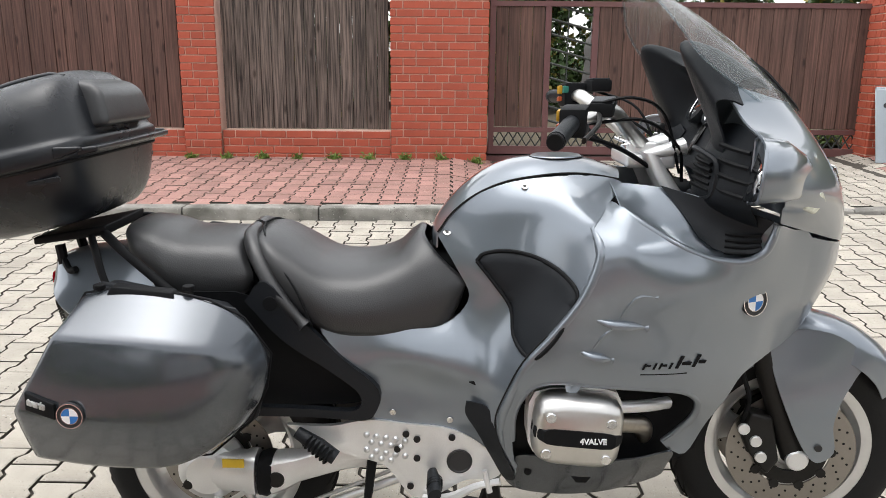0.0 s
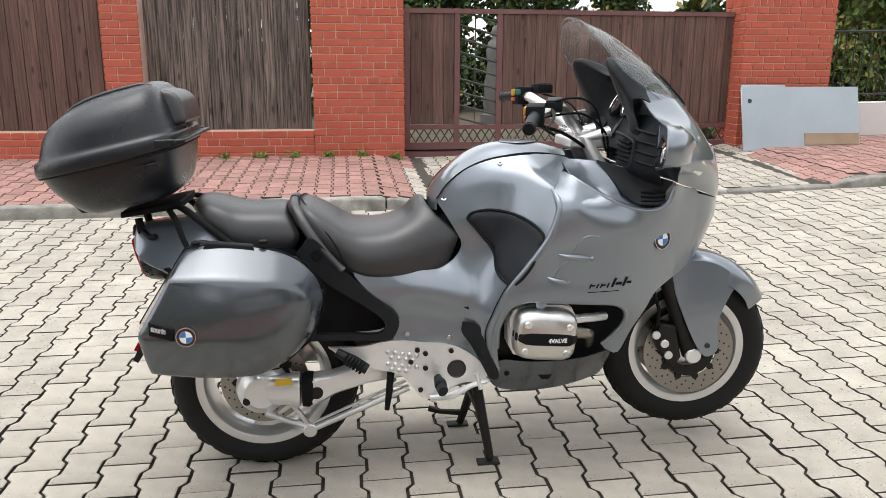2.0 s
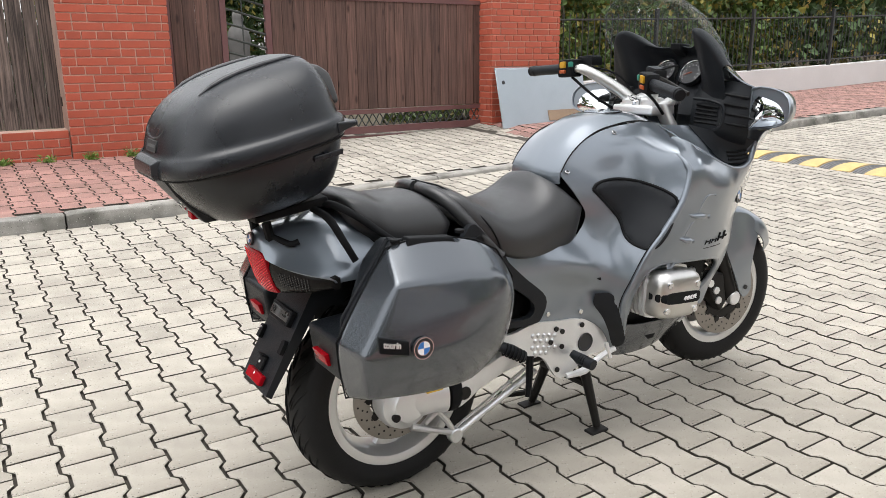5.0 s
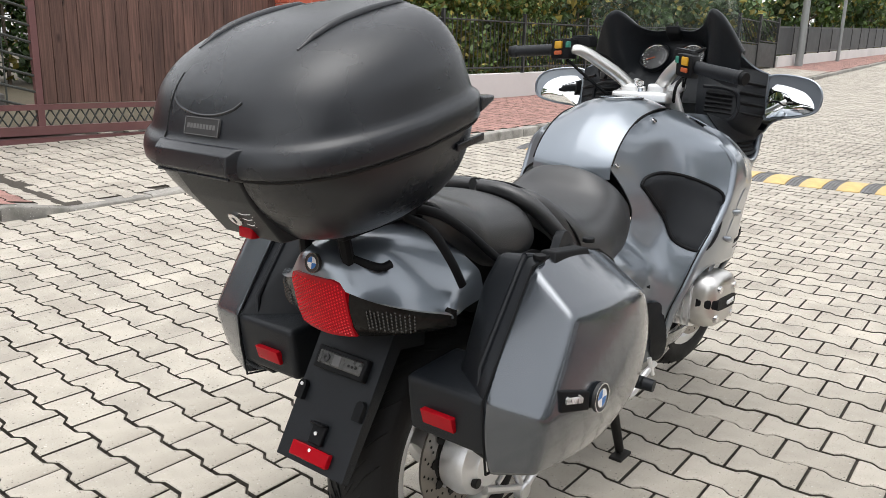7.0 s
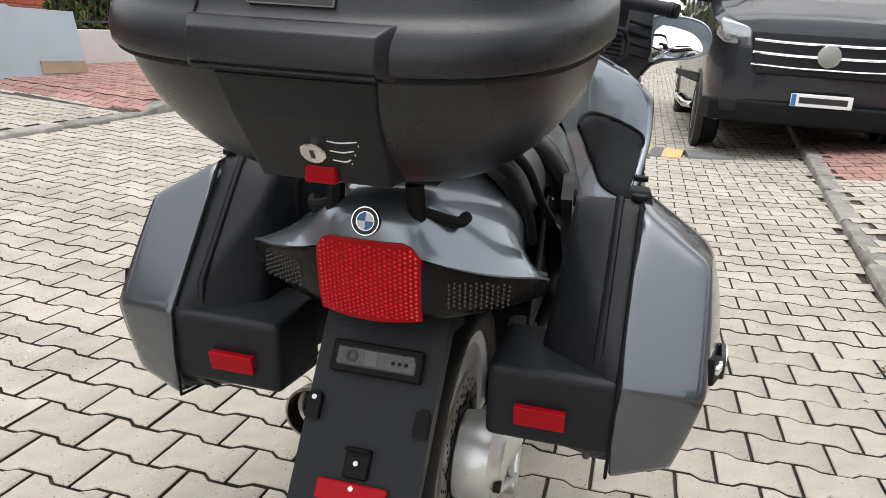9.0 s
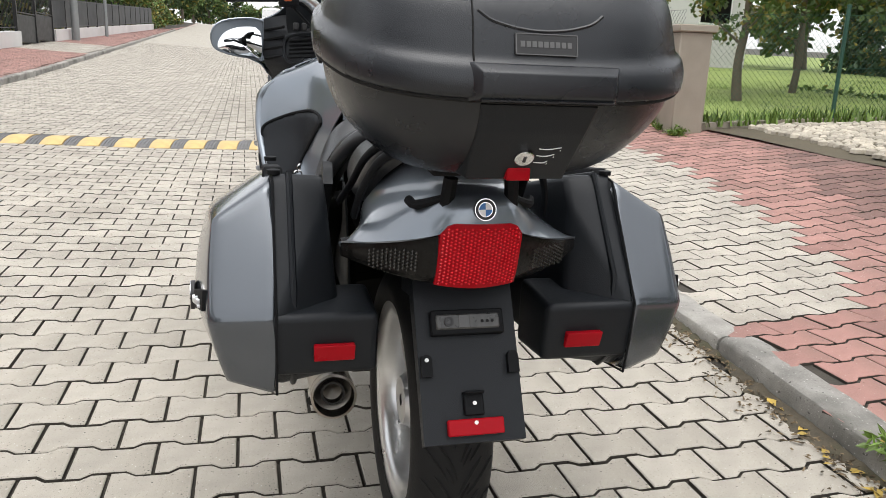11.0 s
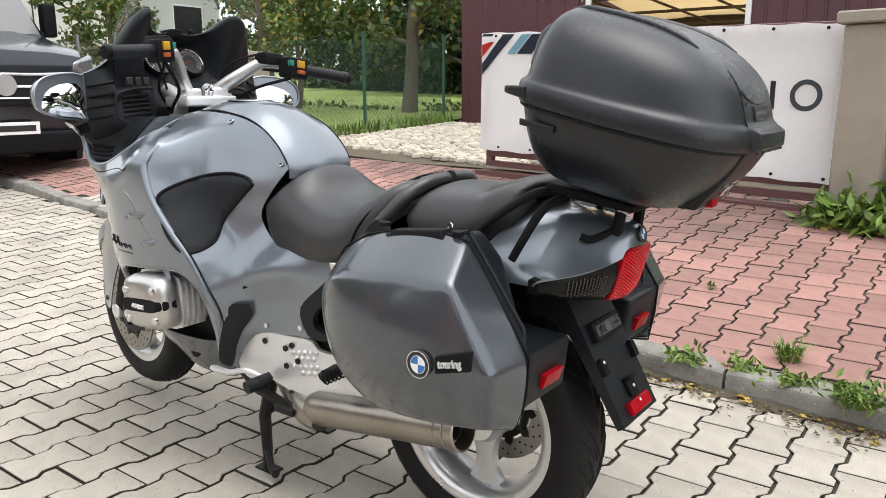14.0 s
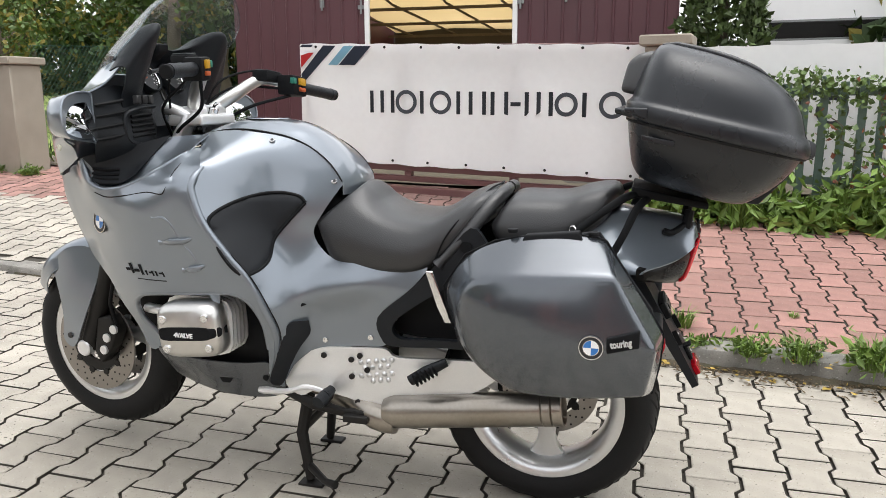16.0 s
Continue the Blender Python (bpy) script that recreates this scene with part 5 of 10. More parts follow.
# ---- footrest plates, pegs, swing arm, exhaust, stands ----
FLAT = Sheet([(0.3, 0.42, 0.196), (0.5, 0.4, 0.19), (0.7, 0.37, 0.187), (0.6, 0.3, 0.187)])
PLATE_OUT = [(0.25, 0.455), (0.35, 0.452), (0.436, 0.467), (0.53, 0.456), (0.627, 0.443), (0.7, 0.4), (0.74, 0.345), (0.72, 0.318), (0.66, 0.315), (0.61, 0.287), (0.575, 0.268), (0.535, 0.272), (0.51, 0.3), (0.47, 0.352), (0.4, 0.375), (0.31, 0.41)]
for s in (-1, 1):
    out = PLATE_OUT if s < 0 else [(0.16, 0.45), (0.3, 0.444), (0.415, 0.438), (0.45, 0.458), (0.54, 0.454), (0.642, 0.442), (0.72, 0.395), (0.745, 0.33), (0.7, 0.3), (0.645, 0.322), (0.548, 0.305), (0.483, 0.293), (0.419, 0.289), (0.325, 0.311), (0.219, 0.357), (0.15, 0.405)]
    pl = bp("footrest_plate", panel(out, FLAT, s, thick=0.012), M_CAST, "cast alloy footrest plate with raised dots", smooth=50)
    bm = nb()
    for r in range(4):
        for c in range(5 - (r % 2)):
            x, z = 0.43 + 0.022 * c + 0.011 * (r % 2), 0.43 - 0.019 * r - 0.004 * c
            if r == 3 and c > 2:
                continue
            mm = axis((x, s * (FLAT(x, z) + 0.001), z), (0, s, 0))
            lathe(bm, [(0.0001, 0.005), (0.004, 0.0045), (0.0075, 0.001), (0.008, -0.002)], 10, mm)
    part("grip_dot", bm, M_ALLOY, pl)
    bm = nb()
    for x, z in ((0.52, 0.433), (0.545, 0.42), (0.5, 0.395), (0.545, 0.372), (0.625, 0.425), (0.53, 0.3)):
        disc(bm, axis((x, s * (FLAT(x, z) + 0.001), z), (0, s, 0)), 0.008, 0.005, 12)
    part("plate_bolt", bm, M_DARK_METAL, pl)
    if s < 0:
        bm = nb()
        lathe(bm, [(0.0001, 0.002), (0.024, 0.002), (0.026, 0.004), (0.029, 0.004), (0.03, 0.0)], 24, axis((0.643, s * (FLAT(0.643, 0.364) + 0.001), 0.364), (0, s, 0)))
        part("round_opening", bm, M_IRON, pl)
    # rider's peg
    bm = nb()
    px, pz = (0.58, 0.335) if s < 0 else (0.6, 0.325)
    reach = 0.285 if s < 0 else 0.275
    tube(bm, [(px, s * 0.2, pz + 0.01), (px + 0.005, s * 0.235, pz), (px + 0.008, s * reach, pz - 0.002)], [0.012, 0.019, 0.017], 12, flat=0.8)
    peg = bp("footpeg", bm, M_BLACK, "black rubber rider footpeg")
    bm = nb()
    for k in range(4):
        lathe(bm, [(0.0165, -0.003), (0.0185, 0), (0.0165, 0.003)], 12, axis((px + 0.007, s * (reach - 0.06 + (reach - 0.246) / 4 * k), pz - 0.001), (0.1, s, 0)))
    part("rubber_rib", bm, M_BLACK_MATT, peg)
    # passenger's peg, folded
    bm = nb()
    tube(bm, [(0.275, s * 0.212, 0.445), (0.325, s * 0.228, 0.42), (0.365, s * 0.236, 0.395)], [0.014, 0.019, 0.017], 12, flat=0.75)
    peg = bp("passenger_footpeg", bm, M_BLACK, "black ribbed passenger footpeg")
    bm = nb()
    for k in range(6):
        u = k / 5
        p = Vector((0.305, s * 0.223, 0.426)).lerp(Vector((0.349, s * 0.245, 0.402)), u)
        lathe(bm, [(0.0165, -0.003), (0.0195, 0), (0.0165, 0.003)], 12, axis(p, (0.85, s * 0.35, -0.45)))
    part("rubber_rib", bm, M_BLACK_MATT, peg)
    # lever
    bm = nb()
    if s < 0:
        tube(bm, [(0.56, s * 0.2, 0.275), (0.62, s * 0.215, 0.285), (0.68, s * 0.22, 0.318), (0.735, s * 0.225, 0.335)], [0.009, 0.012, 0.009, 0.008], 8, per=4)
        tube(bm, [(0.7, s * 0.222, 0.36), (0.712, s * 0.23, 0.31)], 0.007, 8)
    else:
        tube(bm, [(0.6, s * 0.205, 0.32), (0.66, s * 0.23, 0.345), (0.72, s * 0.24, 0.33), (0.8, s * 0.235, 0.325)], [0.007, 0.008, 0.008, 0.012], 8, per=4)
    bp("foot_lever", bm, M_CAST, "alloy foot lever")

# swing arm, shaft drive and torque arm on the right
bm = nb()
loft(bm, [ring(c, (0, 1, 0), (-0.2, 0, 1), w, h, 18, 4) for c, w, h in (((0.19, -0.125, 0.292), 0.04, 0.046), ((0.225, -0.122, 0.302), 0.04, 0.042), ((0.26, -0.12, 0.312), 0.034, 0.034), ((0.36, -0.11, 0.338), 0.032, 0.034), ((0.5, -0.1, 0.365), 0.035, 0.045))])
arm = bp("swing_arm", bm, M_CAST, "cast alloy single-sided swing arm")
bm = nb()
lathe(bm, [(0.0001, 0.055), (0.055, 0.055), (0.078, 0.07), (0.082, 0.1), (0.074, 0.128), (0.052, 0.142), (0.048, 0.15), (0.03, 0.153), (0.0001, 0.153)], 36, axis((0.04, 0, 0.295), (0, -1, 0)))
loft(bm, [ring((x, -0.118, z), (0, 1, 0), (0, 0, 1), w, h, 20, 2.6) for x, z, w, h in ((0.03, 0.3, 0.03, 0.05), (0.08, 0.298, 0.042, 0.052), (0.125, 0.294, 0.042, 0.047), (0.14, 0.293, 0.048, 0.053), (0.158, 0.292, 0.048, 0.053))])
fd = part("final_drive", bm, M_CAST, arm, "rounded cast final drive housing")
bm = nb()
disc(bm, axis((-0.005, -0.14, 0.27), (0, -1, 0)), 0.012, 0.012, 14)
disc(bm, axis((0.21, -0.155, 0.295), (0, -1, 0)), 0.02, 0.012, 14)
part("drive_bolt", bm, M_DARK_METAL, arm)
bm = nb()
loft(bm, [ring((x, -0.122, z), (0, 1, 0), (0, 0, 1), w, h, 20, 2.4) for x, z, w, h in ((0.165, 0.29, 0.047, 0.05), (0.185, 0.293, 0.05, 0.056), (0.2, 0.297, 0.045, 0.05))])
part("rubber_boot", bm, M_BLACK_MATT, arm, "black rubber shaft boot")
bm = nb()
tube(bm, [(0.05, -0.13, 0.222), (0.12, -0.142, 0.196), (0.185, -0.146, 0.172)], [0.012, 0.009, 0.011], 8)
tube(bm, [(0.13, -0.14, 0.255), (0.16, -0.144, 0.215), (0.185, -0.146, 0.172)], 0.009, 8)
tube(bm, [(0.09, -0.138, 0.222), (0.13, -0.14, 0.25)], 0.007, 8)
disc(bm, axis((0.185, -0.137, 0.165), (0, -1, 0)), 0.022, 0.022, 18)
tube(bm, [(0.185, -0.148, 0.165), (0.5, -0.12, 0.28)], 0.011, 10)
tube(bm, [(0.185, -0.14, 0.18), (0.49, -0.112, 0.3)], 0.005, 8)
part("torque_arm", bm, M_ALLOY, arm, "slim alloy torque arm")
bm = nb()
box(bm, 0.085, 0.135, -0.163, -0.157, 0.325, 0.345)
part("warning_sticker", bm, M_STICKER, arm, "yellow warning sticker")
# silencer on the left
bm = nb()
tube(bm, [(0.66, 0.1, 0.29), (0.56, 0.15, 0.285), (0.48, 0.185, 0.265), (0.42, 0.19, 0.262)], [0.03, 0.035, 0.038, 0.04], 18, per=3)
bp("exhaust_pipe", bm, M_STEEL, "heat-stained exhaust pipe")
bm = nb()
prof = [(0.0001, 0.0), (0.036, 0.0), (0.043, 0.02), (0.045, 0.03), (0.045, 0.425), (0.043, 0.427), (0.046, 0.43), (0.046, 0.45), (0.043, 0.452), (0.046, 0.455), (0.046, 0.478), (0.041, 0.48), (0.039, 0.44), (0.0001, 0.42)]
lathe(bm, prof, 32, axis((0.45, 0.19, 0.282), (-0.45, 0.01, 0.064)))
sil = bp("silencer", bm, M_STEEL, "polished round steel silencer with brown stains")
bm = nb()
lathe(bm, [(0.02, 0.455), (0.024, 0.455), (0.024, 0.42), (0.02, 0.42), (0.02, 0.455)], 20, axis((0.45, 0.19, 0.282), (-0.45, 0.01, 0.064)))
part("outlet", bm, M_DARK_METAL, sil)
# centre stand
bm = nb()
for s, fx in ((-1, 0.765), (1, 0.705)):
    tube(bm, [(0.72, s * 0.09, 0.28), (0.74, s * 0.11, 0.15), (fx, s * 0.135, 0.02)], [0.02, 0.018, 0.014], 8)
    hull(bm, [(fx + dx, s * (0.135 + dy), z) for dx in (-0.045, 0.03) for dy in (-0.015, 0.025) for z in (0.0, 0.016)], 0.004)
tube(bm, [(0.735, -0.11, 0.17), (0.73, 0.11, 0.17)], 0.013, 8)
tube(bm, [(0.71, 0.13, 0.06), (0.64, 0.18, 0.045), (0.6, 0.2, 0.05)], [0.012, 0.01, 0.012], 8)
bp("centre_stand", bm, M_DARK_METAL, "black steel centre stand")
bm = nb()
tube(bm, [(0.76, 0.16, 0.3), (0.66, 0.19, 0.28), (0.56, 0.2, 0.27), (0.5, 0.2, 0.275)], [0.014, 0.016, 0.013, 0.016], 8)
hull(bm, [(0.52 + dx, 0.2 + dy, 0.265 + dz) for dx in (-0.03, 0.04) for dy in (-0.02, 0.03) for dz in (-0.01, 0.01)], 0.004)
bp("side_stand", bm, M_DARK_METAL, "folded black side stand")
bm = nb()
tube(bm, [(0.44, -0.17, 0.36), (0.43, -0.18, 0.27), (0.425, -0.18, 0.235)], [0.012, 0.01, 0.008], 8)
bp("rubber_flap", bm, M_BLACK_MATT)

# ---- seats ----
def seat(name, stations, label):
    """stations: x, top z at the middle, top z at the edge, bottom z, half-width."""
    bm = nb()
    rows = []
    for x, zt, ze, zb, w in stations:
        xs = x if isinstance(x, tuple) else (x, x)
        rows.append([Vector(p) for p in ((xs[0], 0, zt), (xs[0], w * 0.5, zt * 0.86 + ze * 0.14), (xs[0] * 0.6 + xs[1] * 0.4, w * 0.85, zt * 0.4 + ze * 0.6), (xs[1], w, ze * 0.65 + zb * 0.35), (xs[1], w * 0.99, ze * 0.2 + zb * 0.8), (xs[1], w * 0.9, zb))])
    skin(bm, rows, 6, 5, True)
    for _ in range(3):
        bmesh.ops.smooth_vert(bm, verts=[v for v in bm.verts if not v.is_boundary], factor=0.5, use_axis_x=True, use_axis_y=True, use_axis_z=True)
    return bp(name, bm, M_SEAT, label, smooth=70)


rider = seat("rider_seat", [(0.155, 0.855, 0.83, 0.82, 0.1), ((0.19, 0.215), 0.882, 0.845, 0.775, 0.165), ((0.25, 0.29), 0.862, 0.8, 0.7, 0.19), ((0.33, 0.36), 0.813, 0.765, 0.668, 0.203), ((0.42, 0.44), 0.808, 0.765, 0.66, 0.2), ((0.49, 0.52), 0.832, 0.78, 0.658, 0.185),
                            ((0.525, 0.6), 0.865, 0.8, 0.675, 0.17), ((0.548, 0.635), 0.882, 0.81, 0.72, 0.152), ((0.56, 0.65), 0.88, 0.8, 0.76, 0.14)], "black stitched vinyl rider seat")
bm = nb()
tube(bm, [(0.175, 0, 0.884), (0.19, -0.08, 0.878), (0.225, -0.15, 0.84), (0.28, -0.19, 0.77), (0.315, -0.2, 0.69)], 0.0025, 6, per=5)
tube(bm, [(0.175, 0, 0.884), (0.19, 0.08, 0.878), (0.225, 0.15, 0.84), (0.28, 0.19, 0.77), (0.315, 0.2, 0.69)], 0.0025, 6, per=5)
part("seam_piping", bm, M_BLACK_MATT, rider)
bm = nb()
for s in (-1, 1):
    tube(bm, [(0.158, s * 0.01, 0.872), (0.16, s * 0.08, 0.866), (0.185, s * 0.14, 0.835), (0.235, s * 0.186, 0.765), (0.3, s * 0.205, 0.695)], [0.016, 0.018, 0.018, 0.016, 0.01], 10, per=5)
part("backstop_roll", bm, M_SEAT, rider, "padded roll behind the rider")
seat("passenger_seat", [((-0.14, -0.125), 0.868, 0.86, 0.85, 0.08), ((-0.12, -0.1), 0.895, 0.865, 0.81, 0.13), ((-0.06, -0.04), 0.89, 0.85, 0.765, 0.15), (0.0, 0.871, 0.83, 0.745, 0.155), (0.07, 0.87, 0.825, 0.735, 0.158), ((0.13, 0.15), 0.868, 0.82, 0.745, 0.155), ((0.15, 0.175), 0.845, 0.81, 0.77, 0.14)], "black vinyl passenger seat")

# ---- black side covers with their diagonal bar ----
COVER = Sheet([(0.18, 0.75, 0.198), (0.22, 0.79, 0.196), (0.45, 0.55, 0.206), (0.44, 0.48, 0.2), (0.2, 0.48, 0.2), (0.3, 0.6, 0.2)])
INNER = Sheet([(0.1, 0.75, 0.17), (0.3, 0.6, 0.15), (0.42, 0.52, 0.15), (0.1, 0.48, 0.16)])
for s in (-1, 1):
    frame_out = [(0.17, 0.75), (0.216, 0.793), (0.3, 0.7), (0.38, 0.622), (0.46, 0.55), (0.452, 0.49), (0.42, 0.472), (0.3, 0.478), (0.15, 0.482), (0.15, 0.5), (0.3, 0.498), (0.405, 0.495), (0.418, 0.535), (0.36, 0.585), (0.25, 0.66)]
    c = bp("side_cover", panel(frame_out, COVER, s, lift=0.006, thick=0.02, step=0.03), M_BLACK, "black grained side cover frame", smooth=50)
    part("inner_cover", panel([(0.05, 0.76), (0.17, 0.75), (0.27, 0.65), (0.42, 0.54), (0.41, 0.49), (0.2, 0.485), (0.03, 0.49)], INNER, s, step=0.04), M_BLACK_MATT, c, "recessed inner cover")
    bm = nb()
    disc(bm, axis((0.226, s * 0.204, 0.745), (0, s, 0)), 0.016, 0.004, 18)
    part("quarter_turn_screw", bm, M_BLACK_MATT, c)

# ---- tail ----
bm = nb()
rows = [[(-0.326, 0, 0.759), (-0.325, 0, 0.785), (-0.315, 0, 0.812), (-0.25, 0, 0.822), (-0.1, 0, 0.84)],
        [(-0.324, 0.042, 0.757), (-0.321, 0.042, 0.783), (-0.31, 0.042, 0.81), (-0.245, 0.042, 0.821), (-0.1, 0.05, 0.838)],
        [(-0.313, 0.073, 0.746), (-0.306, 0.072, 0.772), (-0.29, 0.07, 0.798), (-0.235, 0.068, 0.816), (-0.1, 0.08, 0.832)],
        [(-0.298, 0.105, 0.737), (-0.283, 0.1, 0.752), (-0.262, 0.097, 0.768), (-0.215, 0.092, 0.794), (-0.09, 0.105, 0.815)],
        [(-0.272, 0.146, 0.728), (-0.252, 0.14, 0.737), (-0.225, 0.132, 0.749), (-0.18, 0.122, 0.772), (-0.07, 0.125, 0.79)],
        [(-0.243, 0.178, 0.721), (-0.222, 0.172, 0.727), (-0.19, 0.16, 0.736), (-0.15, 0.145, 0.753), (-0.05, 0.14, 0.765)],
        [(-0.205, 0.211, 0.714), (-0.187, 0.202, 0.716), (-0.15, 0.184, 0.721), (-0.11, 0.166, 0.73), (-0.03, 0.15, 0.74)],
        [(-0.195, 0.212, 0.703), (-0.175, 0.202, 0.699), (-0.135, 0.186, 0.695), (-0.1, 0.17, 0.69), (-0.02, 0.155, 0.69)]]
skin(bm, [[Vector(p) for p in r] for r in rows], 5, 5, True)
for _ in range(30):
    bmesh.ops.smooth_vert(bm, verts=[v for v in bm.verts if not v.is_boundary], factor=0.5, use_axis_x=True, use_axis_y=True, use_axis_z=True)
bmesh.ops.solidify(bm, geom=bm.faces[:], thickness=0.003)
tail = bp("tail_cowl", bm, M_SILVER, "silver tail cowl with pointed corners", smooth=70)
bm = nb()
rings = []
for k in range(17):
    u = -1 + k / 8
    xf = -0.32 + 0.118 * abs(u) ** 2.2
    zt, zb = 0.756 - 0.042 * abs(u), 0.65 + 0.036 * abs(u) ** 1.6
    rings.append([Vector((xf + d + 0.028 * (1 - f) * (1 - u * u), 0.209 * u, zb + (zt - zb) * f)) for d, f in ((0.07 - 0.05 * abs(u) ** 4, 1.0), (0.004, 1.0), (-0.003, 0.8), (-0.005, 0.55), (-0.004, 0.25), (0.003, 0.04), (0.01, 0.0), (0.07 - 0.05 * abs(u) ** 4, 0.0))])
loft(bm, rings)
lens = part("smoked_lens", bm, M_SMOKE_LENS, tail, "smoked indicator lens band", smooth=45)
bm = nb()


def tail_x(y):
    return -0.32 + 0.118 * (abs(y) / 0.209) ** 2.2


rings = []
for k in range(13):
    y = -0.068 + 0.136 * k / 12
    zt = 0.766 - 0.018 * max(0.0, abs(y) - 0.053) / 0.015
    zb = 0.652 + 0.036 * (abs(y) / 0.209) ** 1.6
    xf = tail_x(y)
    rings.append([Vector((xf + d + 0.27 * (0.756 - z), y, z)) for d, z in ((0.03, zt), (-0.008, zt), (-0.0095, 0.74), (-0.0102, 0.71), (-0.0095, 0.68), (-0.005, zb), (0.05, zb))])
loft(bm, rings)
red = part("tail_light", bm, M_RED_LENS, tail, "red prismatic tail light", smooth=40)
bm = nb()
for i in range(21):
    for j in range(16):
        y = -0.062 + 0.0062 * i
        z = 0.661 + 0.0062 * j + (0.0031 if i % 2 else 0)
        x = tail_x(y) + 0.27 * (0.756 - z) + float(np.interp(z, (0.66, 0.68, 0.71, 0.74, 0.768), (-0.0065, -0.0095, -0.0102, -0.0095, -0.008)))
        if z < 0.762 - 0.018 * max(0.0, abs(y) - 0.053) / 0.015:
            lathe(bm, [(0.0001, 0.0024), (0.0024, 0.0)], 4, axis((x, y, z), (-1, 0, 0)))
part("lens_prism", bm, M_RED_PRISM, red)["kind"] = "stuff"
for s in (-1, 1):
    bm = nb()
    for i in range(12):
        for j in range(6):
            y = 0.1 + 0.0062 * i
            z = 0.682 + 0.0062 * j - 0.03 * (y - 0.1) + (0.0031 if i % 2 else 0)
            if z < 0.735 - 0.2 * (y - 0.05):
                lathe(bm, [(0.0001, 0.0018), (0.003, 0.0)], 4, axis((tail_x(y) - 0.003 + 0.028 * (1 - (y / 0.209) ** 2) * (0.715 - 0.2 * (y - 0.05) - z + 0.02) / 0.08, s * y, z), (-1, 0, 0)))
    part("indicator_prism", bm, M_SMOKE_PRISM, lens)["kind"] = "stuff"
BADGE = axis((-0.322, 0, 0.788), (-1, 0, 0.18))
round_badge(tail, BADGE, 0.0175, "small round badge with blue and white quarters")

# number plate bracket, plate removed
bm = nb()
prof = [(-0.2, 0.66), (-0.215, 0.635), (-0.345, 0.4), (-0.33, 0.39), (-0.19, 0.61), (-0.12, 0.6), (-0.12, 0.66)]
loft(bm, [[Vector(p) for p in r] for r in ([(x, -0.088, z) for x, z in prof], [(x, 0.088, z) for x, z in prof])])
bracket = bp("plate_bracket", bm, M_BLACK, "black number plate bracket without a plate", smooth=30)


def on_plate(u, v):
    """A place on the bracket's outer face: u to the left as seen from behind, v up along it, measured from its middle."""
    return Vector((-0.2815 + 0.484 * v, u, 0.5175 + 0.875 * v))


PN = Vector((-0.875, 0, 0.484))
PR = Matrix((Vector((0, 1, 0)), Vector((0.484, 0, 0.875)), PN)).transposed().to_4x4()


def plate_box(name, u0, u1, v0, v1, d, material, label="", bevel=0.002):
    bm = nb()
    box(bm, u0, u1, v0, v1, -0.002, d, Matrix.Translation(on_plate(0, 0)) @ PR, bevel=bevel)
    return part(name, bm, material, bracket, label)


housing = plate_box("light_housing", -0.064, 0.064, 0.045, 0.088, 0.014, M_BLACK_MATT, "plate light housing")
bm = nb()
box(bm, -0.056, 0.056, 0.054, 0.08, 0.012, 0.0165, Matrix.Translation(on_plate(0, 0)) @ PR, bevel=0.003)
window = part("light_window", bm, M_PLATE_LENS, housing, "grey plate light window")
bm = nb()
box(bm, -0.003, 0.017, 0.056, 0.078, 0.012, 0.0172, Matrix.Translation(on_plate(0, 0)) @ PR, bevel=0.001)
part("label_tag", bm, M_NAME_BARS, housing, "small pale metal tag")
bm = nb()
lathe(bm, [(0.0045, 0.0), (0.0085, 0.0), (0.0085, 0.0022), (0.0045, 0.0022)], 16, Matrix.Translation(on_plate(0.034, 0.067) + PN * 0.0165) @ PR)
part("screw_seat", bm, M_IRON, housing)
for u in (-0.025, -0.034, -0.043):
    bm = nb()
    disc(bm, Matrix.Translation(on_plate(u, 0.066) + PN * 0.0165) @ PR, 0.0028, 0.001, 8)
    part("peg_hole", bm, M_GROOVE, housing)
plate_box("bottom_reflector", -0.048, 0.048, -0.122, -0.095, 0.012, M_RED_LENS, "red bottom reflector")
for v0, v1, d in ((-0.09, -0.05, 0.008), (-0.055, -0.05, 0.02)):
    plate_box("clip", -0.017, 0.017, v0, v1, d, M_BLACK_MATT)
for u in (-0.076, 0.076):
    bm = nb()
    arch = [(0.0095 * math.cos(q * math.pi / 8), 0.0095 * math.sin(q * math.pi / 8)) for q in range(9)] + [(-0.0095, -0.028), (0.0095, -0.028)]
    lo_, hi_ = [[Matrix.Translation(on_plate(u, 0.005)) @ PR @ Vector((p, q, d)) for p, q in arch] for d in (-0.002, 0.01)]
    loft(bm, [lo_, hi_])
    part("mounting_lug", bm, M_BLACK_MATT, bracket, smooth=30)
bm = nb()
for u, v in ((0.076, 0.005), (0.0, -0.102), (0.0, -0.07)):
    disc(bm, Matrix.Translation(on_plate(u, v) + PN * 0.0105) @ PR, 0.0036, 0.002, 8)
part("screw", bm, M_WHITE, bracket)

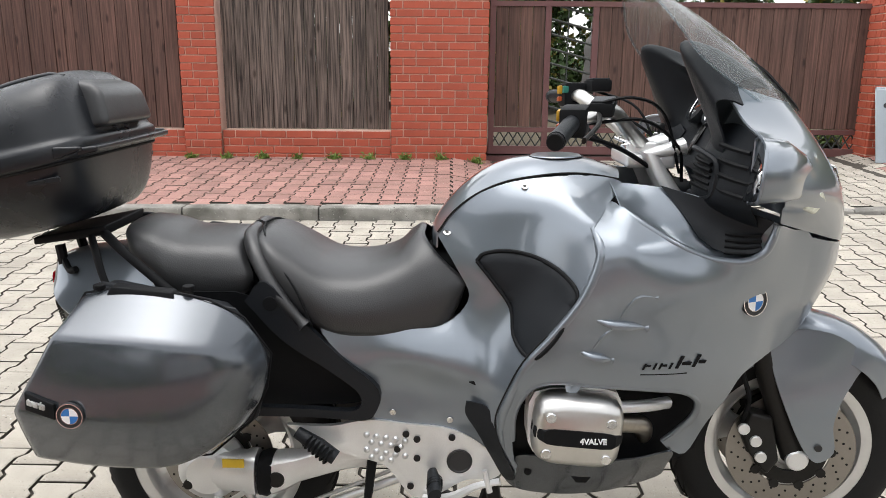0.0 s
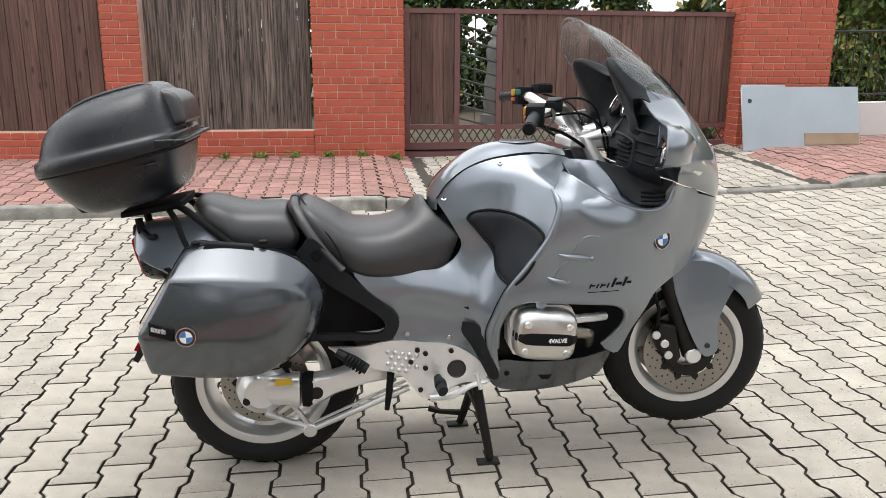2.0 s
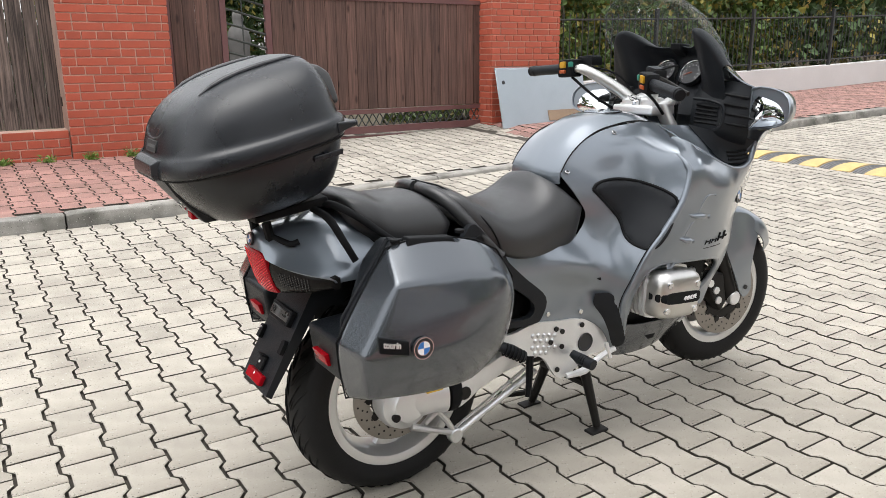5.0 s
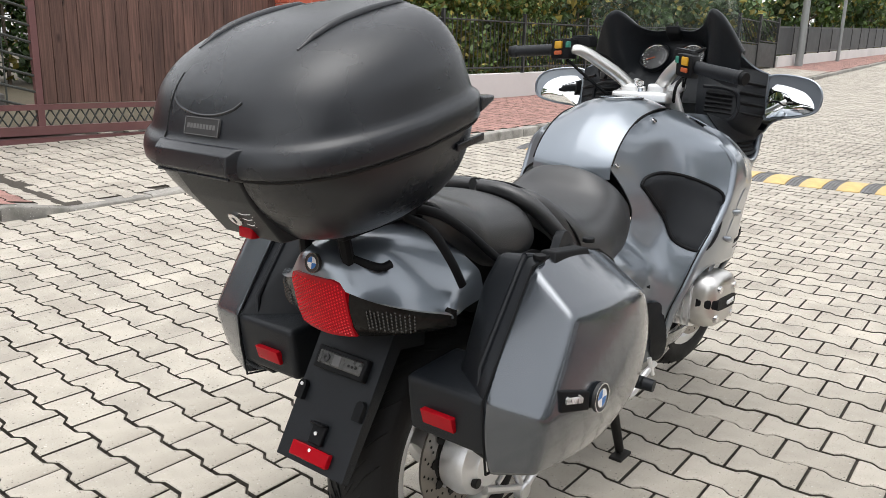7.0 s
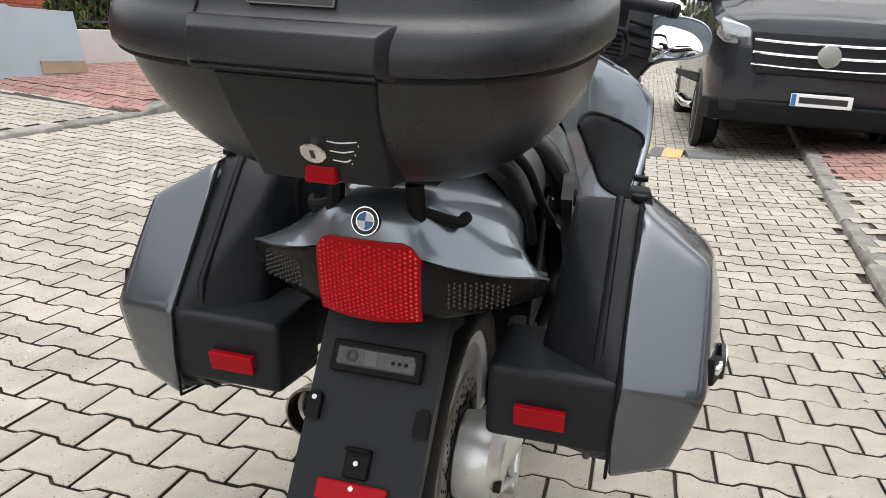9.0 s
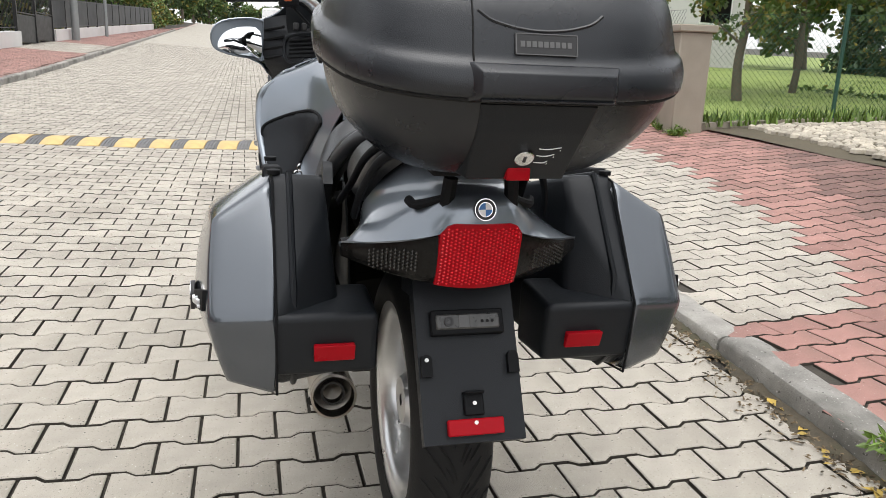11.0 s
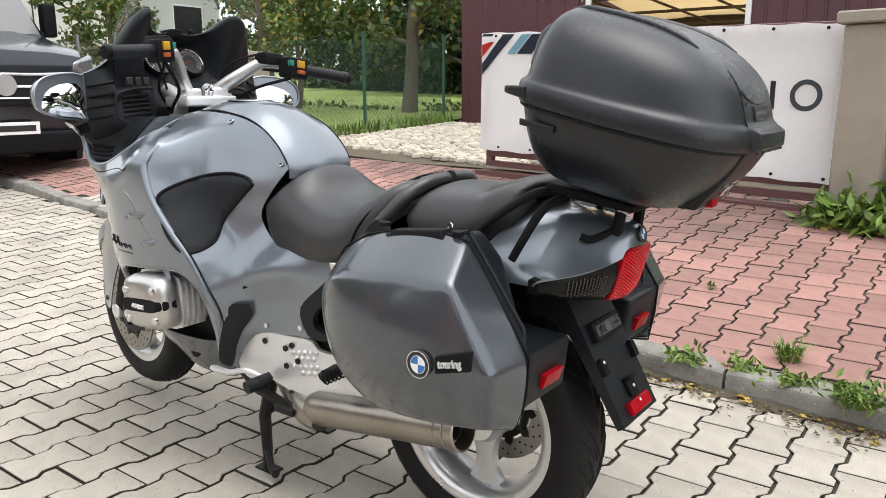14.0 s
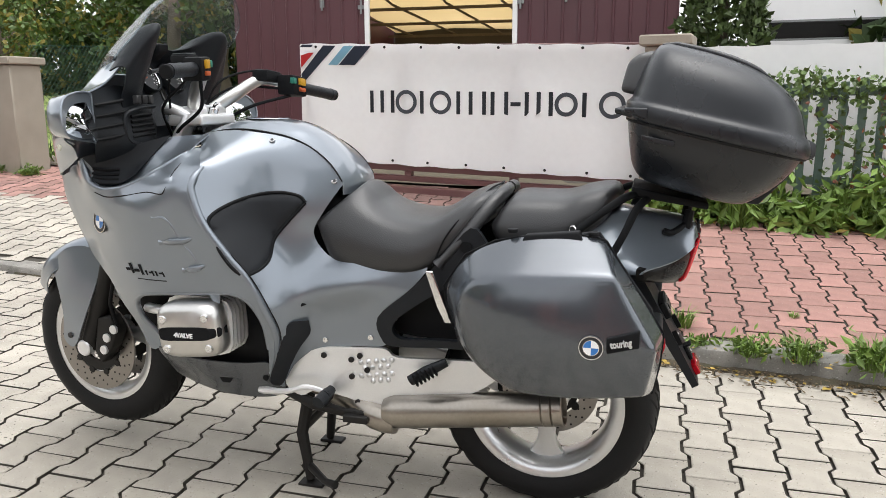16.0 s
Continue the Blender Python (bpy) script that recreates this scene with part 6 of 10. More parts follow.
# ---- panniers ----
def pannier(s):
    """Outer silver shell over a black inner half; s is the side."""
    # cage of the outer shell: five columns from rear to front in each of five rows from top to bottom (x, z, half-width)
    grid = [[(-0.145, 0.74, 0.418), (-0.07, 0.742, 0.428), (0.04, 0.737, 0.43), (0.135, 0.724, 0.42), (0.192, 0.703, 0.396)],
            [(-0.187, 0.668, 0.424), (-0.08, 0.668, 0.45), (0.04, 0.668, 0.456), (0.15, 0.665, 0.437), (0.216, 0.652, 0.392)],
            [(-0.233, 0.59, 0.425), (-0.1, 0.59, 0.456), (0.03, 0.588, 0.46), (0.14, 0.582, 0.436), (0.203, 0.573, 0.39)],
            [(-0.224, 0.53, 0.414), (-0.1, 0.524, 0.438), (0.03, 0.52, 0.442), (0.12, 0.514, 0.424), (0.17, 0.508, 0.392)],
            [(-0.212, 0.478, 0.4), (-0.1, 0.462, 0.406), (0.0, 0.458, 0.406), (0.06, 0.46, 0.402), (0.105, 0.472, 0.394)]]
    seam = [(-0.118, 0.8), (-0.05, 0.812), (0.04, 0.806), (0.13, 0.788), (0.2, 0.752), (0.252, 0.675), (0.24, 0.6), (0.205, 0.525), (0.115, 0.445), (0.05, 0.438), (-0.02, 0.437), (-0.12, 0.442), (-0.232, 0.458), (-0.245, 0.53), (-0.25, 0.597), (-0.19, 0.69)]
    back = [(x, z, 0.322) for x, z in seam]
    bm = nb()
    crease = bm.edges.layers.float.new("crease_edge")
    g = [[bm.verts.new((x, s * w, z)) for x, z, w in r] for r in grid]
    for j in range(4):
        for i in range(4):
            bm.faces.new((g[j][i], g[j][i + 1], g[j + 1][i + 1], g[j + 1][i]))
    rim = g[0] + [r[4] for r in g[1:]] + g[4][3::-1] + [r[0] for r in g[3:0:-1]]
    out = [bm.verts.new((x, s * 0.322, z)) for x, z in seam]
    under = [bm.verts.new((x, s * 0.316, z)) for x, z in seam]
    for a, b in ((rim, out), (out, under)):
        for k in range(16):
            bm.faces.new((a[k], a[(k + 1) % 16], b[(k + 1) % 16], b[k]))
    bm.faces.new(under[::-1])

    def sharpen(line, v):
        for a, b in zip(line, line[1:]):
            bm.edges.get((a, b))[crease] = v

    sharpen(g[0][:4], 0.72)
    sharpen(g[0][3:], 0.45)
    sharpen([r[0] for r in g], 0.78)
    sharpen(g[2][:3], 0.4)
    sharpen(g[4], 0.55)
    sharpen([g[0][0], out[0]], 0.75)
    sharpen([g[2][0], out[14]], 0.6)
    sharpen([g[4][0], out[12]], 0.6)
    sharpen(out + out[:1], 0.95)
    sharpen(under + under[:1], 1.0)
    shell = bp("pannier", bm, M_SILVER_MATT, "scuffed graphite pannier with a black inner half", smooth=75)
    sub = shell.modifiers.new("rounding", "SUBSURF")
    sub.levels = sub.render_levels = 3
    dome = Sheet([p for r in grid for p in r], 1e-6)
    # lid edge gasket
    bm = nb()
    loop = [(x, s * 0.318, z) for x, z, w in back]
    tube(bm, [Vector(p) for p in loop + loop[:1]], 0.0025, 6)
    part("gasket", bm, M_BLACK_MATT, shell)
    # inner half
    bm = nb()
    inner = [(-0.1, 0.812, 0.325), (-0.25, 0.598, 0.318), (-0.23, 0.49, 0.318), (-0.19, 0.455, 0.32), (0.1, 0.44, 0.32), (0.22, 0.53, 0.32), (0.255, 0.66, 0.32), (0.185, 0.757, 0.32)]
    deep = [(-0.09, 0.808, 0.23), (-0.13, 0.76, 0.225), (-0.2, 0.49, 0.2), (-0.17, 0.47, 0.2), (0.08, 0.46, 0.2), (0.18, 0.54, 0.2), (0.2, 0.66, 0.2), (0.14, 0.755, 0.22)]
    hull(bm, [Vector((x, s * w, z)) for x, z, w in inner + deep], 0.012, 2)
    half = part("inner_half", bm, M_BLACK, shell, "black inner half", smooth=50)
    bm = nb()
    ridge = [Vector((a[0] * 0.74 + b[0] * 0.26, s * 0.289, a[1] * 0.74 + b[1] * 0.26)) for a, b in zip(inner, deep)]
    tube(bm, ridge + ridge[:1], 0.006, 8)
    part("moulded_ridge", bm, M_BLACK, shell)
    bm = nb()
    hull(bm, [(x, s * w, z) for x, z in ((-0.25, 0.6), (-0.235, 0.49), (-0.1, 0.48), (-0.1, 0.61)) for w in (0.15, 0.33)], 0.014, 3)
    part("inner_half", bm, M_BLACK, shell, "black lower step", smooth=50)
    # rear reflector
    bm = nb()
    hull(bm, [(x, s * w, z) for x, z in ((-0.256, 0.548), (-0.246, 0.518)) for w in (0.19, 0.258)] + [(x + 0.02, s * w, z) for x, z in ((-0.256, 0.548), (-0.246, 0.518)) for w in (0.19, 0.258)], 0.002)
    part("reflector", bm, M_RED_LENS, shell, "red rear reflector")
    # carrying handle and lock on top
    bm = nb()
    hull(bm, [(x, s * w, z) for x, z in ((-0.06, 0.818), (0.06, 0.806)) for w in (0.3, 0.33)] + [(x, s * w, z - 0.02) for x, z in ((-0.07, 0.818), (0.07, 0.806)) for w in (0.295, 0.335)], 0.004)
    part("handle", bm, M_BLACK_MATT, shell, "folding carry handle")
    bm = nb()
    for x in (-0.09, 0.09):
        disc(bm, axis((x, s * 0.315, 0.809), (0, 0, 1)), 0.012, 0.008, 14)
    part("lock", bm, M_BLACK_MATT, shell)
    # badge and nameplate
    nrm = Vector((0, s, 0.02)).normalized()
    c = Vector((-0.103, s * (dome(-0.103, 0.598) - 0.004), 0.598))
    round_badge(shell, axis(c, nrm), 0.0255, "round badge with blue and white quarters")
    bm = nb()
    hull(bm, [(x, s * (dome(x, z) + d), z) for x, z in ((-0.2, 0.635), (-0.2, 0.598), (-0.135, 0.585), (-0.135, 0.618)) for d in (-0.006, 0.005)], 0.003)
    np_ = part("nameplate", bm, M_BLACK_MATT, shell, "black nameplate")
    tx = lettering(np_, "touring" if s > 0 else "tourin", 0, 0, 0.021, M_CAST, 0.045 if s > 0 else 0.04)
    ang = math.degrees(math.atan2(dome(-0.14, 0.61) - dome(-0.195, 0.61), 0.055))
    if s > 0:
        tx.matrix_basis = Matrix.Translation((-0.142, dome(-0.142, 0.6) + 0.0065, 0.598)) @ pose(0, 0, 0, 90, 0, 180 + ang) @ pose(0, 0, 0, 0, 0, 8)
    else:
        tx.matrix_basis = Matrix.Translation((-0.194, -dome(-0.194, 0.61) - 0.0065, 0.612)) @ pose(0, 0, 0, 90, 0, -ang) @ pose(0, 0, 0, 0, 0, -10)
    return shell


pan_r = pannier(-1)
pan_l = pannier(1)
bm = nb()
lathe(bm, [(0.008, -0.0015), (0.0095, 0), (0.008, 0.0015), (0.0065, 0), (0.008, -0.0015)], 16, axis((-0.038, 0.268, 0.812), (0.4, 1, 0.2)))
lathe(bm, [(0.008, -0.0015), (0.0095, 0), (0.008, 0.0015), (0.0065, 0), (0.008, -0.0015)], 16, axis((-0.036, 0.27, 0.8), (1, 0.3, 0.1)))
tube(bm, [(-0.036, 0.27, 0.735), (-0.037, 0.27, 0.794)], 0.004, 6)
part("key_ring", bm, M_CHROME, pan_l, "keys hanging on a ring in the lock")
bm = nb()
hull(bm, [(x, y, z) for x, z in ((0.3, 0.69), (0.32, 0.69), (0.29, 0.6), (0.27, 0.56), (0.25, 0.56), (0.27, 0.6)) for y in (0.24, 0.25)], 0.004)
bp("chrome_bracket", bm, M_CHROME, "chrome pannier bracket")

# ---- grab rails, rack, top case ----
for s in (-1, 1):
    bm = nb()
    tube(bm, [(-0.19, s * 0.075, 0.878), (-0.15, s * 0.125, 0.872), (-0.1, s * 0.155, 0.84), (-0.03, s * 0.17, 0.785), (0.03, s * 0.185, 0.74)], [0.01, 0.011, 0.01, 0.01, 0.009], 10, per=5, flat=0.7)
    tube(bm, [(-0.2, s * 0.1, 0.868), (-0.175, s * 0.14, 0.845), (-0.15, s * 0.168, 0.79), (-0.125, s * 0.178, 0.74)], [0.009, 0.01, 0.009, 0.009], 10, per=5, flat=0.7)
    bp("grab_rail", bm, M_BLACK_MATT, "black tubular grab rail")
    bm = nb()
    tube(bm, [(-0.29, s * 0.055, 0.775), (-0.3, s * 0.05, 0.835)], 0.012, 8)
    tube(bm, [(-0.29, s * 0.055, 0.8), (-0.26, s * 0.095, 0.785), (-0.24, s * 0.105, 0.79)], 0.008, 8, per=3)
    bp("rack_strut", bm, M_BLACK_MATT)
bm = nb()
hull(bm, [(-0.34, y, 0.86) for y in (-0.09, 0.09)] + [(-0.34, y, 0.842) for y in (-0.09, 0.09)] + [(-0.16, y, 0.895) for y in (-0.11, 0.11)] + [(-0.16, y, 0.872) for y in (-0.11, 0.11)], 0.006)
bp("luggage_rack", bm, M_BLACK_MATT, "black luggage rack plate")


def top_case():
    def outline(x0, x1, w, n=56):
        """A rounded plan outline, squarer towards the front."""
        out = []
        for k in range(n):
            a = 2 * math.pi * k / n
            c, q = math.cos(a), math.sin(a)
            e = 5.0 if c > 0 else 3.4
            kx = abs(c) ** (2 / e) * (1 if c > 0 else -1)
            ky = abs(q) ** (2 / e) * (1 if q > 0 else -1)
            out.append(((x0 + x1) / 2 + (x1 - x0) / 2 * kx, w * 1.085 * ky * (1 - 0.13 * max(0.0, -kx) - 0.03 * max(0.0, kx))))
        return out

    def level(x0, x1, w, z, tilt):
        return [Vector((x, y, z + tilt * (x + 0.36))) for x, y in outline(x0, x1, w)]

    def stack(levels):
        """Levels smoothed upwards."""
        cols = list(zip(*[level(*v) for v in levels]))
        return list(zip(*[spline(c, 3) for c in cols]))

    bm = nb()
    loft(bm, stack([(-0.395, -0.2, 0.125, 0.868, 0.25), (-0.422, -0.175, 0.158, 0.874, 0.25), (-0.454, -0.158, 0.19, 0.9, 0.245), (-0.492, -0.15, 0.216, 0.94, 0.24), (-0.52, -0.146, 0.229, 0.978, 0.235), (-0.536, -0.144, 0.234, 1.008, 0.233)]))
    body = bp("top_case", bm, M_CASE, "large black plastic top case", smooth=60)
    bm = nb()
    loft(bm, [level(-0.546, -0.141, 0.24, 1.01, 0.233)] + list(stack([(-0.551, -0.138, 0.245, 1.014, 0.233), (-0.553, -0.137, 0.246, 1.03, 0.232), (-0.549, -0.14, 0.243, 1.048, 0.232), (-0.54, -0.15, 0.234, 1.058, 0.232), (-0.536, -0.156, 0.23, 1.075, 0.234)])) + list(stack([(-0.535, -0.158, 0.229, 1.08, 0.234), (-0.524, -0.17, 0.221, 1.115, 0.24),
                  (-0.5, -0.184, 0.204, 1.147, 0.255), (-0.462, -0.199, 0.175, 1.173, 0.268), (-0.41, -0.217, 0.13, 1.191, 0.27), (-0.36, -0.232, 0.07, 1.199, 0.27), (-0.32, -0.26, 0.02, 1.201, 0.27)])))
    lid_tree = BVHTree.FromBMesh(bm)
    lid = part("lid", bm, M_CASE, body, "domed lid", smooth=60)

    def on_back(y, z, lift=0.0):
        hit = lid_tree.ray_cast(Vector((-0.9, y, z)), Vector((1, 0, 0)))
        return hit[0] + hit[1] * lift

    def on_top(x, y, lift=0.0):
        hit = lid_tree.ray_cast(Vector((x, y, 1.6)), Vector((0, 0, -1)))
        return hit[0] + hit[1] * lift

    bm = nb()
    ring_ = level(-0.543, -0.142, 0.239, 1.0085, 0.233)
    tube(bm, ring_ + ring_[:1], 0.0035, 6)
    part("seal", bm, M_GROOVE, body)
    # upright shut line and curved crease on the back of the lid
    bm = nb()
    tube(bm, [on_back(0.092, 1.012 + 0.012 * k) for k in range(9)], 0.0013, 6)
    part("shut_line", bm, M_GROOVE, lid)
    bm = nb()
    tube(bm, [on_back(0.085 - 0.0135 * k, 1.072 - 0.022 * math.sin(math.pi * k / 12) ** 0.6, 0.0004) for k in range(13)], 0.0022, 6, per=2)
    part("moulded_crease", bm, M_CASE, lid)
    # passenger's back pad
    bm = nb()
    hull(bm, [(-0.212, y, 1.216) for y in (-0.095, 0.095)] + [(-0.165, y, 1.208) for y in (-0.105, 0.105)] + [(-0.124, y, 1.12) for y in (-0.13, 0.13)] + [(-0.19, y, 1.105) for y in (-0.13, 0.13)] + [(-0.14, y, 1.19) for y in (-0.115, 0.115)], 0.016, 4)
    part("back_pad", bm, M_SEAT, body, "black passenger back pad", smooth=60)
    # hinge lip with a horn at either end
    bm = nb()
    hull(bm, [(-0.17, y, z) for y in (-0.215, 0.215) for z in (1.058, 1.078)] + [(-0.118, y, z) for y in (-0.205, 0.205) for z in (1.072, 1.084)], 0.005)
    part("hinge_lip", bm, M_CASE, body)
    for s in (-1, 1):
        bm = nb()
        hull(bm, [(-0.19, s * y, z) for y in (0.215, 0.25) for z in (1.058, 1.084)] + [(-0.14, s * y, z) for y in (0.222, 0.24) for z in (1.076, 1.085)], 0.005)
        part("horn", bm, M_CASE, body)
        # raised strip along the top of the lid
        bm = nb()
        pts = [on_top(-0.455 + 0.03 * k, s * 0.115, 0.001) for k in range(9)]
        tube(bm, pts, [0.002, 0.007, 0.008, 0.008, 0.008, 0.008, 0.007, 0.006, 0.003], 10)
        part("lid_ridge", bm, M_CASE, lid)
        # moulded grip on the side of the body
        bm = nb()
        hull(bm, [(x, s * (0.2445 + d), z) for x, z in ((-0.25, 1.0), (-0.18, 1.014), (-0.18, 1.026), (-0.25, 1.012)) for d in (0, 0.006)], 0.002)
        part("side_mark", bm, M_CASE, body)
    # nameplate, plain bars in place of its mark
    c = on_back(0.0, 1.034)
    up = (on_back(0.0, 1.044) - on_back(0.0, 1.024)).normalized()
    nm = Vector((-up.z, 0, up.x))
    M = Matrix((Vector((0, -1, 0)), up, nm)).transposed().to_4x4()
    M.translation = c
    bm = nb()
    box(bm, -0.041, 0.041, -0.0135, 0.0135, -0.006, 0.0025, M, bevel=0.002)
    npl = part("nameplate", bm, M_IRON, body, "small black nameplate")
    bm = nb()
    for u0, u1, v0, v1 in ((-0.04, 0.04, 0.0118, 0.013), (-0.04, 0.04, -0.013, -0.0118), (-0.0405, -0.039, -0.013, 0.013), (0.039, 0.0405, -0.013, 0.013)):
        box(bm, u0, u1, v0, v1, 0.002, 0.0032, M)
    for k in range(9):
        box(bm, -0.034 + k * 0.0076, -0.034 + k * 0.0076 + 0.0056, -0.0035, 0.0035, 0.002, 0.003, M)
    part("nameplate_marking", bm, M_NAME_BARS, npl)["kind"] = "stuff"
    # proud middle of the rim at the back, latch below it
    bm = nb()
    hull(bm, [(-0.563, y, z) for y in (-0.086, 0.086) for z in (0.974, 1.0)] + [(-0.556, y, 0.967) for y in (-0.088, 0.088)] + [(-0.53, y, z) for y in (-0.106, 0.106) for z in (0.962, 1.012)] + [(-0.548, y, 1.01) for y in (-0.094, 0.094)], 0.005)
    part("ledge", bm, M_CASE, body)
    # thin bead added to shape the highlight line under the ledge
    bm = nb()
    tube(bm, [(-0.5575, -0.086, 0.967), (-0.5575, 0.086, 0.967)], 0.0022, 6)
    part("edge_bead", bm, M_CASE, body)
    bm = nb()
    hull(bm, [(-0.536, y, 0.962) for y in (-0.078, 0.078)] + [(-0.512, y, 0.925) for y in (-0.074, 0.074)] + [(-0.452, y, 0.856) for y in (-0.07, 0.07)] + [(-0.5, y, 0.965) for y in (-0.085, 0.085)] + [(-0.42, y, 0.86) for y in (-0.078, 0.078)], 0.004)
    latch = part("latch_flap", bm, M_BLACK, body, "black latch flap")
    d = Vector((-0.76, 0, -0.65)).normalized()
    L = axis((-0.4805, 0.0, 0.893), d)
    for y in (-0.04, 0.04):
        bm = nb()
        tube(bm, [(-0.5125, y, 0.928), (-0.461, y * 1.1, 0.868)], 0.0012, 6)
        part("shut_line", bm, M_GROOVE, latch)
    bm = nb()
    hull(bm, [(-0.51, y, 0.931) for y in (-0.018, 0.018)] + [(-0.499, y, 0.918) for y in (-0.018, 0.018)] + [(-0.5, y, 0.935) for y in (-0.018, 0.018)], 0.001)
    part("finger_slot", bm, M_GROOVE, latch)
    bm = nb()
    disc(bm, L, 0.0135, 0.008, 22)
    lk = part("lock", bm, M_CHROME, body, "round lock barrel")
    bm = nb()
    box(bm, -0.002, 0.002, -0.005, 0.005, 0.0075, 0.0088, L)
    part("keyhole", bm, M_IRON, lk)
    bm = nb()
    hull(bm, [(-0.468 + dx, y, 0.866 + dz) for y in (-0.017, 0.017) for dx, dz in ((0, 0.01), (0.0, -0.01), (0.03, 0.01), (0.03, -0.01))], 0.004)
    part("release_button", bm, M_RED_LENS, body, "red release button")
    bm = nb()
    for k in range(3):
        z = 0.903 - 0.01 * k
        x = -0.4925 + 0.0087 * k
        tube(bm, [(x, -0.017, z), (x, -0.03, z - 0.001), (x - 0.002, -0.048 + 0.006 * k, z + 0.002)], 0.0009, 5, per=3)
        tube(bm, [(x - 0.004, -0.05 + 0.006 * k, z + 0.006), (x + 0.003, -0.048 + 0.006 * k, z - 0.003)], 0.0009, 5)
    part("latch_marking", bm, M_WHITE, latch)["kind"] = "stuff"


top_case()


# ---- upper cowl, mirrors, screen ----
bm = nb()
rows = [[(1.528, 0, 0.868), (1.508, 0.08, 0.876), (1.458, 0.155, 0.89), (1.37, 0.218, 0.918), (1.272, 0.292, 0.951)],
        [(1.521, 0, 0.93), (1.501, 0.09, 0.935), (1.446, 0.18, 0.945), (1.356, 0.262, 0.962), (1.262, 0.316, 0.982)],
        [(1.497, 0, 1.0), (1.478, 0.1, 1.003), (1.42, 0.205, 1.008), (1.335, 0.3, 1.012), (1.24, 0.372, 1.015)],
        [(1.45, 0, 1.07), (1.434, 0.1, 1.072), (1.385, 0.195, 1.075), (1.31, 0.283, 1.082), (1.225, 0.343, 1.1)],
        [(1.405, 0, 1.137), (1.39, 0.09, 1.135), (1.345, 0.165, 1.133), (1.275, 0.215, 1.14), (1.195, 0.255, 1.15)],
        [(1.372, 0, 1.18), (1.355, 0.08, 1.178), (1.305, 0.135, 1.188), (1.238, 0.165, 1.205), (1.165, 0.18, 1.225)]]
skin(bm, [[Vector(p) for p in r] for r in rows], 5, 5, True, 0.004)
cowl = bp("upper_cowl", bm, M_SILVER, "silver upper cowl around the screen", smooth=70)
for s in (-1, 1):
    bm = nb()
    hull(bm, [(1.3, s * 0.318, 0.985), (1.35, s * 0.292, 1.022), (1.375, s * 0.262, 0.99), (1.345, s * 0.279, 0.965), (1.3, s * 0.25, 0.985), (1.34, s * 0.24, 0.98)], 0.008)
    part("indicator", bm, M_LAMP_CLEAR, cowl, "clear front indicator lens")
    # mirror pod
    bm = nb()
    o = [(1.205, 0.302, 1.118), (1.198, 0.335, 1.124), (1.185, 0.39, 1.12), (1.172, 0.435, 1.108), (1.162, 0.46, 1.083), (1.158, 0.464, 1.05), (1.16, 0.45, 1.024), (1.175, 0.4, 1.008), (1.192, 0.335, 1.0), (1.202, 0.302, 1.003)]
    fr = [(x + 0.008, y, z) for x, y, z in o]
    mid = [(x + 0.05, 0.3 + (y - 0.3) * 0.95 - 0.005, 1.05 + (z - 1.05) * 0.95) for x, y, z in o]
    nose_ = [(x + 0.1, 0.28 + (y - 0.3) * 0.72, 1.04 + (z - 1.05) * 0.7) for x, y, z in o]
    end = [(x + 0.14, 0.255 + (y - 0.3) * 0.35, 1.03 + (z - 1.05) * 0.4) for x, y, z in o]
    loft(bm, [[Vector((x, s * y, z)) for x, y, z in spline([Vector(p) for p in r + r[:1]], 4)[:-1]] for r in (o, fr, mid, nose_, end)])
    pod = part("mirror", bm, M_SILVER, cowl, "silver mirror pod", smooth=60)
    bm = nb()
    loop = spline([Vector(p) for p in o + o[:1]], 4)[:-1]
    yc, zc = 0.388, 1.053
    rings = []
    for f in (0.9, 0.7, 0.45, 0.2):
        rings.append([Vector((1.182 + (p.z - zc) * f * 0.24 - (p.y - yc) * f * 0.2 - 0.012 * (1 - f * f), s * (yc + (p.y - yc) * f), zc + (p.z - zc) * f)) for p in loop])
    loft(bm, rings)
    part("mirror_glass", bm, M_MIRROR, pod, "mirror glass", smooth=80)
    bm = nb()
    tube(bm, [Vector((x - 0.002, s * y, z)) for x, y, z in spline([Vector(p) for p in o + o[:1]], 4)], 0.0035, 6)
    part("mirror_rim", bm, M_SILVER, pod)
    # lower black cheek under the mirror with louvres
    bm = nb()
    rows = [[(1.205, 0.3, 1.125), (1.2, 0.22, 1.14), (1.185, 0.15, 1.13), (1.19, 0.1, 1.1)],
            [(1.2, 0.3, 1.06), (1.165, 0.23, 1.06), (1.15, 0.16, 1.06), (1.16, 0.11, 1.04)],
            [(1.205, 0.3, 0.995), (1.155, 0.235, 0.995), (1.135, 0.165, 0.99), (1.15, 0.12, 0.98)],
            [(1.24, 0.265, 0.94), (1.17, 0.21, 0.955), (1.14, 0.16, 0.955), (1.15, 0.125, 0.945)]]
    skin(bm, [[Vector((x, s * y, z)) for x, y, z in r] for r in rows], 4, 4, False, 0.004)
    cheek = bp("dash_cheek", bm, M_BLACK, "black louvred inner fairing cheek", smooth=60)
    for k in range(5):
        bm = nb()
        z = 1.005 + 0.0135 * k
        tube(bm, [(1.135 + 0.002 * k, s * 0.145, z + 0.006), (1.138, s * 0.185, z + 0.004), (1.148, s * 0.222, z)], 0.005, 6, per=3)
        part("louvre", bm, M_BLACK_MATT, cheek)
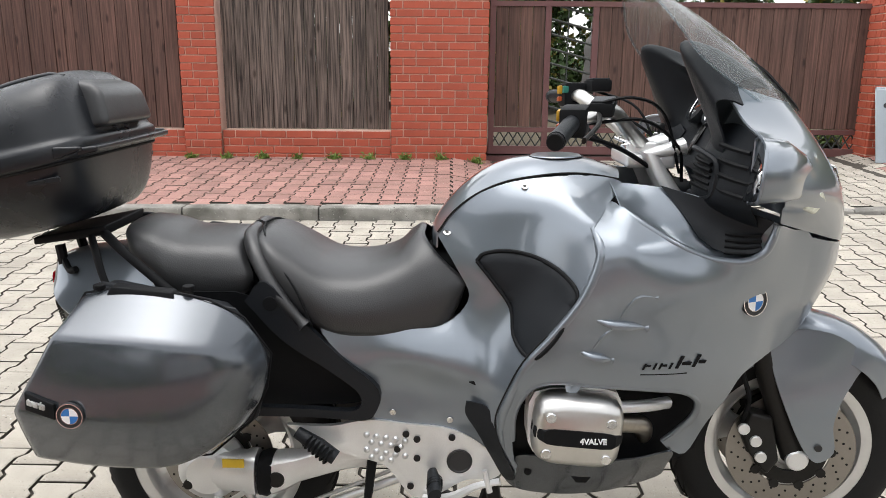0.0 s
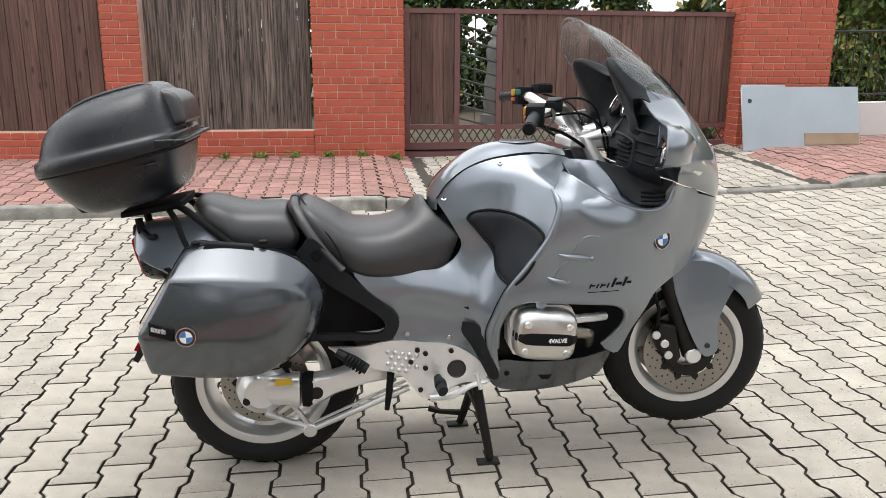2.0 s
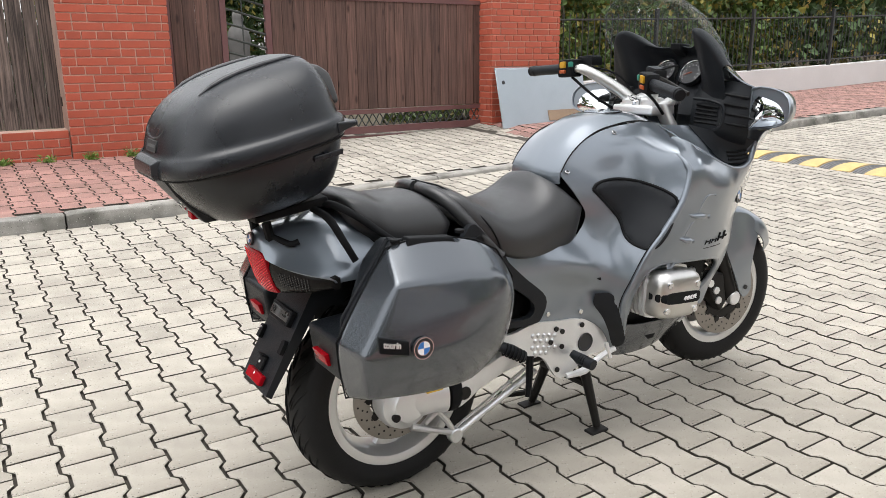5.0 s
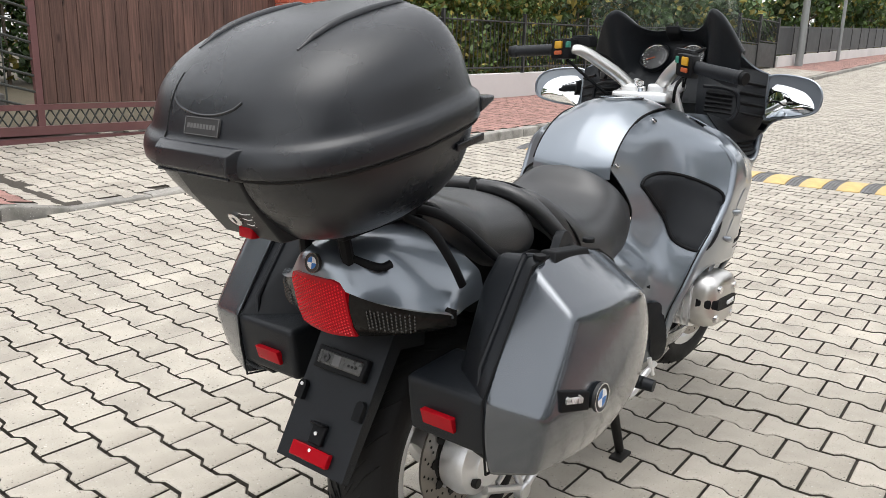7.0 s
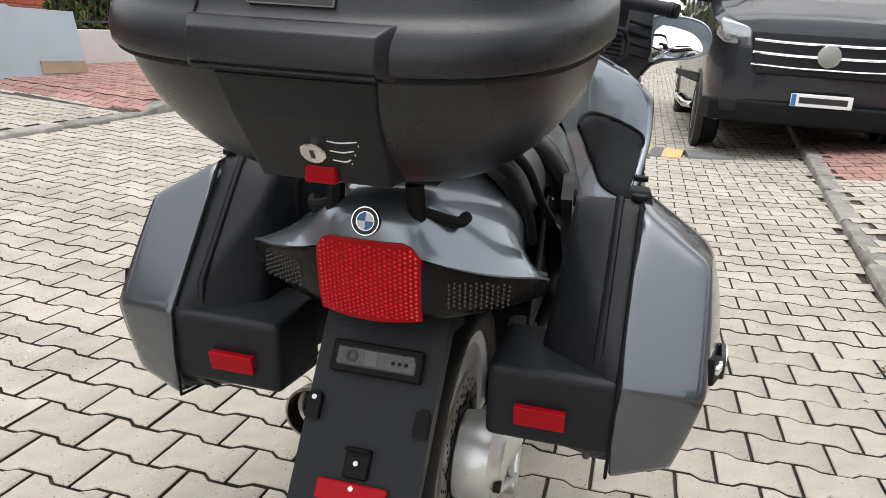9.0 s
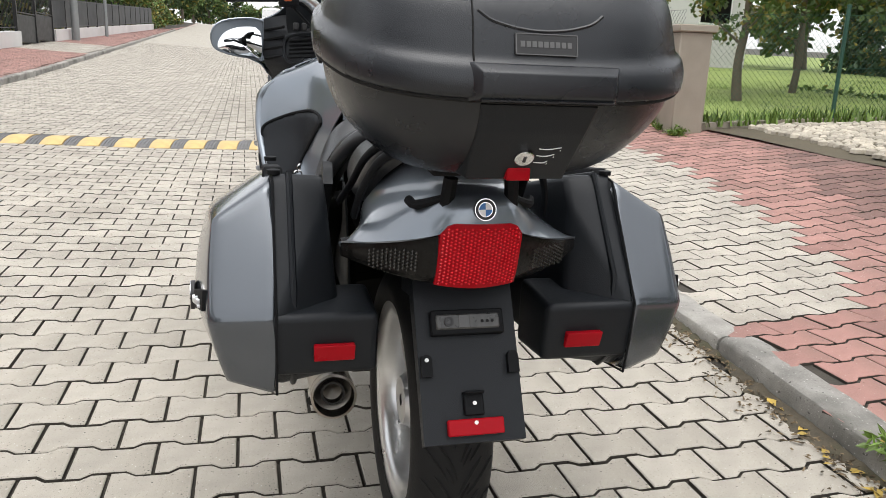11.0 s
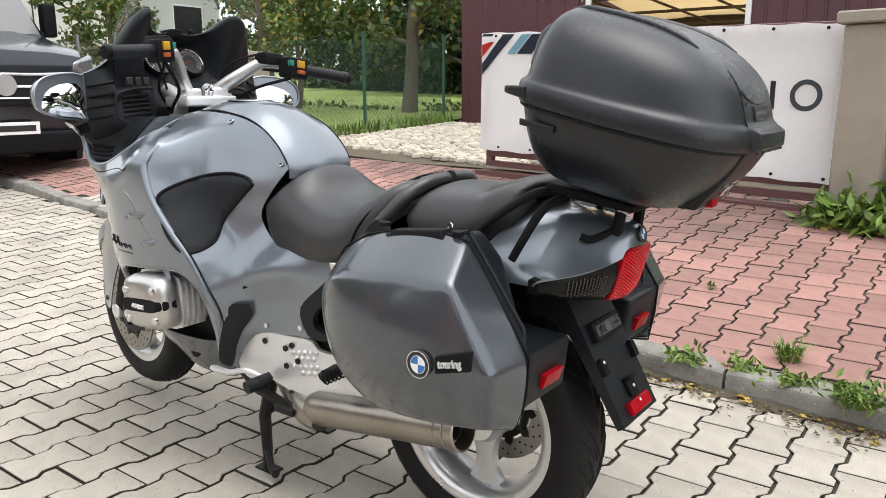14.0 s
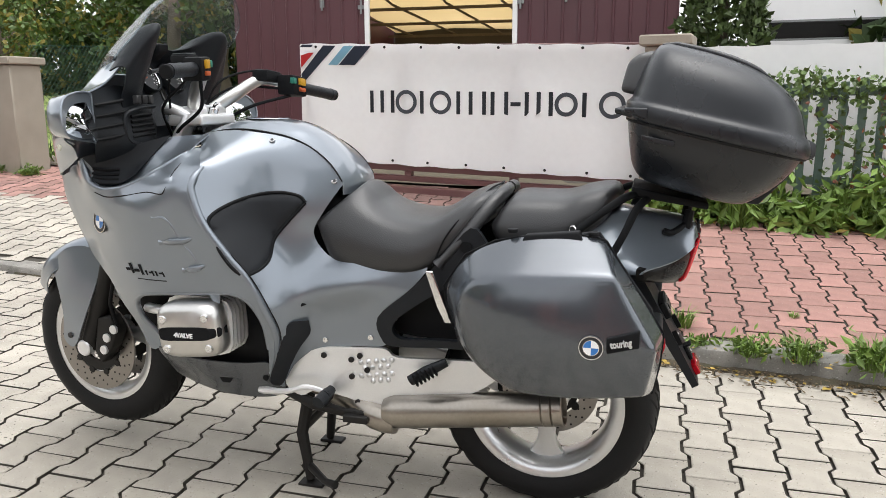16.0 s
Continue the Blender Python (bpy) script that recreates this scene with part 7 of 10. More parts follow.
    for k in range(4):
        bm = nb()
        z = 1.0 + 0.03 * k
        tube(bm, [(1.158, s * 0.238, z + 0.012), (1.172, s * 0.268, z + 0.006), (1.196, s * 0.298, z)], 0.0055, 6, per=3)
        part("louvre", bm, M_BLACK_MATT, cheek)
    bm = nb()
    tube(bm, [(1.138, s * 0.135, 1.085), (1.14, s * 0.2, 1.08), (1.155, s * 0.235, 1.06), (1.152, s * 0.232, 1.0), (1.14, s * 0.19, 0.985), (1.133, s * 0.14, 0.99)], 0.006, 6, per=4)
    part("grille_frame", bm, M_BLACK, cheek)
    for k in range(3 if s > 0 else 0):
        bm = nb()
        box(bm, 1.132, 1.15, 0.14 + 0.026 * k, 0.158 + 0.026 * k, 1.092, 1.116, bevel=0.003)
        part("rocker_switch", bm, M_IRON, cheek)

# instrument panel: one shell from ear to ear, with a hood over the dials
bm = nb()
rows = [[(1.33, 0, 1.212), (1.25, 0, 1.245), (1.2, 0, 1.255), (1.243, 0, 1.21), (1.198, 0, 1.11), (1.16, 0, 1.03)],
        [(1.325, 0.05, 1.208), (1.245, 0.052, 1.238), (1.196, 0.055, 1.246), (1.245, 0.055, 1.206), (1.2, 0.055, 1.11), (1.16, 0.055, 1.03)],
        [(1.3, 0.1, 1.212), (1.22, 0.103, 1.25), (1.158, 0.105, 1.26), (1.222, 0.105, 1.2), (1.192, 0.105, 1.108), (1.155, 0.105, 1.03)],
        [(1.262, 0.14, 1.232), (1.17, 0.143, 1.288), (1.092, 0.145, 1.3), (1.13, 0.14, 1.22), (1.172, 0.138, 1.11), (1.15, 0.135, 1.035)],
        [(1.222, 0.175, 1.232), (1.15, 0.176, 1.28), (1.085, 0.176, 1.288), (1.115, 0.172, 1.21), (1.163, 0.168, 1.105), (1.148, 0.16, 1.035)],
        [(1.195, 0.2, 1.215), (1.15, 0.204, 1.245), (1.105, 0.203, 1.25), (1.128, 0.2, 1.19), (1.162, 0.195, 1.1), (1.15, 0.185, 1.035)],
        [(1.2, 0.228, 1.18), (1.168, 0.236, 1.19), (1.142, 0.235, 1.185), (1.148, 0.232, 1.15), (1.168, 0.228, 1.095), (1.16, 0.21, 1.035)]]
skin(bm, [[Vector(p) for p in r] for r in rows], 5, 5, True, 0.004)
dash = bp("instrument_panel", bm, M_BLACK, "black instrument shell with two ears and two round dials", smooth=70)
for s in (-1, 1):
    bm = nb()
    disc(bm, axis((1.098, s * 0.16, 1.288), (-0.8, 0, 0.6)), 0.007, 0.006, 14)
    part("ear_screw", bm, M_BLACK_MATT, dash)
bm = nb()
hull(bm, [(x, y, z) for x, z in ((1.185, 1.262), (1.24, 1.258), (1.225, 1.215), (1.188, 1.24)) for y in (-0.022, 0.022)], 0.006)
part("hood_block", bm, M_BLACK_MATT, dash)
DN = Vector((-0.87, 0, 0.5)).normalized()
for y in (-0.058, 0.058):
    c = Vector((1.212, y, 1.165))
    bm = nb()
    lathe(bm, [(0.046, -0.01), (0.05, 0.004), (0.047, 0.012), (0.043, 0.006), (0.042, 0.0)], 36, axis(c, DN))
    bz = part("bezel", bm, M_BLACK, dash)
    bm = nb()
    disc(bm, axis(c, DN), 0.043, 0.0015, 36)
    dial = part("dial", bm, M_DIAL, bz, "black dial with white scale")
    bm = nb()
    for k in range(21):
        a = radians(-40 + 260 * k / 20)
        u = Vector((0, math.cos(a), 0)) + Vector((0.5, 0, 0.87)) * math.sin(a)
        tube(bm, [c + DN * 0.002 + u * 0.034, c + DN * 0.002 + u * 0.039], 0.0009 if k % 2 else 0.0014, 4)
    for k in range(10):
        a = radians(-40 + 260 * k / 9)
        u = Vector((0, math.cos(a), 0)) + Vector((0.5, 0, 0.87)) * math.sin(a)
        tube(bm, [c + DN * 0.002 + u * 0.025, c + DN * 0.002 + u * 0.029], 0.0017, 4)
    part("scale_marking", bm, M_WHITE, dial)
    bm = nb()
    tube(bm, [c + DN * 0.004, c + DN * 0.004 + (Vector((0, 0.8, 0)) + Vector((0.5, 0, 0.87)) * -0.3) * 0.034], [0.002, 0.001], 5)
    part("pointer", bm, M_ORANGE, dial)
    bm = nb()
    lathe(bm, [(0.0405, 0.006), (0.0425, 0.008), (0.0445, 0.006)], 36, axis(c, DN))
    part("dial_ring", bm, M_CHROME, bz)
bm = nb()
box(bm, -0.045, 0.045, -0.012, 0.012, 0, 0.006, Matrix.Translation((1.19, 0, 1.095)) @ axis((0, 0, 0), DN) @ pose(0, 0, 0, 0, 0, 90), bevel=0.003)
part("warning_lamp_strip", bm, M_SMOKE_LENS, dash)

# windscreen
bm = nb()
mid = [(1.405, 1.155), (1.345, 1.215), (1.27, 1.28), (1.19, 1.34), (1.11, 1.388), (1.03, 1.42)]
edge = [(1.31, 0.135, 1.15), (1.24, 0.185, 1.19), (1.165, 0.222, 1.232), (1.105, 0.232, 1.275), (1.06, 0.215, 1.335), (1.025, 0.13, 1.4)]
rows = []
for (mx, mz), (ex, ey, ez) in zip(mid, edge):
    rows.append([Vector((mx, 0, mz)), Vector((mx - (mx - ex) * 0.12, ey * 0.4, mz - (mz - ez) * 0.14)), Vector((mx - (mx - ex) * 0.45, ey * 0.75, mz - (mz - ez) * 0.5)), Vector((ex, ey, ez))])
skin(bm, rows, 5, 5, True, 0.003)
scr = bp("windscreen", bm, M_SCREEN, "clear curved windscreen", smooth=70)
scr.visible_shadow = False
bm = nb()
e2 = [Vector(p) for p in edge]
line = e2 + [Vector((1.012, 0.06, 1.418)), Vector((1.01, 0, 1.424)), Vector((1.012, -0.06, 1.418))] + [Vector((p.x, -p.y, p.z)) for p in e2[::-1]]
tube(bm, line, 0.003, 6, per=4)
part("screen_edge", bm, M_GLASS, scr)
bm = nb()
tube(bm, [(1.335, -0.09, 1.2), (1.29, -0.1, 1.238), (1.25, -0.1, 1.268)], [0.005, 0.007, 0.005], 6, per=4)
tube(bm, [(1.335, -0.09, 1.2), (1.385, -0.05, 1.162), (1.392, 0, 1.157), (1.385, 0.05, 1.162), (1.335, 0.09, 1.2)], 0.006, 6, per=4)
part("screen_mount", bm, M_BLACK_MATT, scr)

# headlight
bm = nb()
rows = [[(1.487, 0, 0.965), (1.473, 0.075, 0.968), (1.445, 0.135, 0.972)], [(1.47, 0, 1.0), (1.457, 0.075, 1.003), (1.43, 0.135, 1.005)], [(1.455, 0, 1.04), (1.442, 0.075, 1.04), (1.417, 0.13, 1.04)]]
skin(bm, [[Vector((x + 0.034, y, z)) for x, y, z in r] for r in rows], 4, 4, True, 0.004)
part("headlight_glass", bm, M_MIRROR, cowl, "wide headlight glass", smooth=70)

# ---- handlebars, turned a little to the right ----
BARS = {-1: ((1.057, -0.03, 1.075), (1.01, -0.075, 1.115), (0.958, -0.14, 1.16), (0.905, -0.175, 1.15), (0.866, -0.19, 1.14), (0.812, -0.345, 1.115)),
        1: ((1.064, 0.06, 1.072), (1.02, 0.11, 1.12), (0.95, 0.178, 1.175), (0.932, 0.215, 1.18), (0.925, 0.245, 1.18), (0.9, 0.4, 1.17))}
for s, (p0, p1, p2, p3, p4, p5) in BARS.items():
    bm = nb()
    tube(bm, [p0, p1, p2, p3, p4], [0.02, 0.021, 0.018, 0.014, 0.013], 14, per=5, flat=0.8)
    hb = bp("handlebar", bm, M_POLISH, "polished cast handlebar half")
    bm = nb()
    hull(bm, [(p0[0] + dx, p0[1] + dy, p0[2] + dz) for dx in (-0.03, 0.03) for dy in (-0.028, 0.028) for dz in (-0.035, 0.012)], 0.01, 3)
    part("clamp", bm, M_CAST, hb, "cast clamp")
    a, b = Vector(p4), Vector(p5)
    d = (b - a).normalized()
    bm = nb()
    prof = [(0.0001, 0.0), (0.018, 0.0)]
    L = (b - a).length
    for k in range(14):
        u = 0.012 + (L - 0.03) * k / 13
        prof += [(0.0165, u), (0.0178, u + (L - 0.03) / 26)]
    prof += [(0.019, L - 0.012), (0.0185, L), (0.0001, L)]
    lathe(bm, prof, 16, axis(a, d))
    gp = part("grip", bm, M_BLACK, hb, "ribbed rubber grip")
    bm = nb()
    disc(bm, axis(b, d), 0.017, 0.012, 16)
    part("bar_end", bm, M_BLACK_MATT, gp)
    bm = nb()
    c = a - d * 0.012
    hull(bm, [c + Vector((dx, 0, dz)) + d * dl for dx in (-0.026, 0.03) for dz in (-0.03, 0.03) for dl in (-0.028, 0.03)], 0.008, 2)
    sw = part("switch_block", bm, M_BLACK_MATT, hb, "black switch block")
    for nm, m_, z in (("yellow_button", M_YELLOW, 0.012), ("orange_button", M_ORANGE, -0.011)):
        bm = nb()
        q = c + Vector((-0.028, 0, z)) + d * 0.004
        tall = 0.011 if nm == "yellow_button" else 0.006
        hull(bm, [q + Vector((dx, 0, dz)) + d * dl for dx in (-0.006, 0.004) for dz in (-tall, tall) for dl in (-0.011, 0.011)], 0.003, 2)
        part(nm, bm, m_, sw)
    bm = nb()
    q = c + Vector((-0.022, 0, 0.012)) - d * 0.024
    hull(bm, [q + Vector((dx, 0, dz)) + d * dl for dx in (-0.008, 0.006) for dz in (-0.009, 0.009) for dl in (-0.006, 0.006)], 0.003, 2)
    part("green_button", bm, M_GREEN, sw)
    bm = nb()
    q = c + Vector((0.05, 0, 0.01))
    tube(bm, [c + Vector((0.025, 0, 0.0)), q, q + d * 0.06 + Vector((0.01, 0, -0.006)), q + d * 0.165 + Vector((0.0, 0, -0.012))], [0.01, 0.009, 0.007, 0.006], 8, per=4, flat=0.7)
    part("lever", bm, M_BLACK if s > 0 else M_DARK_METAL, hb, "brake lever" if s < 0 else "clutch lever")
    bm = nb()
    q = c + Vector((0.055, 0, 0.022)) - d * 0.03
    hull(bm, [q + Vector((dx, 0, dz)) + d * dl for dx in (-0.026, 0.026) for dz in (-0.016, 0.014) for dl in (-0.036, 0.03)], 0.006, 2)
    res = part("fluid_reservoir", bm, M_BLACK_MATT, hb, "square black fluid reservoir")
    bm = nb()
    hull(bm, [q + Vector((dx, 0, dz)) + d * dl for dx in (-0.022, 0.022) for dz in (0.013, 0.018) for dl in (-0.03, 0.025)], 0.003)
    part("reservoir_lid", bm, M_BLACK, res)
    bm = nb()
    tube(bm, [c - d * 0.02 + Vector((0.03, 0, -0.01)), (1.03, s * 0.14 + 0.02, 1.14), (1.12, s * 0.1 + 0.02, 1.08), (1.14, s * 0.06, 1.0)], 0.004, 6, per=6)
    tube(bm, [c - d * 0.02 + Vector((0.02, 0, 0.025)), (0.99, s * 0.2 + 0.02, 1.19), (1.08, s * 0.12 + 0.02, 1.15), (1.13, s * 0.07, 1.02)], 0.0035, 6, per=6)
    tube(bm, [c - d * 0.01 + Vector((0.0, 0, -0.03)), (0.98, s * 0.13 + 0.02, 1.08), (1.08, s * 0.09 + 0.02, 1.02), (1.13, s * 0.06, 0.97)], 0.005, 6, per=6)
    bp("control_cable", bm, M_BLACK_MATT, "black control cables")
    bm = nb()
    tube(bm, [(1.14, s * 0.07 + 0.01, 1.08), (1.06, s * 0.075 + 0.01, 1.06), (1.11, s * 0.08, 0.97)], [0.02, 0.024, 0.026], 14)
    bp("fork_top", bm, M_CAST, "alloy fork tube top")
bm = nb()
hull(bm, [(1.03 + dx, 0.015 + dy, 1.05 + dz) for dx in (-0.02, 0.09) for dy in (-0.09, 0.09) for dz in (-0.02, 0.012)], 0.01, 3)
bp("top_yoke", bm, M_CAST, "cast top yoke")
bm = nb()
lathe(bm, [(0.012, -0.002), (0.0145, 0), (0.012, 0.002), (0.0095, 0), (0.012, -0.002)], 18, axis((1.02, 0.02, 1.085), (0.5, 0.5, 0.5)))
disc(bm, axis((1.03, 0.015, 1.06), (-0.3, 0, 1)), 0.014, 0.02, 14)
tube(bm, [(1.025, 0.018, 1.08), (1.0, 0.025, 1.09)], 0.004, 6)
bp("ignition_key", bm, M_CHROME, "ignition key with a ring")

# steering lock to the right: everything that turns with the fork
STEER = Matrix.Translation((1.38, 0, 0)) @ pose(0, 0, 0, 0, 0, -6) @ Matrix.Translation((-1.38, 0, 0))
for o in list(bike.children):
    if o.name.split(".")[0] in ("front_wheel", "fork_leg", "brake_caliper", "brake_hose", "axle_end", "front_mudguard"):
        o.matrix_basis = STEER


# ---- greenery ----
M_LEAF = mat("green_leaves", (0.085, 0.14, 0.03), 0.55, vary=0.2, scale=1.2, fine=30, island=0.45)
M_LEAF_DARK = mat("dark_green_leaves", (0.042, 0.078, 0.02), 0.6, vary=0.2, scale=1.2, fine=30, island=0.45)
M_LEAF_YELLOW = mat("yellowing_leaves", (0.2, 0.17, 0.03), 0.6, vary=0.2, scale=1.2, fine=30, island=0.4)
M_LEAF_BRIGHT = mat("fresh_green_weeds", (0.13, 0.21, 0.035), 0.55, vary=0.2, scale=3, fine=60, island=0.4)
M_LEAF_DEAD = mat("dead_yellow_leaves", (0.36, 0.25, 0.05), 0.7, vary=0.25, scale=9, fine=90, island=0.4)
M_THUJA = mat("thuja_scale_leaves", (0.055, 0.085, 0.022), 0.7, vary=0.25, scale=2, fine=60, island=0.5)
M_BARK = mat("grey_brown_bark", (0.13, 0.105, 0.08), 0.9, vary=0.3, scale=6, fine=60, bump=1.0)


def leaf_cloud(name, spots, size, material, parent=None, seed=1, long=1.5, droop=0.3, kind="", tilt=1.2):
    """Many small folded leaves at given places."""
    rng = random.Random(seed)
    co, fa = [], []
    for p in spots:
        a, b = rng.uniform(0, 6.283), rng.uniform(-tilt, tilt)
        s = size * rng.uniform(0.6, 1.3)
        d = Vector((math.cos(a) * math.cos(b), math.sin(a) * math.cos(b), math.sin(b) - droop))
        d.normalize()
        w = d.orthogonal().normalized()
        if tilt < 0.5:
            w = Vector((-d.y, d.x, rng.uniform(-0.25, 0.25))).normalized()
        else:
            w.rotate(Matrix.Rotation(rng.uniform(0, 6.283), 3, d))
        n = d.cross(w)
        p = Vector(p)
        k = len(co)
        co += [p, p + d * s * long * 0.5 + w * s * 0.5 + n * s * 0.12, p + d * s * long, p + d * s * long * 0.5 - w * s * 0.5 + n * s * 0.12]
        fa += [(k, k + 1, k + 2), (k, k + 2, k + 3)]
    me = bpy.data.meshes.new(name)
    me.from_pydata([tuple(c) for c in co], [], fa)
    me.update()
    me.materials.append(material)
    ob = new(name, me)
    if parent:
        ob.parent = parent
    if kind:
        ob["kind"] = kind
    return ob


def clump(rng, c, r, n):
    """Places through an uneven ball, denser at its skin."""
    out = []
    for _ in range(n):
        d = Vector((rng.gauss(0, 1), rng.gauss(0, 1), rng.gauss(0, 1))).normalized()
        q = rng.random() ** 0.45 * (0.8 + 0.4 * noise.noise(d * 2 + Vector(c)))
        out.append((c[0] + d.x * r[0] * q, c[1] + d.y * r[1] * q, c[2] + d.z * r[2] * q))
    return out


def tree(x, y, z, h, r, spread, seed, label, leaf=0.11, n=3200, yellow=0.2, crown0=0.4, dark=False):
    rng = random.Random(seed)
    top = thing("tree", label, "tree", pose(x, y, z), group="garden trees")
    bm = bmesh.new()
    tips = []
    lean = Vector((rng.uniform(-0.1, 0.1), rng.uniform(-0.1, 0.1), 1))
    stem = [lean * (h * 0.75 * k / 5) + Vector((rng.uniform(-1, 1), rng.uniform(-1, 1), 0)) * 0.02 * h * (k > 0) for k in range(6)]
    stem[0] = Vector((0, 0, -0.2))
    tube(bm, stem, [r * 1.35, r, r * 0.9, r * 0.7, r * 0.5, r * 0.2], 9, per=3)
    part("trunk", bm, M_BARK, top)
    for k in range(9):
        bm = bmesh.new()
        u = crown0 * 0.8 + (0.98 - crown0 * 0.8) * k / 8
        b = stem[min(5, int(u * 5))].lerp(stem[min(5, int(u * 5) + 1)], u * 5 % 1)
        a = k * 2.4 + rng.uniform(-0.4, 0.4)
        e = b + Vector((math.cos(a), math.sin(a), rng.uniform(0.3, 0.8))) * spread * rng.uniform(0.6, 0.9)
        m = b.lerp(e, 0.5) + Vector((0, 0, -0.05 * spread))
        tube(bm, [b, m, e], [r * 0.4, r * 0.25, r * 0.08], 6, per=3)
        part("limb", bm, M_BARK, top)
        tips += [m, e, b.lerp(e, 0.75) + Vector((0, 0, 0.2))]
    spots = []
    for t in tips + [stem[5]]:
        q = spread * rng.uniform(0.22, 0.42)
        spots += clump(rng, t, (q, q, q * 0.75), n // 28)
    cut = int(len(spots) * (1 - yellow))
    rng.shuffle(spots)
    leaf_cloud("crown", spots[:cut], leaf, M_LEAF_DARK if dark else M_LEAF, top, seed)
    if yellow:
        leaf_cloud("yellow_leaves", spots[cut:], leaf, M_LEAF_YELLOW, top, seed + 1)
    return top


def hedge(name, x0, x1, y0, y1, z0, z1, n, leaf, label, seed, yellow=0.2, dark=True, category="hedge", kind="stuff"):
    """A long uneven bank of shrubs."""
    rng = random.Random(seed)
    spots = []
    m = max(3, int((x1 - x0) / 0.55))
    for i in range(m):
        x = x0 + (x1 - x0) * (i + 0.5) / m
        for k in range(2):
            zc = z0 + (z1 - z0) * (0.3 + 0.4 * k) + rng.uniform(-0.15, 0.15)
            spots += clump(rng, (x + rng.uniform(-0.2, 0.2), rng.uniform(y0, y1) * 0.5 + 0.25 * (y0 + y1), zc), (0.55, (y1 - y0) * 0.6, (z1 - z0) * rng.uniform(0.28, 0.42)), n // (2 * m))
    rng.shuffle(spots)
    cut = int(len(spots) * (1 - yellow))
    top = thing(name, label, category, kind=kind)
    leaf_cloud("foliage", spots[:cut], leaf, M_LEAF_DARK if dark else M_LEAF, top, seed, kind="stuff")
    if yellow:
        leaf_cloud("yellow_leaves", spots[cut:], leaf, M_LEAF_YELLOW, top, seed + 1, kind="stuff")
    for i in range(max(2, m // 2)):
        bm = bmesh.new()
        x = x0 + (x1 - x0) * (i + rng.random()) / max(2, m // 2)
        y = (y0 + y1) / 2 + rng.uniform(-0.1, 0.1)
        tube(bm, [(x, y, z0 - 0.2), (x + rng.uniform(-0.1, 0.1), y, (z0 + z1) / 2), (x + rng.uniform(-0.3, 0.3), y + rng.uniform(-0.2, 0.2), z1 - 0.1)], [0.03, 0.022, 0.008], 6)
        part("stem", bm, M_BARK, top)
    return top


def flat_land(x, y):
    return land(max(-30, min(120, x)), max(-12, min(12, y)))


def sheet(name, x0, x1, y0, y1, dz, material, label, category, step=1.0):
    bm = bmesh.new()
    nx, ny = max(2, int((x1 - x0) / step)), max(2, int((y1 - y0) / step))
    g = [[bm.verts.new((x0 + (x1 - x0) * i / nx, y0 + (y1 - y0) * j / ny, 0)) for j in range(ny + 1)] for i in range(nx + 1)]
    for r in g:
        for v in r:
            v.co.z = flat_land(v.co.x, v.co.y) + dz + 0.03 * noise.noise(v.co * 0.7)
    for i in range(nx):
        for j in range(ny):
            bm.faces.new((g[i][j], g[i + 1][j], g[i + 1][j + 1], g[i][j + 1]))
    return tagged(link(name, bm, material, smooth=60), label, category, kind="structure")


sheet("lawn_south", 5.75, 44, -40, -4.75, 0.1, M_GRASS_GROUND, "mown green lawn behind the chain-link fence", "lawn")
sheet("lawn_west", -40, -0.6, -40, -4.1, 0.1, M_EARTH, "bare earth yard behind the slatted fence", "yard")
sheet("yard_south", -0.6, 5.75, -20, -4.2, 0.06, M_EARTH, "gravelly driveway earth before the garage", "yard")
sheet("garden_north", -40, 60, 6.62, 40, 0.1, M_EARTH, "bare garden ground behind the north fence", "yard")
for nm, f0, f1, ma, lb in (("road_far", kerb_s, kerb_n, M_PAVER_FAR, "far stretch of the cream block street"), ("pavement_far", lambda x: kerb_n(x) + 0.1, lambda x: 6.3, M_RED_FAR, "far stretch of red block pavement")):
    strip(nm, f0, f1, 33.9, 120, lambda x: 0.002, ma, lb, "road" if nm == "road_far" else "pavement", 2.0)


def grass_stuff(name, x0, x1, y0, y1, n, high, seed, label, dz=0.1):
    rng = random.Random(seed)
    co, fa = [], []
    for _ in range(n):
        x, y = rng.uniform(x0, x1), rng.uniform(y0, y1)
        z = flat_land(x, y) + dz - 0.02
        a, h = rng.uniform(0, 6.283), high * rng.uniform(0.5, 1.3)
        d, w = Vector((math.cos(a), math.sin(a), 0)), Vector((-math.sin(a), math.cos(a), 0)) * high * 0.12
        p = Vector((x, y, z))
        k = len(co)
        co += [p - w, p + w, p + d * h * 0.4 + Vector((0, 0, h))]
        fa.append((k, k + 1, k + 2))
    me = bpy.data.meshes.new(name)
    me.from_pydata([tuple(c) for c in co], [], fa)
    me.update()
    me.materials.append(M_LEAF_BRIGHT)
    return tagged(new(name, me), label, "grass", kind="stuff")


grass_stuff("grass", 5.75, 12.5, -14.5, -4.8, 26000, 0.045, 4, "short green lawn grass behind a fence")
grass_stuff("grass", 5.5, 5.85, -7.6, -4.2, 900, 0.14, 5, "long grass along the chain-link fence base")

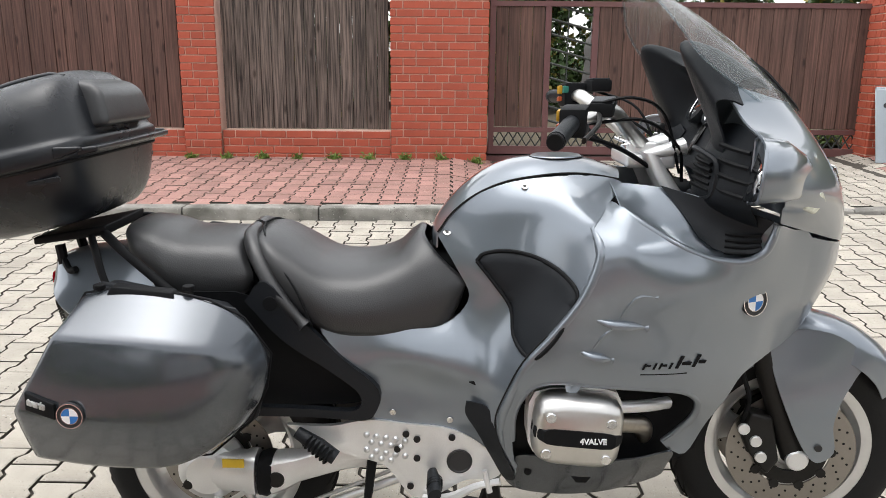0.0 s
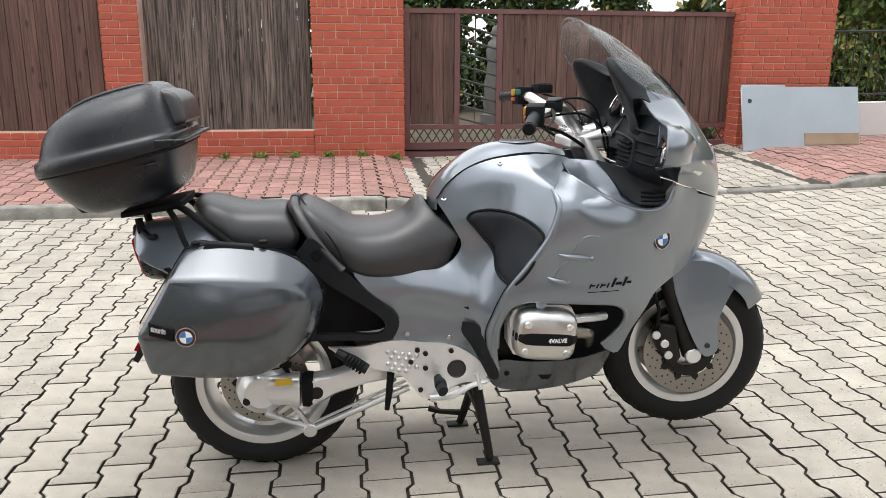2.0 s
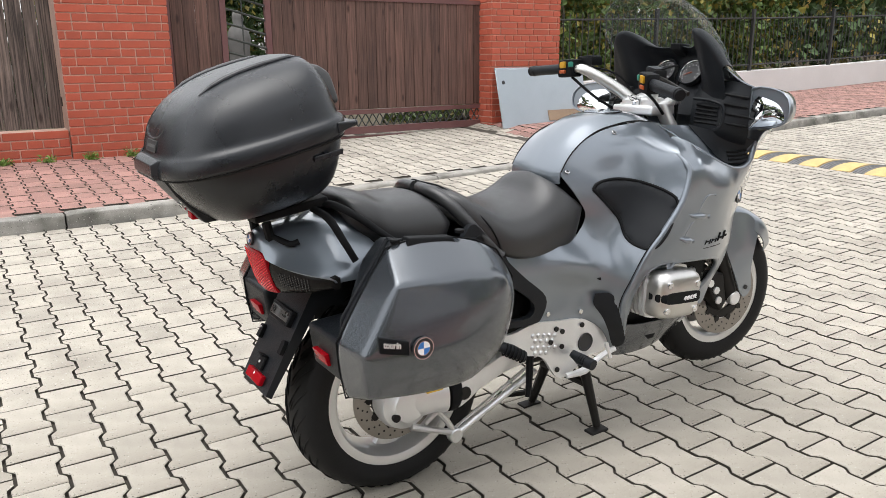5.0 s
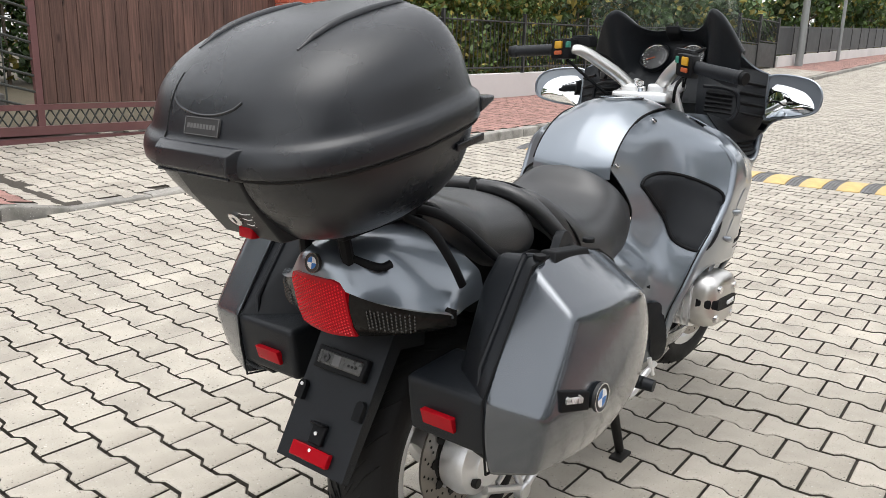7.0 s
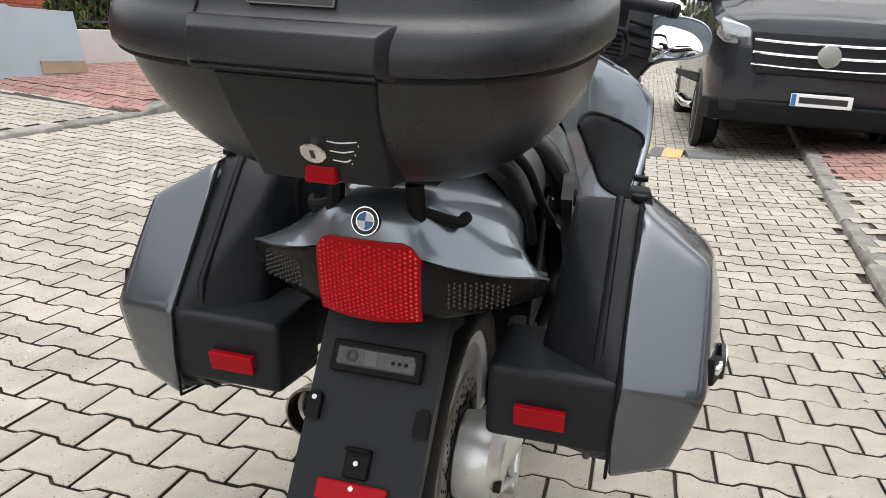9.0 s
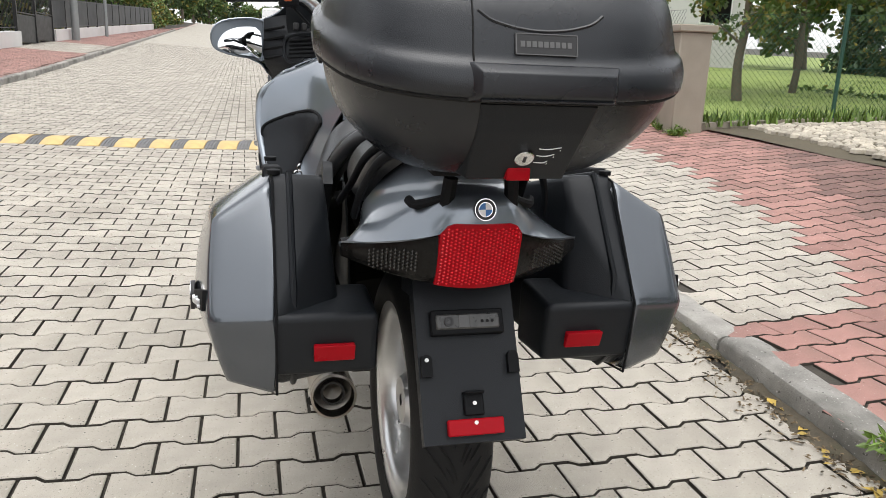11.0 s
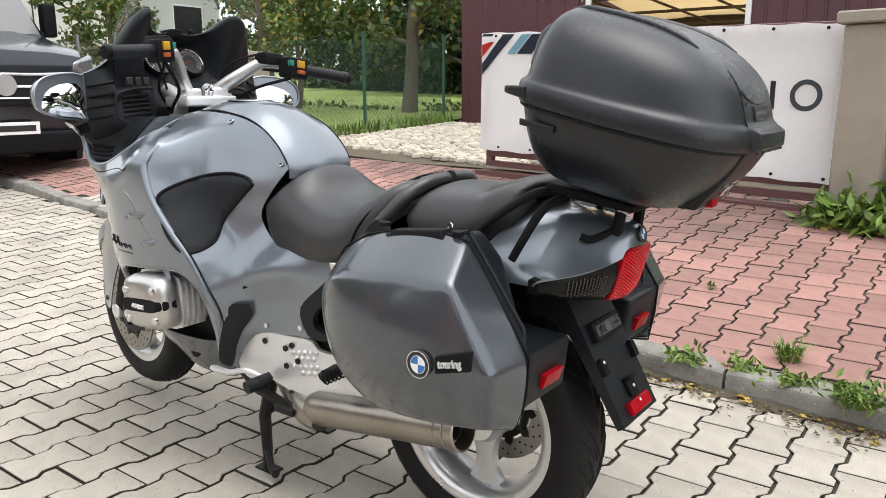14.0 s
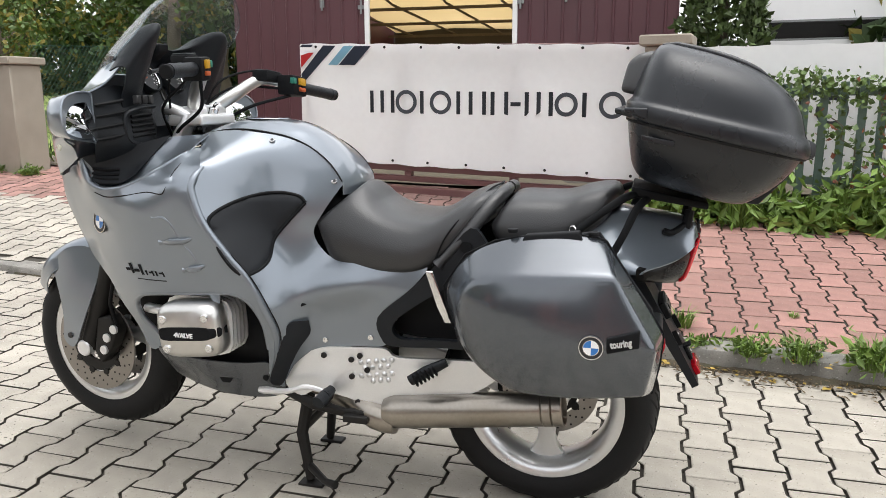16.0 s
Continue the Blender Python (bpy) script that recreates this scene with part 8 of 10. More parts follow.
# trees and shrubs of the south gardens
tree(7.1, -8.5, flat_land(7.1, -8.5) + 0.1, 4.6, 0.11, 1.7, 3, "grey-barked fruit tree on a lawn behind chain-link", leaf=0.075, n=7500)
tree(9.4, -8.2, flat_land(9.4, -8.2) + 0.1, 3.4, 0.05, 1.2, 9, "thin young fruit tree on a lawn", leaf=0.07, n=5000, yellow=0.25)
tree(8.2, -6.4, flat_land(8.2, -6.4) + 0.1, 3.2, 0.06, 1.0, 17, "slim garden tree with sparse leaves behind chain-link", leaf=0.06, n=2600, yellow=0.3)
# out-of-view trees and two hedges, added to darken reflections in paint and mirrors
for i, (x, y, h) in enumerate(((-10, 8.5, 6), (-5, -9, 6), (-10, -8, 6.5), (-7, -10, 6), (-4.5, 10, 6))):
    tree(x, y, flat_land(x, y), h, 0.17, 2.7, 140 + i, "unseen leafy tree added to darken reflections at the near street end", leaf=0.24, n=3000, yellow=0.12, crown0=0.1, dark=True)
hedge("hedge", -32, -6.3, 6.3, 7.6, 0.1, 1.7, 7000, 0.17, "unseen dark green hedge added to darken reflections along the street", 25, 0.1)
hedge("hedge", -32, -4.2, -5.2, -4.0, 0.1, 1.6, 7000, 0.17, "unseen dark green hedge added to darken reflections along the street", 26, 0.1)
tree(12.5, -6.6, flat_land(12.5, -6.6) + 0.1, 3.6, 0.08, 1.3, 27, "garden tree beside a chain-link fence", leaf=0.075, n=5000, yellow=0.25)
for i, (x, y, h) in enumerate(((10, -15, 7), (14, -17, 8), (6, -17, 8), (19, -16, 7), (24, -9, 6), (30, -7, 7))):
    tree(x, y, flat_land(x, y), h, 0.16, 2.6, 40 + i, "leafy garden tree behind the houses", leaf=0.2, n=4200, yellow=0.12, crown0=0.2, dark=i % 2 == 0)
hedge("hedge", 5.0, 17.5, -17.2, -15.4, 0.7, 3.6, 30000, 0.12, "dark overgrown shrub bank at the end of the lawn", 5, 0.15)
hedge("flower_bed", 6.6, 12, -9.6, -8.6, 0.5, 0.74, 2200, 0.06, "low leafy garden bed on the lawn", 6, 0.1, False, "garden bed")


# ---- chain-link fence ----
M_FENCE_GREEN = mat("green_coated_wire", (0.02, 0.075, 0.05), 0.5)
M_GALV = mat("galvanised_wire", (0.25, 0.26, 0.26), 0.5, metal=0.5)


def chain_link(name, a, b, z0, z1, posts, material, label, cell=0.062):
    """Netting between ground points a and b; posts by their share of the length."""
    top = thing(name, label, "fence")
    a, b = Vector((*a, 0)), Vector((*b, 0))
    d = b - a
    length = d.length
    d.normalize()
    h = z1 - z0

    def base(u):
        p = a + d * u
        return p + Vector((0, 0, flat_land(p.x, p.y) + z0))

    for f in posts:
        bm = bmesh.new()
        p = base(f * length)
        tube(bm, [p - Vector((0, 0, 0.2)), p + Vector((0, 0, h + 0.08))], 0.022, 8)
        post = part("post", bm, material, top)
        bm = bmesh.new()
        disc(bm, Matrix.Translation(p + Vector((0, 0, h + 0.08))), 0.026, 0.02, 8)
        part("post_cap", bm, material, post)
    bm = bmesh.new()
    n = int(length / cell)
    for i in range(-int(h / cell), n):
        for s in (0, 1):
            u0, u1 = (i * cell, i * cell + h) if s else (i * cell + h, i * cell)
            v0, v1 = 0.0, h
            pa, pb = Vector((u0, v0)), Vector((u1, v1))
            lo, hi = (0.0, 1.0)
            for lim, sgn in ((0.0, 1), (length, -1)):
                f0, f1 = (pa.x - lim) * sgn, (pb.x - lim) * sgn
                if f0 < 0 and f1 < 0:
                    lo = 2.0
                elif f0 < 0:
                    lo = max(lo, f0 / (f0 - f1))
                elif f1 < 0:
                    hi = min(hi, f0 / (f0 - f1))
            if lo >= hi:
                continue
            qa, qb = pa.lerp(pb, lo), pa.lerp(pb, hi)
            tube(bm, [base(qa.x) + Vector((0, 0, qa.y)), base(qb.x) + Vector((0, 0, qb.y))], 0.0017, 3)
    for v in (0.02, h * 0.5, h):
        tube(bm, [base(0) + Vector((0, 0, v)), base(length) + Vector((0, 0, v))], 0.0025, 4)
    net = part("wire_netting", bm, material, top, smooth=0)
    net["kind"] = "stuff"
    bm = bmesh.new()
    rows = []
    for k in range(9):
        p = base(length * k / 8)
        w = Vector((-d.y, d.x, 0)) * 0.06
        rows.append([p - w - Vector((0, 0, 0.3)), p - w + Vector((0, 0, 0.02)), p + w + Vector((0, 0, 0.02)), p + w - Vector((0, 0, 0.3))])
    loft(bm, rows)
    part("concrete_base", bm, M_CONCRETE, top, "low concrete base strip")


chain_link("chain_link_fence", (5.62, -4.15), (5.68, -7.6), 0.1, 1.2, (0.48, 0.98), M_FENCE_GREEN, "green chain-link fence on a low concrete base")
chain_link("chain_link_fence", (5.85, -4.02), (14.5, -4.85), 0.18, 1.25, (0.18, 0.32, 0.45, 0.6, 0.75, 0.9), M_GALV, "grey chain-link garden fence along the pavement", 0.07)


# ---- cobbled drive ----
def cobbles():
    rng = random.Random(12)
    co, fa = [], []
    for i in range(34):
        for j in range(42):
            x = 2.55 + i * 0.094 + rng.uniform(-0.02, 0.02)
            y = -7.5 + j * 0.085 + rng.uniform(-0.02, 0.02)
            if y > -3.72 - 0.1 * (x - 2.6) - 0.02 * noise.noise((x * 4, y, 0)) or x > 5.55:
                continue
            if y > wall_s(x) - 0.28:
                continue
            z = flat_land(x, y) + 0.085
            r = 0.05 * rng.uniform(0.75, 1.1)
            a0 = rng.uniform(0, 1)
            k = len(co)
            for q, (f, hz) in enumerate(((1, -0.03), (0.9, 0.0), (0.45, 0.013))):
                co += [(x + r * f * math.cos(a0 + m * math.pi / 3) * rng.uniform(0.85, 1.15), y + r * f * math.sin(a0 + m * math.pi / 3) * rng.uniform(0.85, 1.15), z + hz) for m in range(6)]
            for q in range(2):
                fa += [(k + q * 6 + m, k + q * 6 + (m + 1) % 6, k + q * 6 + 6 + (m + 1) % 6, k + q * 6 + 6 + m) for m in range(6)]
            fa.append(tuple(range(k + 12, k + 18)))
    me = bpy.data.meshes.new("cobbles")
    me.from_pydata(co, [], fa)
    me.update()
    me.materials.append(M_COBBLE)
    tagged(new("cobbles", me), "pale round field-stone cobbles of a garden drive", "cobbles", kind="stuff")


cobbles()


# ---- banner print ----
def banner_y(u, v):
    return 0.03 + 0.012 * math.sin(u * 23 + v * 3) * (1 - v) ** 2 + 0.006 * math.sin(u * 61 + v * 9) * (1 - v) + 0.03 * (1 - v) ** 3 + 0.005 * noise.noise((u * 9, v * 4, 1))


def printed(parent, name, outline, material, x0=-0.15, x1=2.72):
    """A flat printed shape, outline in (x, z) of the banner."""
    bm = bmesh.new()
    mid_u = (sum(p[0] for p in outline) / len(outline) - x0) / (x1 - x0)
    ys = [banner_y(max(0, min(1, mid_u + f)), 0.55) for f in (-0.02, 0, 0.02)]
    vs = [bm.verts.new((x, max(ys) + 0.004, z)) for x, z in outline]
    bm.faces.new(vs)
    bmesh.ops.solidify(bm, geom=bm.faces[:], thickness=0.0012)
    return part(name, bm, material, parent, smooth=0)


def printed_ring(parent, cx, cz, r, w, material):
    bm = bmesh.new()
    y = max(banner_y((cx + 0.15) / 2.87 + f, 0.55) for f in (-0.02, 0, 0.02)) + 0.003
    lathe(bm, [(r - w, 0), (r, 0), (r, 0.0015), (r - w, 0.0015), (r - w, 0)], 32, axis((cx, y, cz), (0, 1, 0)))
    part("printed_ring", bm, material, parent, smooth=0)


GLYPHS = (("bars", 643, 692, 3), ("ring", 694, 737, 0), ("bars", 743, 757, 1), ("ring", 762, 804, 0), ("bars", 810, 830, 1), ("bars", 836, 868, 2), ("bars", 876, 908, 2), ("dash", 912, 930, 0), ("bars", 937, 986, 3), ("ring", 988, 1028, 0), ("bars", 1034, 1050, 1), ("ring", 1062, 1106, 0))


def banner_print():
    for kind, a, b, n in GLYPHS:
        xa, xb = 2.06 - (a - 643) * 0.00444, 2.06 - (b - 643) * 0.00444
        zl = 0.945 + 0.03 * xa / 2.1
        zh = zl + 0.175
        if kind == "ring":
            printed_ring(banner_a, (xa + xb) / 2, (zl + zh) / 2, (xa - xb) / 2 * 0.98, 0.03, M_INK)
        elif kind == "dash":
            printed(banner_a, "printed_bar", [(xb, zl + 0.07), (xa, zl + 0.07), (xa, zl + 0.1), (xb, zl + 0.1)], M_INK)
        else:
            w = 0.032
            for k in range(n):
                x = (xa + xb) / 2 if n == 1 else xb + (xa - w - xb) * k / (n - 1)
                printed(banner_a, "printed_bar", [(x, zl), (x + w, zl), (x + w, zh), (x, zh)], M_INK)

    def band(a, b, d0, d1, m):
        def pt(s, d):
            return (2.715 - max(0.0, s - d), 1.528 - 0.03 * max(0.0, s - d) - d)
        printed(banner_a, "printed_stripe", [pt(a, d0), pt(b, d0), pt(b, d1), pt(a, d1)], m)

    band(0.02, 0.13, 0.0, 0.02, M_INK_NAVY)
    printed(banner_a, "printed_stripe", [(2.71, 1.34), (2.71, 1.44), (2.63, 1.46), (2.58, 1.46)], M_INK_RED)
    printed(banner_a, "printed_stripe", [(2.71, 1.2), (2.71, 1.29), (2.49, 1.515), (2.37, 1.51)], M_INK_NAVY)
    band(0.43, 0.52, 0.01, 0.16, M_INK_BLUE)
    band(0.53, 0.68, 0.01, 0.16, M_INK_NAVY)
    eye = bmesh.new()
    disc(eye, axis((0, 0, 0), (0, 1, 0)), 0.011, 0.004, 10)
    first = None
    for k in range(9):
        for top in (0, 1):
            u = (k + 0.3 + 0.2 * top) / 9
            x = -0.15 + 2.87 * u
            z = (1.455 + 0.085 * u - 0.03) if top else (0.5 + 0.08 * u + 0.035)
            p = (x, banner_y(u, 0.97 if top else 0.04) + 0.005, z)
            if first is None:
                first = part("eyelet", eye, M_DARK_METAL, banner_a)
                first.location = p
            else:
                ob = new("eyelet", first.data)
                ob.parent = banner_a
                ob.location = p


banner_print()


def banner_gate():
    top = thing("swing_gate", "maroon steel gate frame behind a white banner", "gate", SM)
    for z0, z1, y0, y1 in ((0.47, 0.56, -0.06, 0.0), (0.385, 0.43, -0.06, 0.0), (1.42, 1.47, -0.06, -0.01)):
        bm = bmesh.new()
        box(bm, -0.1, 2.7, y0, y1, z0, z1, Matrix.Rotation(-0.02, 4, "Y"), bevel=0.004)
        part("rail", bm, M_GATE_STEEL, top)
    for x in (-0.07, 0.85, 1.75, 2.66):
        bm = bmesh.new()
        box(bm, x - 0.03, x + 0.03, -0.055, -0.005, 0.39 + 0.02 * x, 1.43 + 0.02 * x)
        part("upright", bm, M_GATE_STEEL, top)
    bm = bmesh.new()
    box(bm, -0.15, 2.8, -0.08, 0.03, 0.285, 0.345, Matrix.Rotation(-0.02, 4, "Y"), bevel=0.006)
    part("ground_rail", bm, M_GATE_STEEL, top)


banner_gate()


# ---- slatted fence with a second banner, ivy and weeds ----
M_SLAT = mat("faded_green_slats", (0.1, 0.15, 0.12), 0.7, vary=0.2, scale=6, rand=0.12, dirt=0.4, dirt_color=(0.09, 0.08, 0.06))


def slat_fence():
    top = thing("slat_fence", "faded green wooden slat fence overgrown with ivy", "fence", SM)
    bm = bmesh.new()
    box(bm, -3.6, -0.42, -0.1, 0.08, 0.05, 0.38, bevel=0.01)
    part("plinth", bm, M_CONCRETE, top, "low concrete plinth")
    for z in (0.52, 1.1):
        bm = bmesh.new()
        box(bm, -3.6, -0.42, -0.03, 0.0, z, z + 0.05)
        part("rail", bm, M_SLAT, top)
    bm = bmesh.new()
    box(bm, 0, 0.05, 0.0, 0.022, 0.40, 1.2, bevel=0.004)
    first = part("slat", bm, M_SLAT, top)
    first.location = (-0.5, 0, 0)
    for k in range(1, 28):
        ob = new("slat", first.data)
        ob.parent = top
        ob.location = (-0.5 - 0.112 * k, 0.002 * (k % 3), 0.012 * ((k * 7) % 5 - 2))
    bm = bmesh.new()
    tube(bm, [(-0.46, 0.04, 0.36), (-0.46, 0.04, 1.3)], 0.02, 8)
    part("post", bm, M_LATTICE, top)
    b = banner(-3.4, -0.45, lambda u: 0.5, lambda u: 1.44, "white advertising banner behind a green slat fence")
    b.matrix_basis = SM @ Matrix.Translation((0, -0.22, 0))
    for x in (-1.05, -1.32, -1.85):
        bm = bmesh.new()
        if x == -1.32:
            lathe(bm, [(0.07, 0), (0.1, 0), (0.1, 0.002), (0.07, 0.002), (0.07, 0)], 30, axis((x, 0.062, 1.0), (0, 1, 0)))
            part("printed_ring", bm, M_INK, b, smooth=0)
        else:
            for q in range(3):
                box(bm, x + q * 0.07 - 0.1, x + q * 0.07 - 0.065, 0.06, 0.062, 0.9, 1.1)
            o = part("printed_bar", bm, M_INK, b, smooth=0)
            o["kind"] = "stuff"
    rng = random.Random(31)
    spots, red = [], []
    stems = bmesh.new()
    for k in range(15):
        x = -0.5 - 0.2 * k + rng.uniform(-0.08, 0.08)
        pts = [Vector((x, 0.06, 0.3))]
        while pts[-1].z < rng.uniform(0.7, 1.35):
            pts.append(pts[-1] + Vector((rng.uniform(-0.1, 0.1), rng.uniform(-0.02, 0.03), rng.uniform(0.06, 0.14))))
        if len(pts) > 2:
            tube(stems, pts, 0.004, 5, per=2)
        for p in pts:
            for _ in range(24):
                q = p + Vector((rng.gauss(0, 0.07), rng.uniform(-0.02, 0.08), rng.gauss(0, 0.06)))
                (red if rng.random() < 0.12 else spots).append(q)
    for k in range(1500):
        x = rng.uniform(-3.4, -0.45)
        spots.append((x, rng.gauss(0.06, 0.05), 1.16 + rng.gauss(0, 0.05) + 0.08 * noise.noise((x * 3, 0, 0))))
    ivy = thing("ivy", "green ivy with some reddened leaves climbing a slat fence", "ivy", SM)
    part("stem", stems, M_BARK, ivy)
    leaf_cloud("foliage", spots, 0.036, M_LEAF, ivy, 3, 1.25)
    leaf_cloud("red_leaves", red, 0.036, mat("reddened_ivy", (0.22, 0.07, 0.035), 0.6, island=0.4), ivy, 4, 1.2)


slat_fence()


def weed(x, y, z, r, h, seed, label, grass=True, leaves=True, name="weed", broad=0.017):
    rng = random.Random(seed)
    top = thing(name, label, "weed", pose(x, y, z), group="weeds along kerb and fence")
    if grass:
        co, fa = [], []
        for _ in range(int(120 * (r / 0.1))):
            a, q = rng.uniform(0, 6.283), rng.random() ** 0.5 * r * 0.5
            p = Vector((math.cos(a) * q, math.sin(a) * q, -0.01))
            a2 = a + rng.uniform(-0.7, 0.7)
            d, hh = Vector((math.cos(a2), math.sin(a2), 0)), h * rng.uniform(0.5, 1.1)
            w = Vector((-d.y, d.x, 0)) * 0.0025
            k = len(co)
            t = r * rng.uniform(0.4, 1.1)
            co += [p - w, p + w, p + d * t * 0.4 + w + Vector((0, 0, hh * 0.75)), p + d * t * 0.4 - w + Vector((0, 0, hh * 0.75)), p + d * t + Vector((0, 0, hh * rng.uniform(0.75, 1.0)))]
            fa += [(k, k + 1, k + 2, k + 3), (k + 3, k + 2, k + 4)]
        me = bpy.data.meshes.new("grass_tuft")
        me.from_pydata([tuple(c) for c in co], [], fa)
        me.update()
        me.materials.append(M_LEAF_BRIGHT)
        ob = new("grass_tuft", me)
        ob.parent = top
    if leaves:
        spots = [(rng.gauss(0, r * 0.5), rng.gauss(0, r * 0.35), abs(rng.gauss(0, h * 0.4)) + 0.004) for _ in range(int(150 * (r / 0.1)))]
        leaf_cloud("foliage", spots, broad, M_LEAF_BRIGHT, top, seed, 2.8, 0.05)
        withered = [(rng.gauss(0, r * 0.7), rng.gauss(0, r * 0.3), 0.004) for _ in range(int(14 * (r / 0.1)))]
        leaf_cloud("withered_leaves", withered, broad * 0.9, M_LEAF_DEAD, top, seed + 1, 1.8, 0.0, "", 0.3)


def gutter_z(x, y):
    return ground_z(x, y) + 0.002


for i, (x, y, r, h, g, l, w) in enumerate(((-0.05, -1.2, 0.065, 0.05, False, True, 0.014), (-0.25, -1.21, 0.06, 0.05, False, True, 0.014), (-0.42, -1.19, 0.075, 0.035, False, True, 0.014), (-0.36, -1.4, 0.075, 0.1, True, False, 0.0),
                                           (-0.62, -1.14, 0.09, 0.07, True, True, 0.014), (-0.85, -1.62, 0.03, 0.03, True, False, 0.0), (-0.8, -1.12, 0.09, 0.1, True, True, 0.014), (-1.05, -1.1, 0.11, 0.11, True, True, 0.02), (-1.35, -1.1, 0.1, 0.08, True, True, 0.02),
                                           (0.12, -2.05, 0.02, 0.015, False, True, 0.01), (-1.8, -1.08, 0.12, 0.1, True, True, 0.02))):
    weed(x, y, gutter_z(x, y), r, h, 60 + i, "tuft of grass growing behind the kerb stone" if g and not l else "green weed tuft growing in the kerb gutter", g, l, broad=w)
for i in range(16):
    x = -0.15 - 0.2 * i
    y = wall_s(x) + 0.27 + 0.1 * math.sin(i * 2.7)
    weed(x, y, ground_z(x, y), 0.14 + 0.05 * (i % 3), 0.16 + 0.07 * ((i * 5) % 4), 90 + i, "lush green weeds along the base of the slat fence", i % 3 == 0, True, broad=0.042)
for i, x in enumerate((5.4, 5.75, 6.2)):
    weed(x, -3.78 - 0.05 * i, ground_z(x, -3.8), 0.12, 0.08, 120 + i, "weeds at the foot of a concrete pillar", True, True)
for i in range(9):
    x = -2.0 + 0.36 * i
    weed(x, 5.9, ground_z(x, 5.9), 0.06, 0.05, 130 + i, "small weeds at the foot of a brick wall", i % 2 == 0, True)
rng = random.Random(77)
leaf_cloud("fallen_leaves", [(x, y, gutter_z(x, y) + 0.004) for x, y in ((lambda a: (a, kerb_s(a) + abs(rng.gauss(0.02, 0.05))))(rng.uniform(-1.8, 0.4)) for _ in range(85))], 0.026, M_LEAF_DEAD, None, 5, 1.4, -0.05, "stuff", 0.15)
tagged(bpy.data.objects["fallen_leaves"], "yellow fallen leaves lying in the kerb gutter", "leaves", kind="stuff")

# ---- garage ----
M_GARAGE = mat("dark_maroon_sheet_steel", (0.085, 0.028, 0.035), 0.45, vary=0.12, scale=2, fine=40, dirt=0.2, dirt_color=(0.06, 0.025, 0.025))
M_DARK_WALL = mat("dim_inner_wall", (0.07, 0.06, 0.05), 0.9, vary=0.2, scale=1.5)
M_TARP = bpy.data.materials.new("translucent_beige_tarpaulin")
M_TARP.use_nodes = True
_tn, _tl = M_TARP.node_tree.nodes, M_TARP.node_tree.links
_tr, _tm, _tx = _tn.new("ShaderNodeBsdfTranslucent"), _tn.new("ShaderNodeMixShader"), _tn.new("ShaderNodeTexNoise")
_tx.inputs["Scale"].default_value = 3.0
_ramp = _tn.new("ShaderNodeValToRGB")
_ramp.color_ramp.elements[0].color, _ramp.color_ramp.elements[1].color = (0.5, 0.36, 0.16, 1), (0.66, 0.5, 0.26, 1)
_tl.new(_tx.outputs[0], _ramp.inputs[0])
_tl.new(_ramp.outputs[0], _tr.inputs[0])
_tl.new(_ramp.outputs[0], _tn["Principled BSDF"].inputs["Base Color"])
_tm.inputs[0].default_value = 0.65
_tl.new(_tn["Principled BSDF"].outputs[0], _tm.inputs[1])
_tl.new(_tr.outputs[0], _tm.inputs[2])
_tl.new(_tm.outputs[0], _tn["Material Output"].inputs[0])


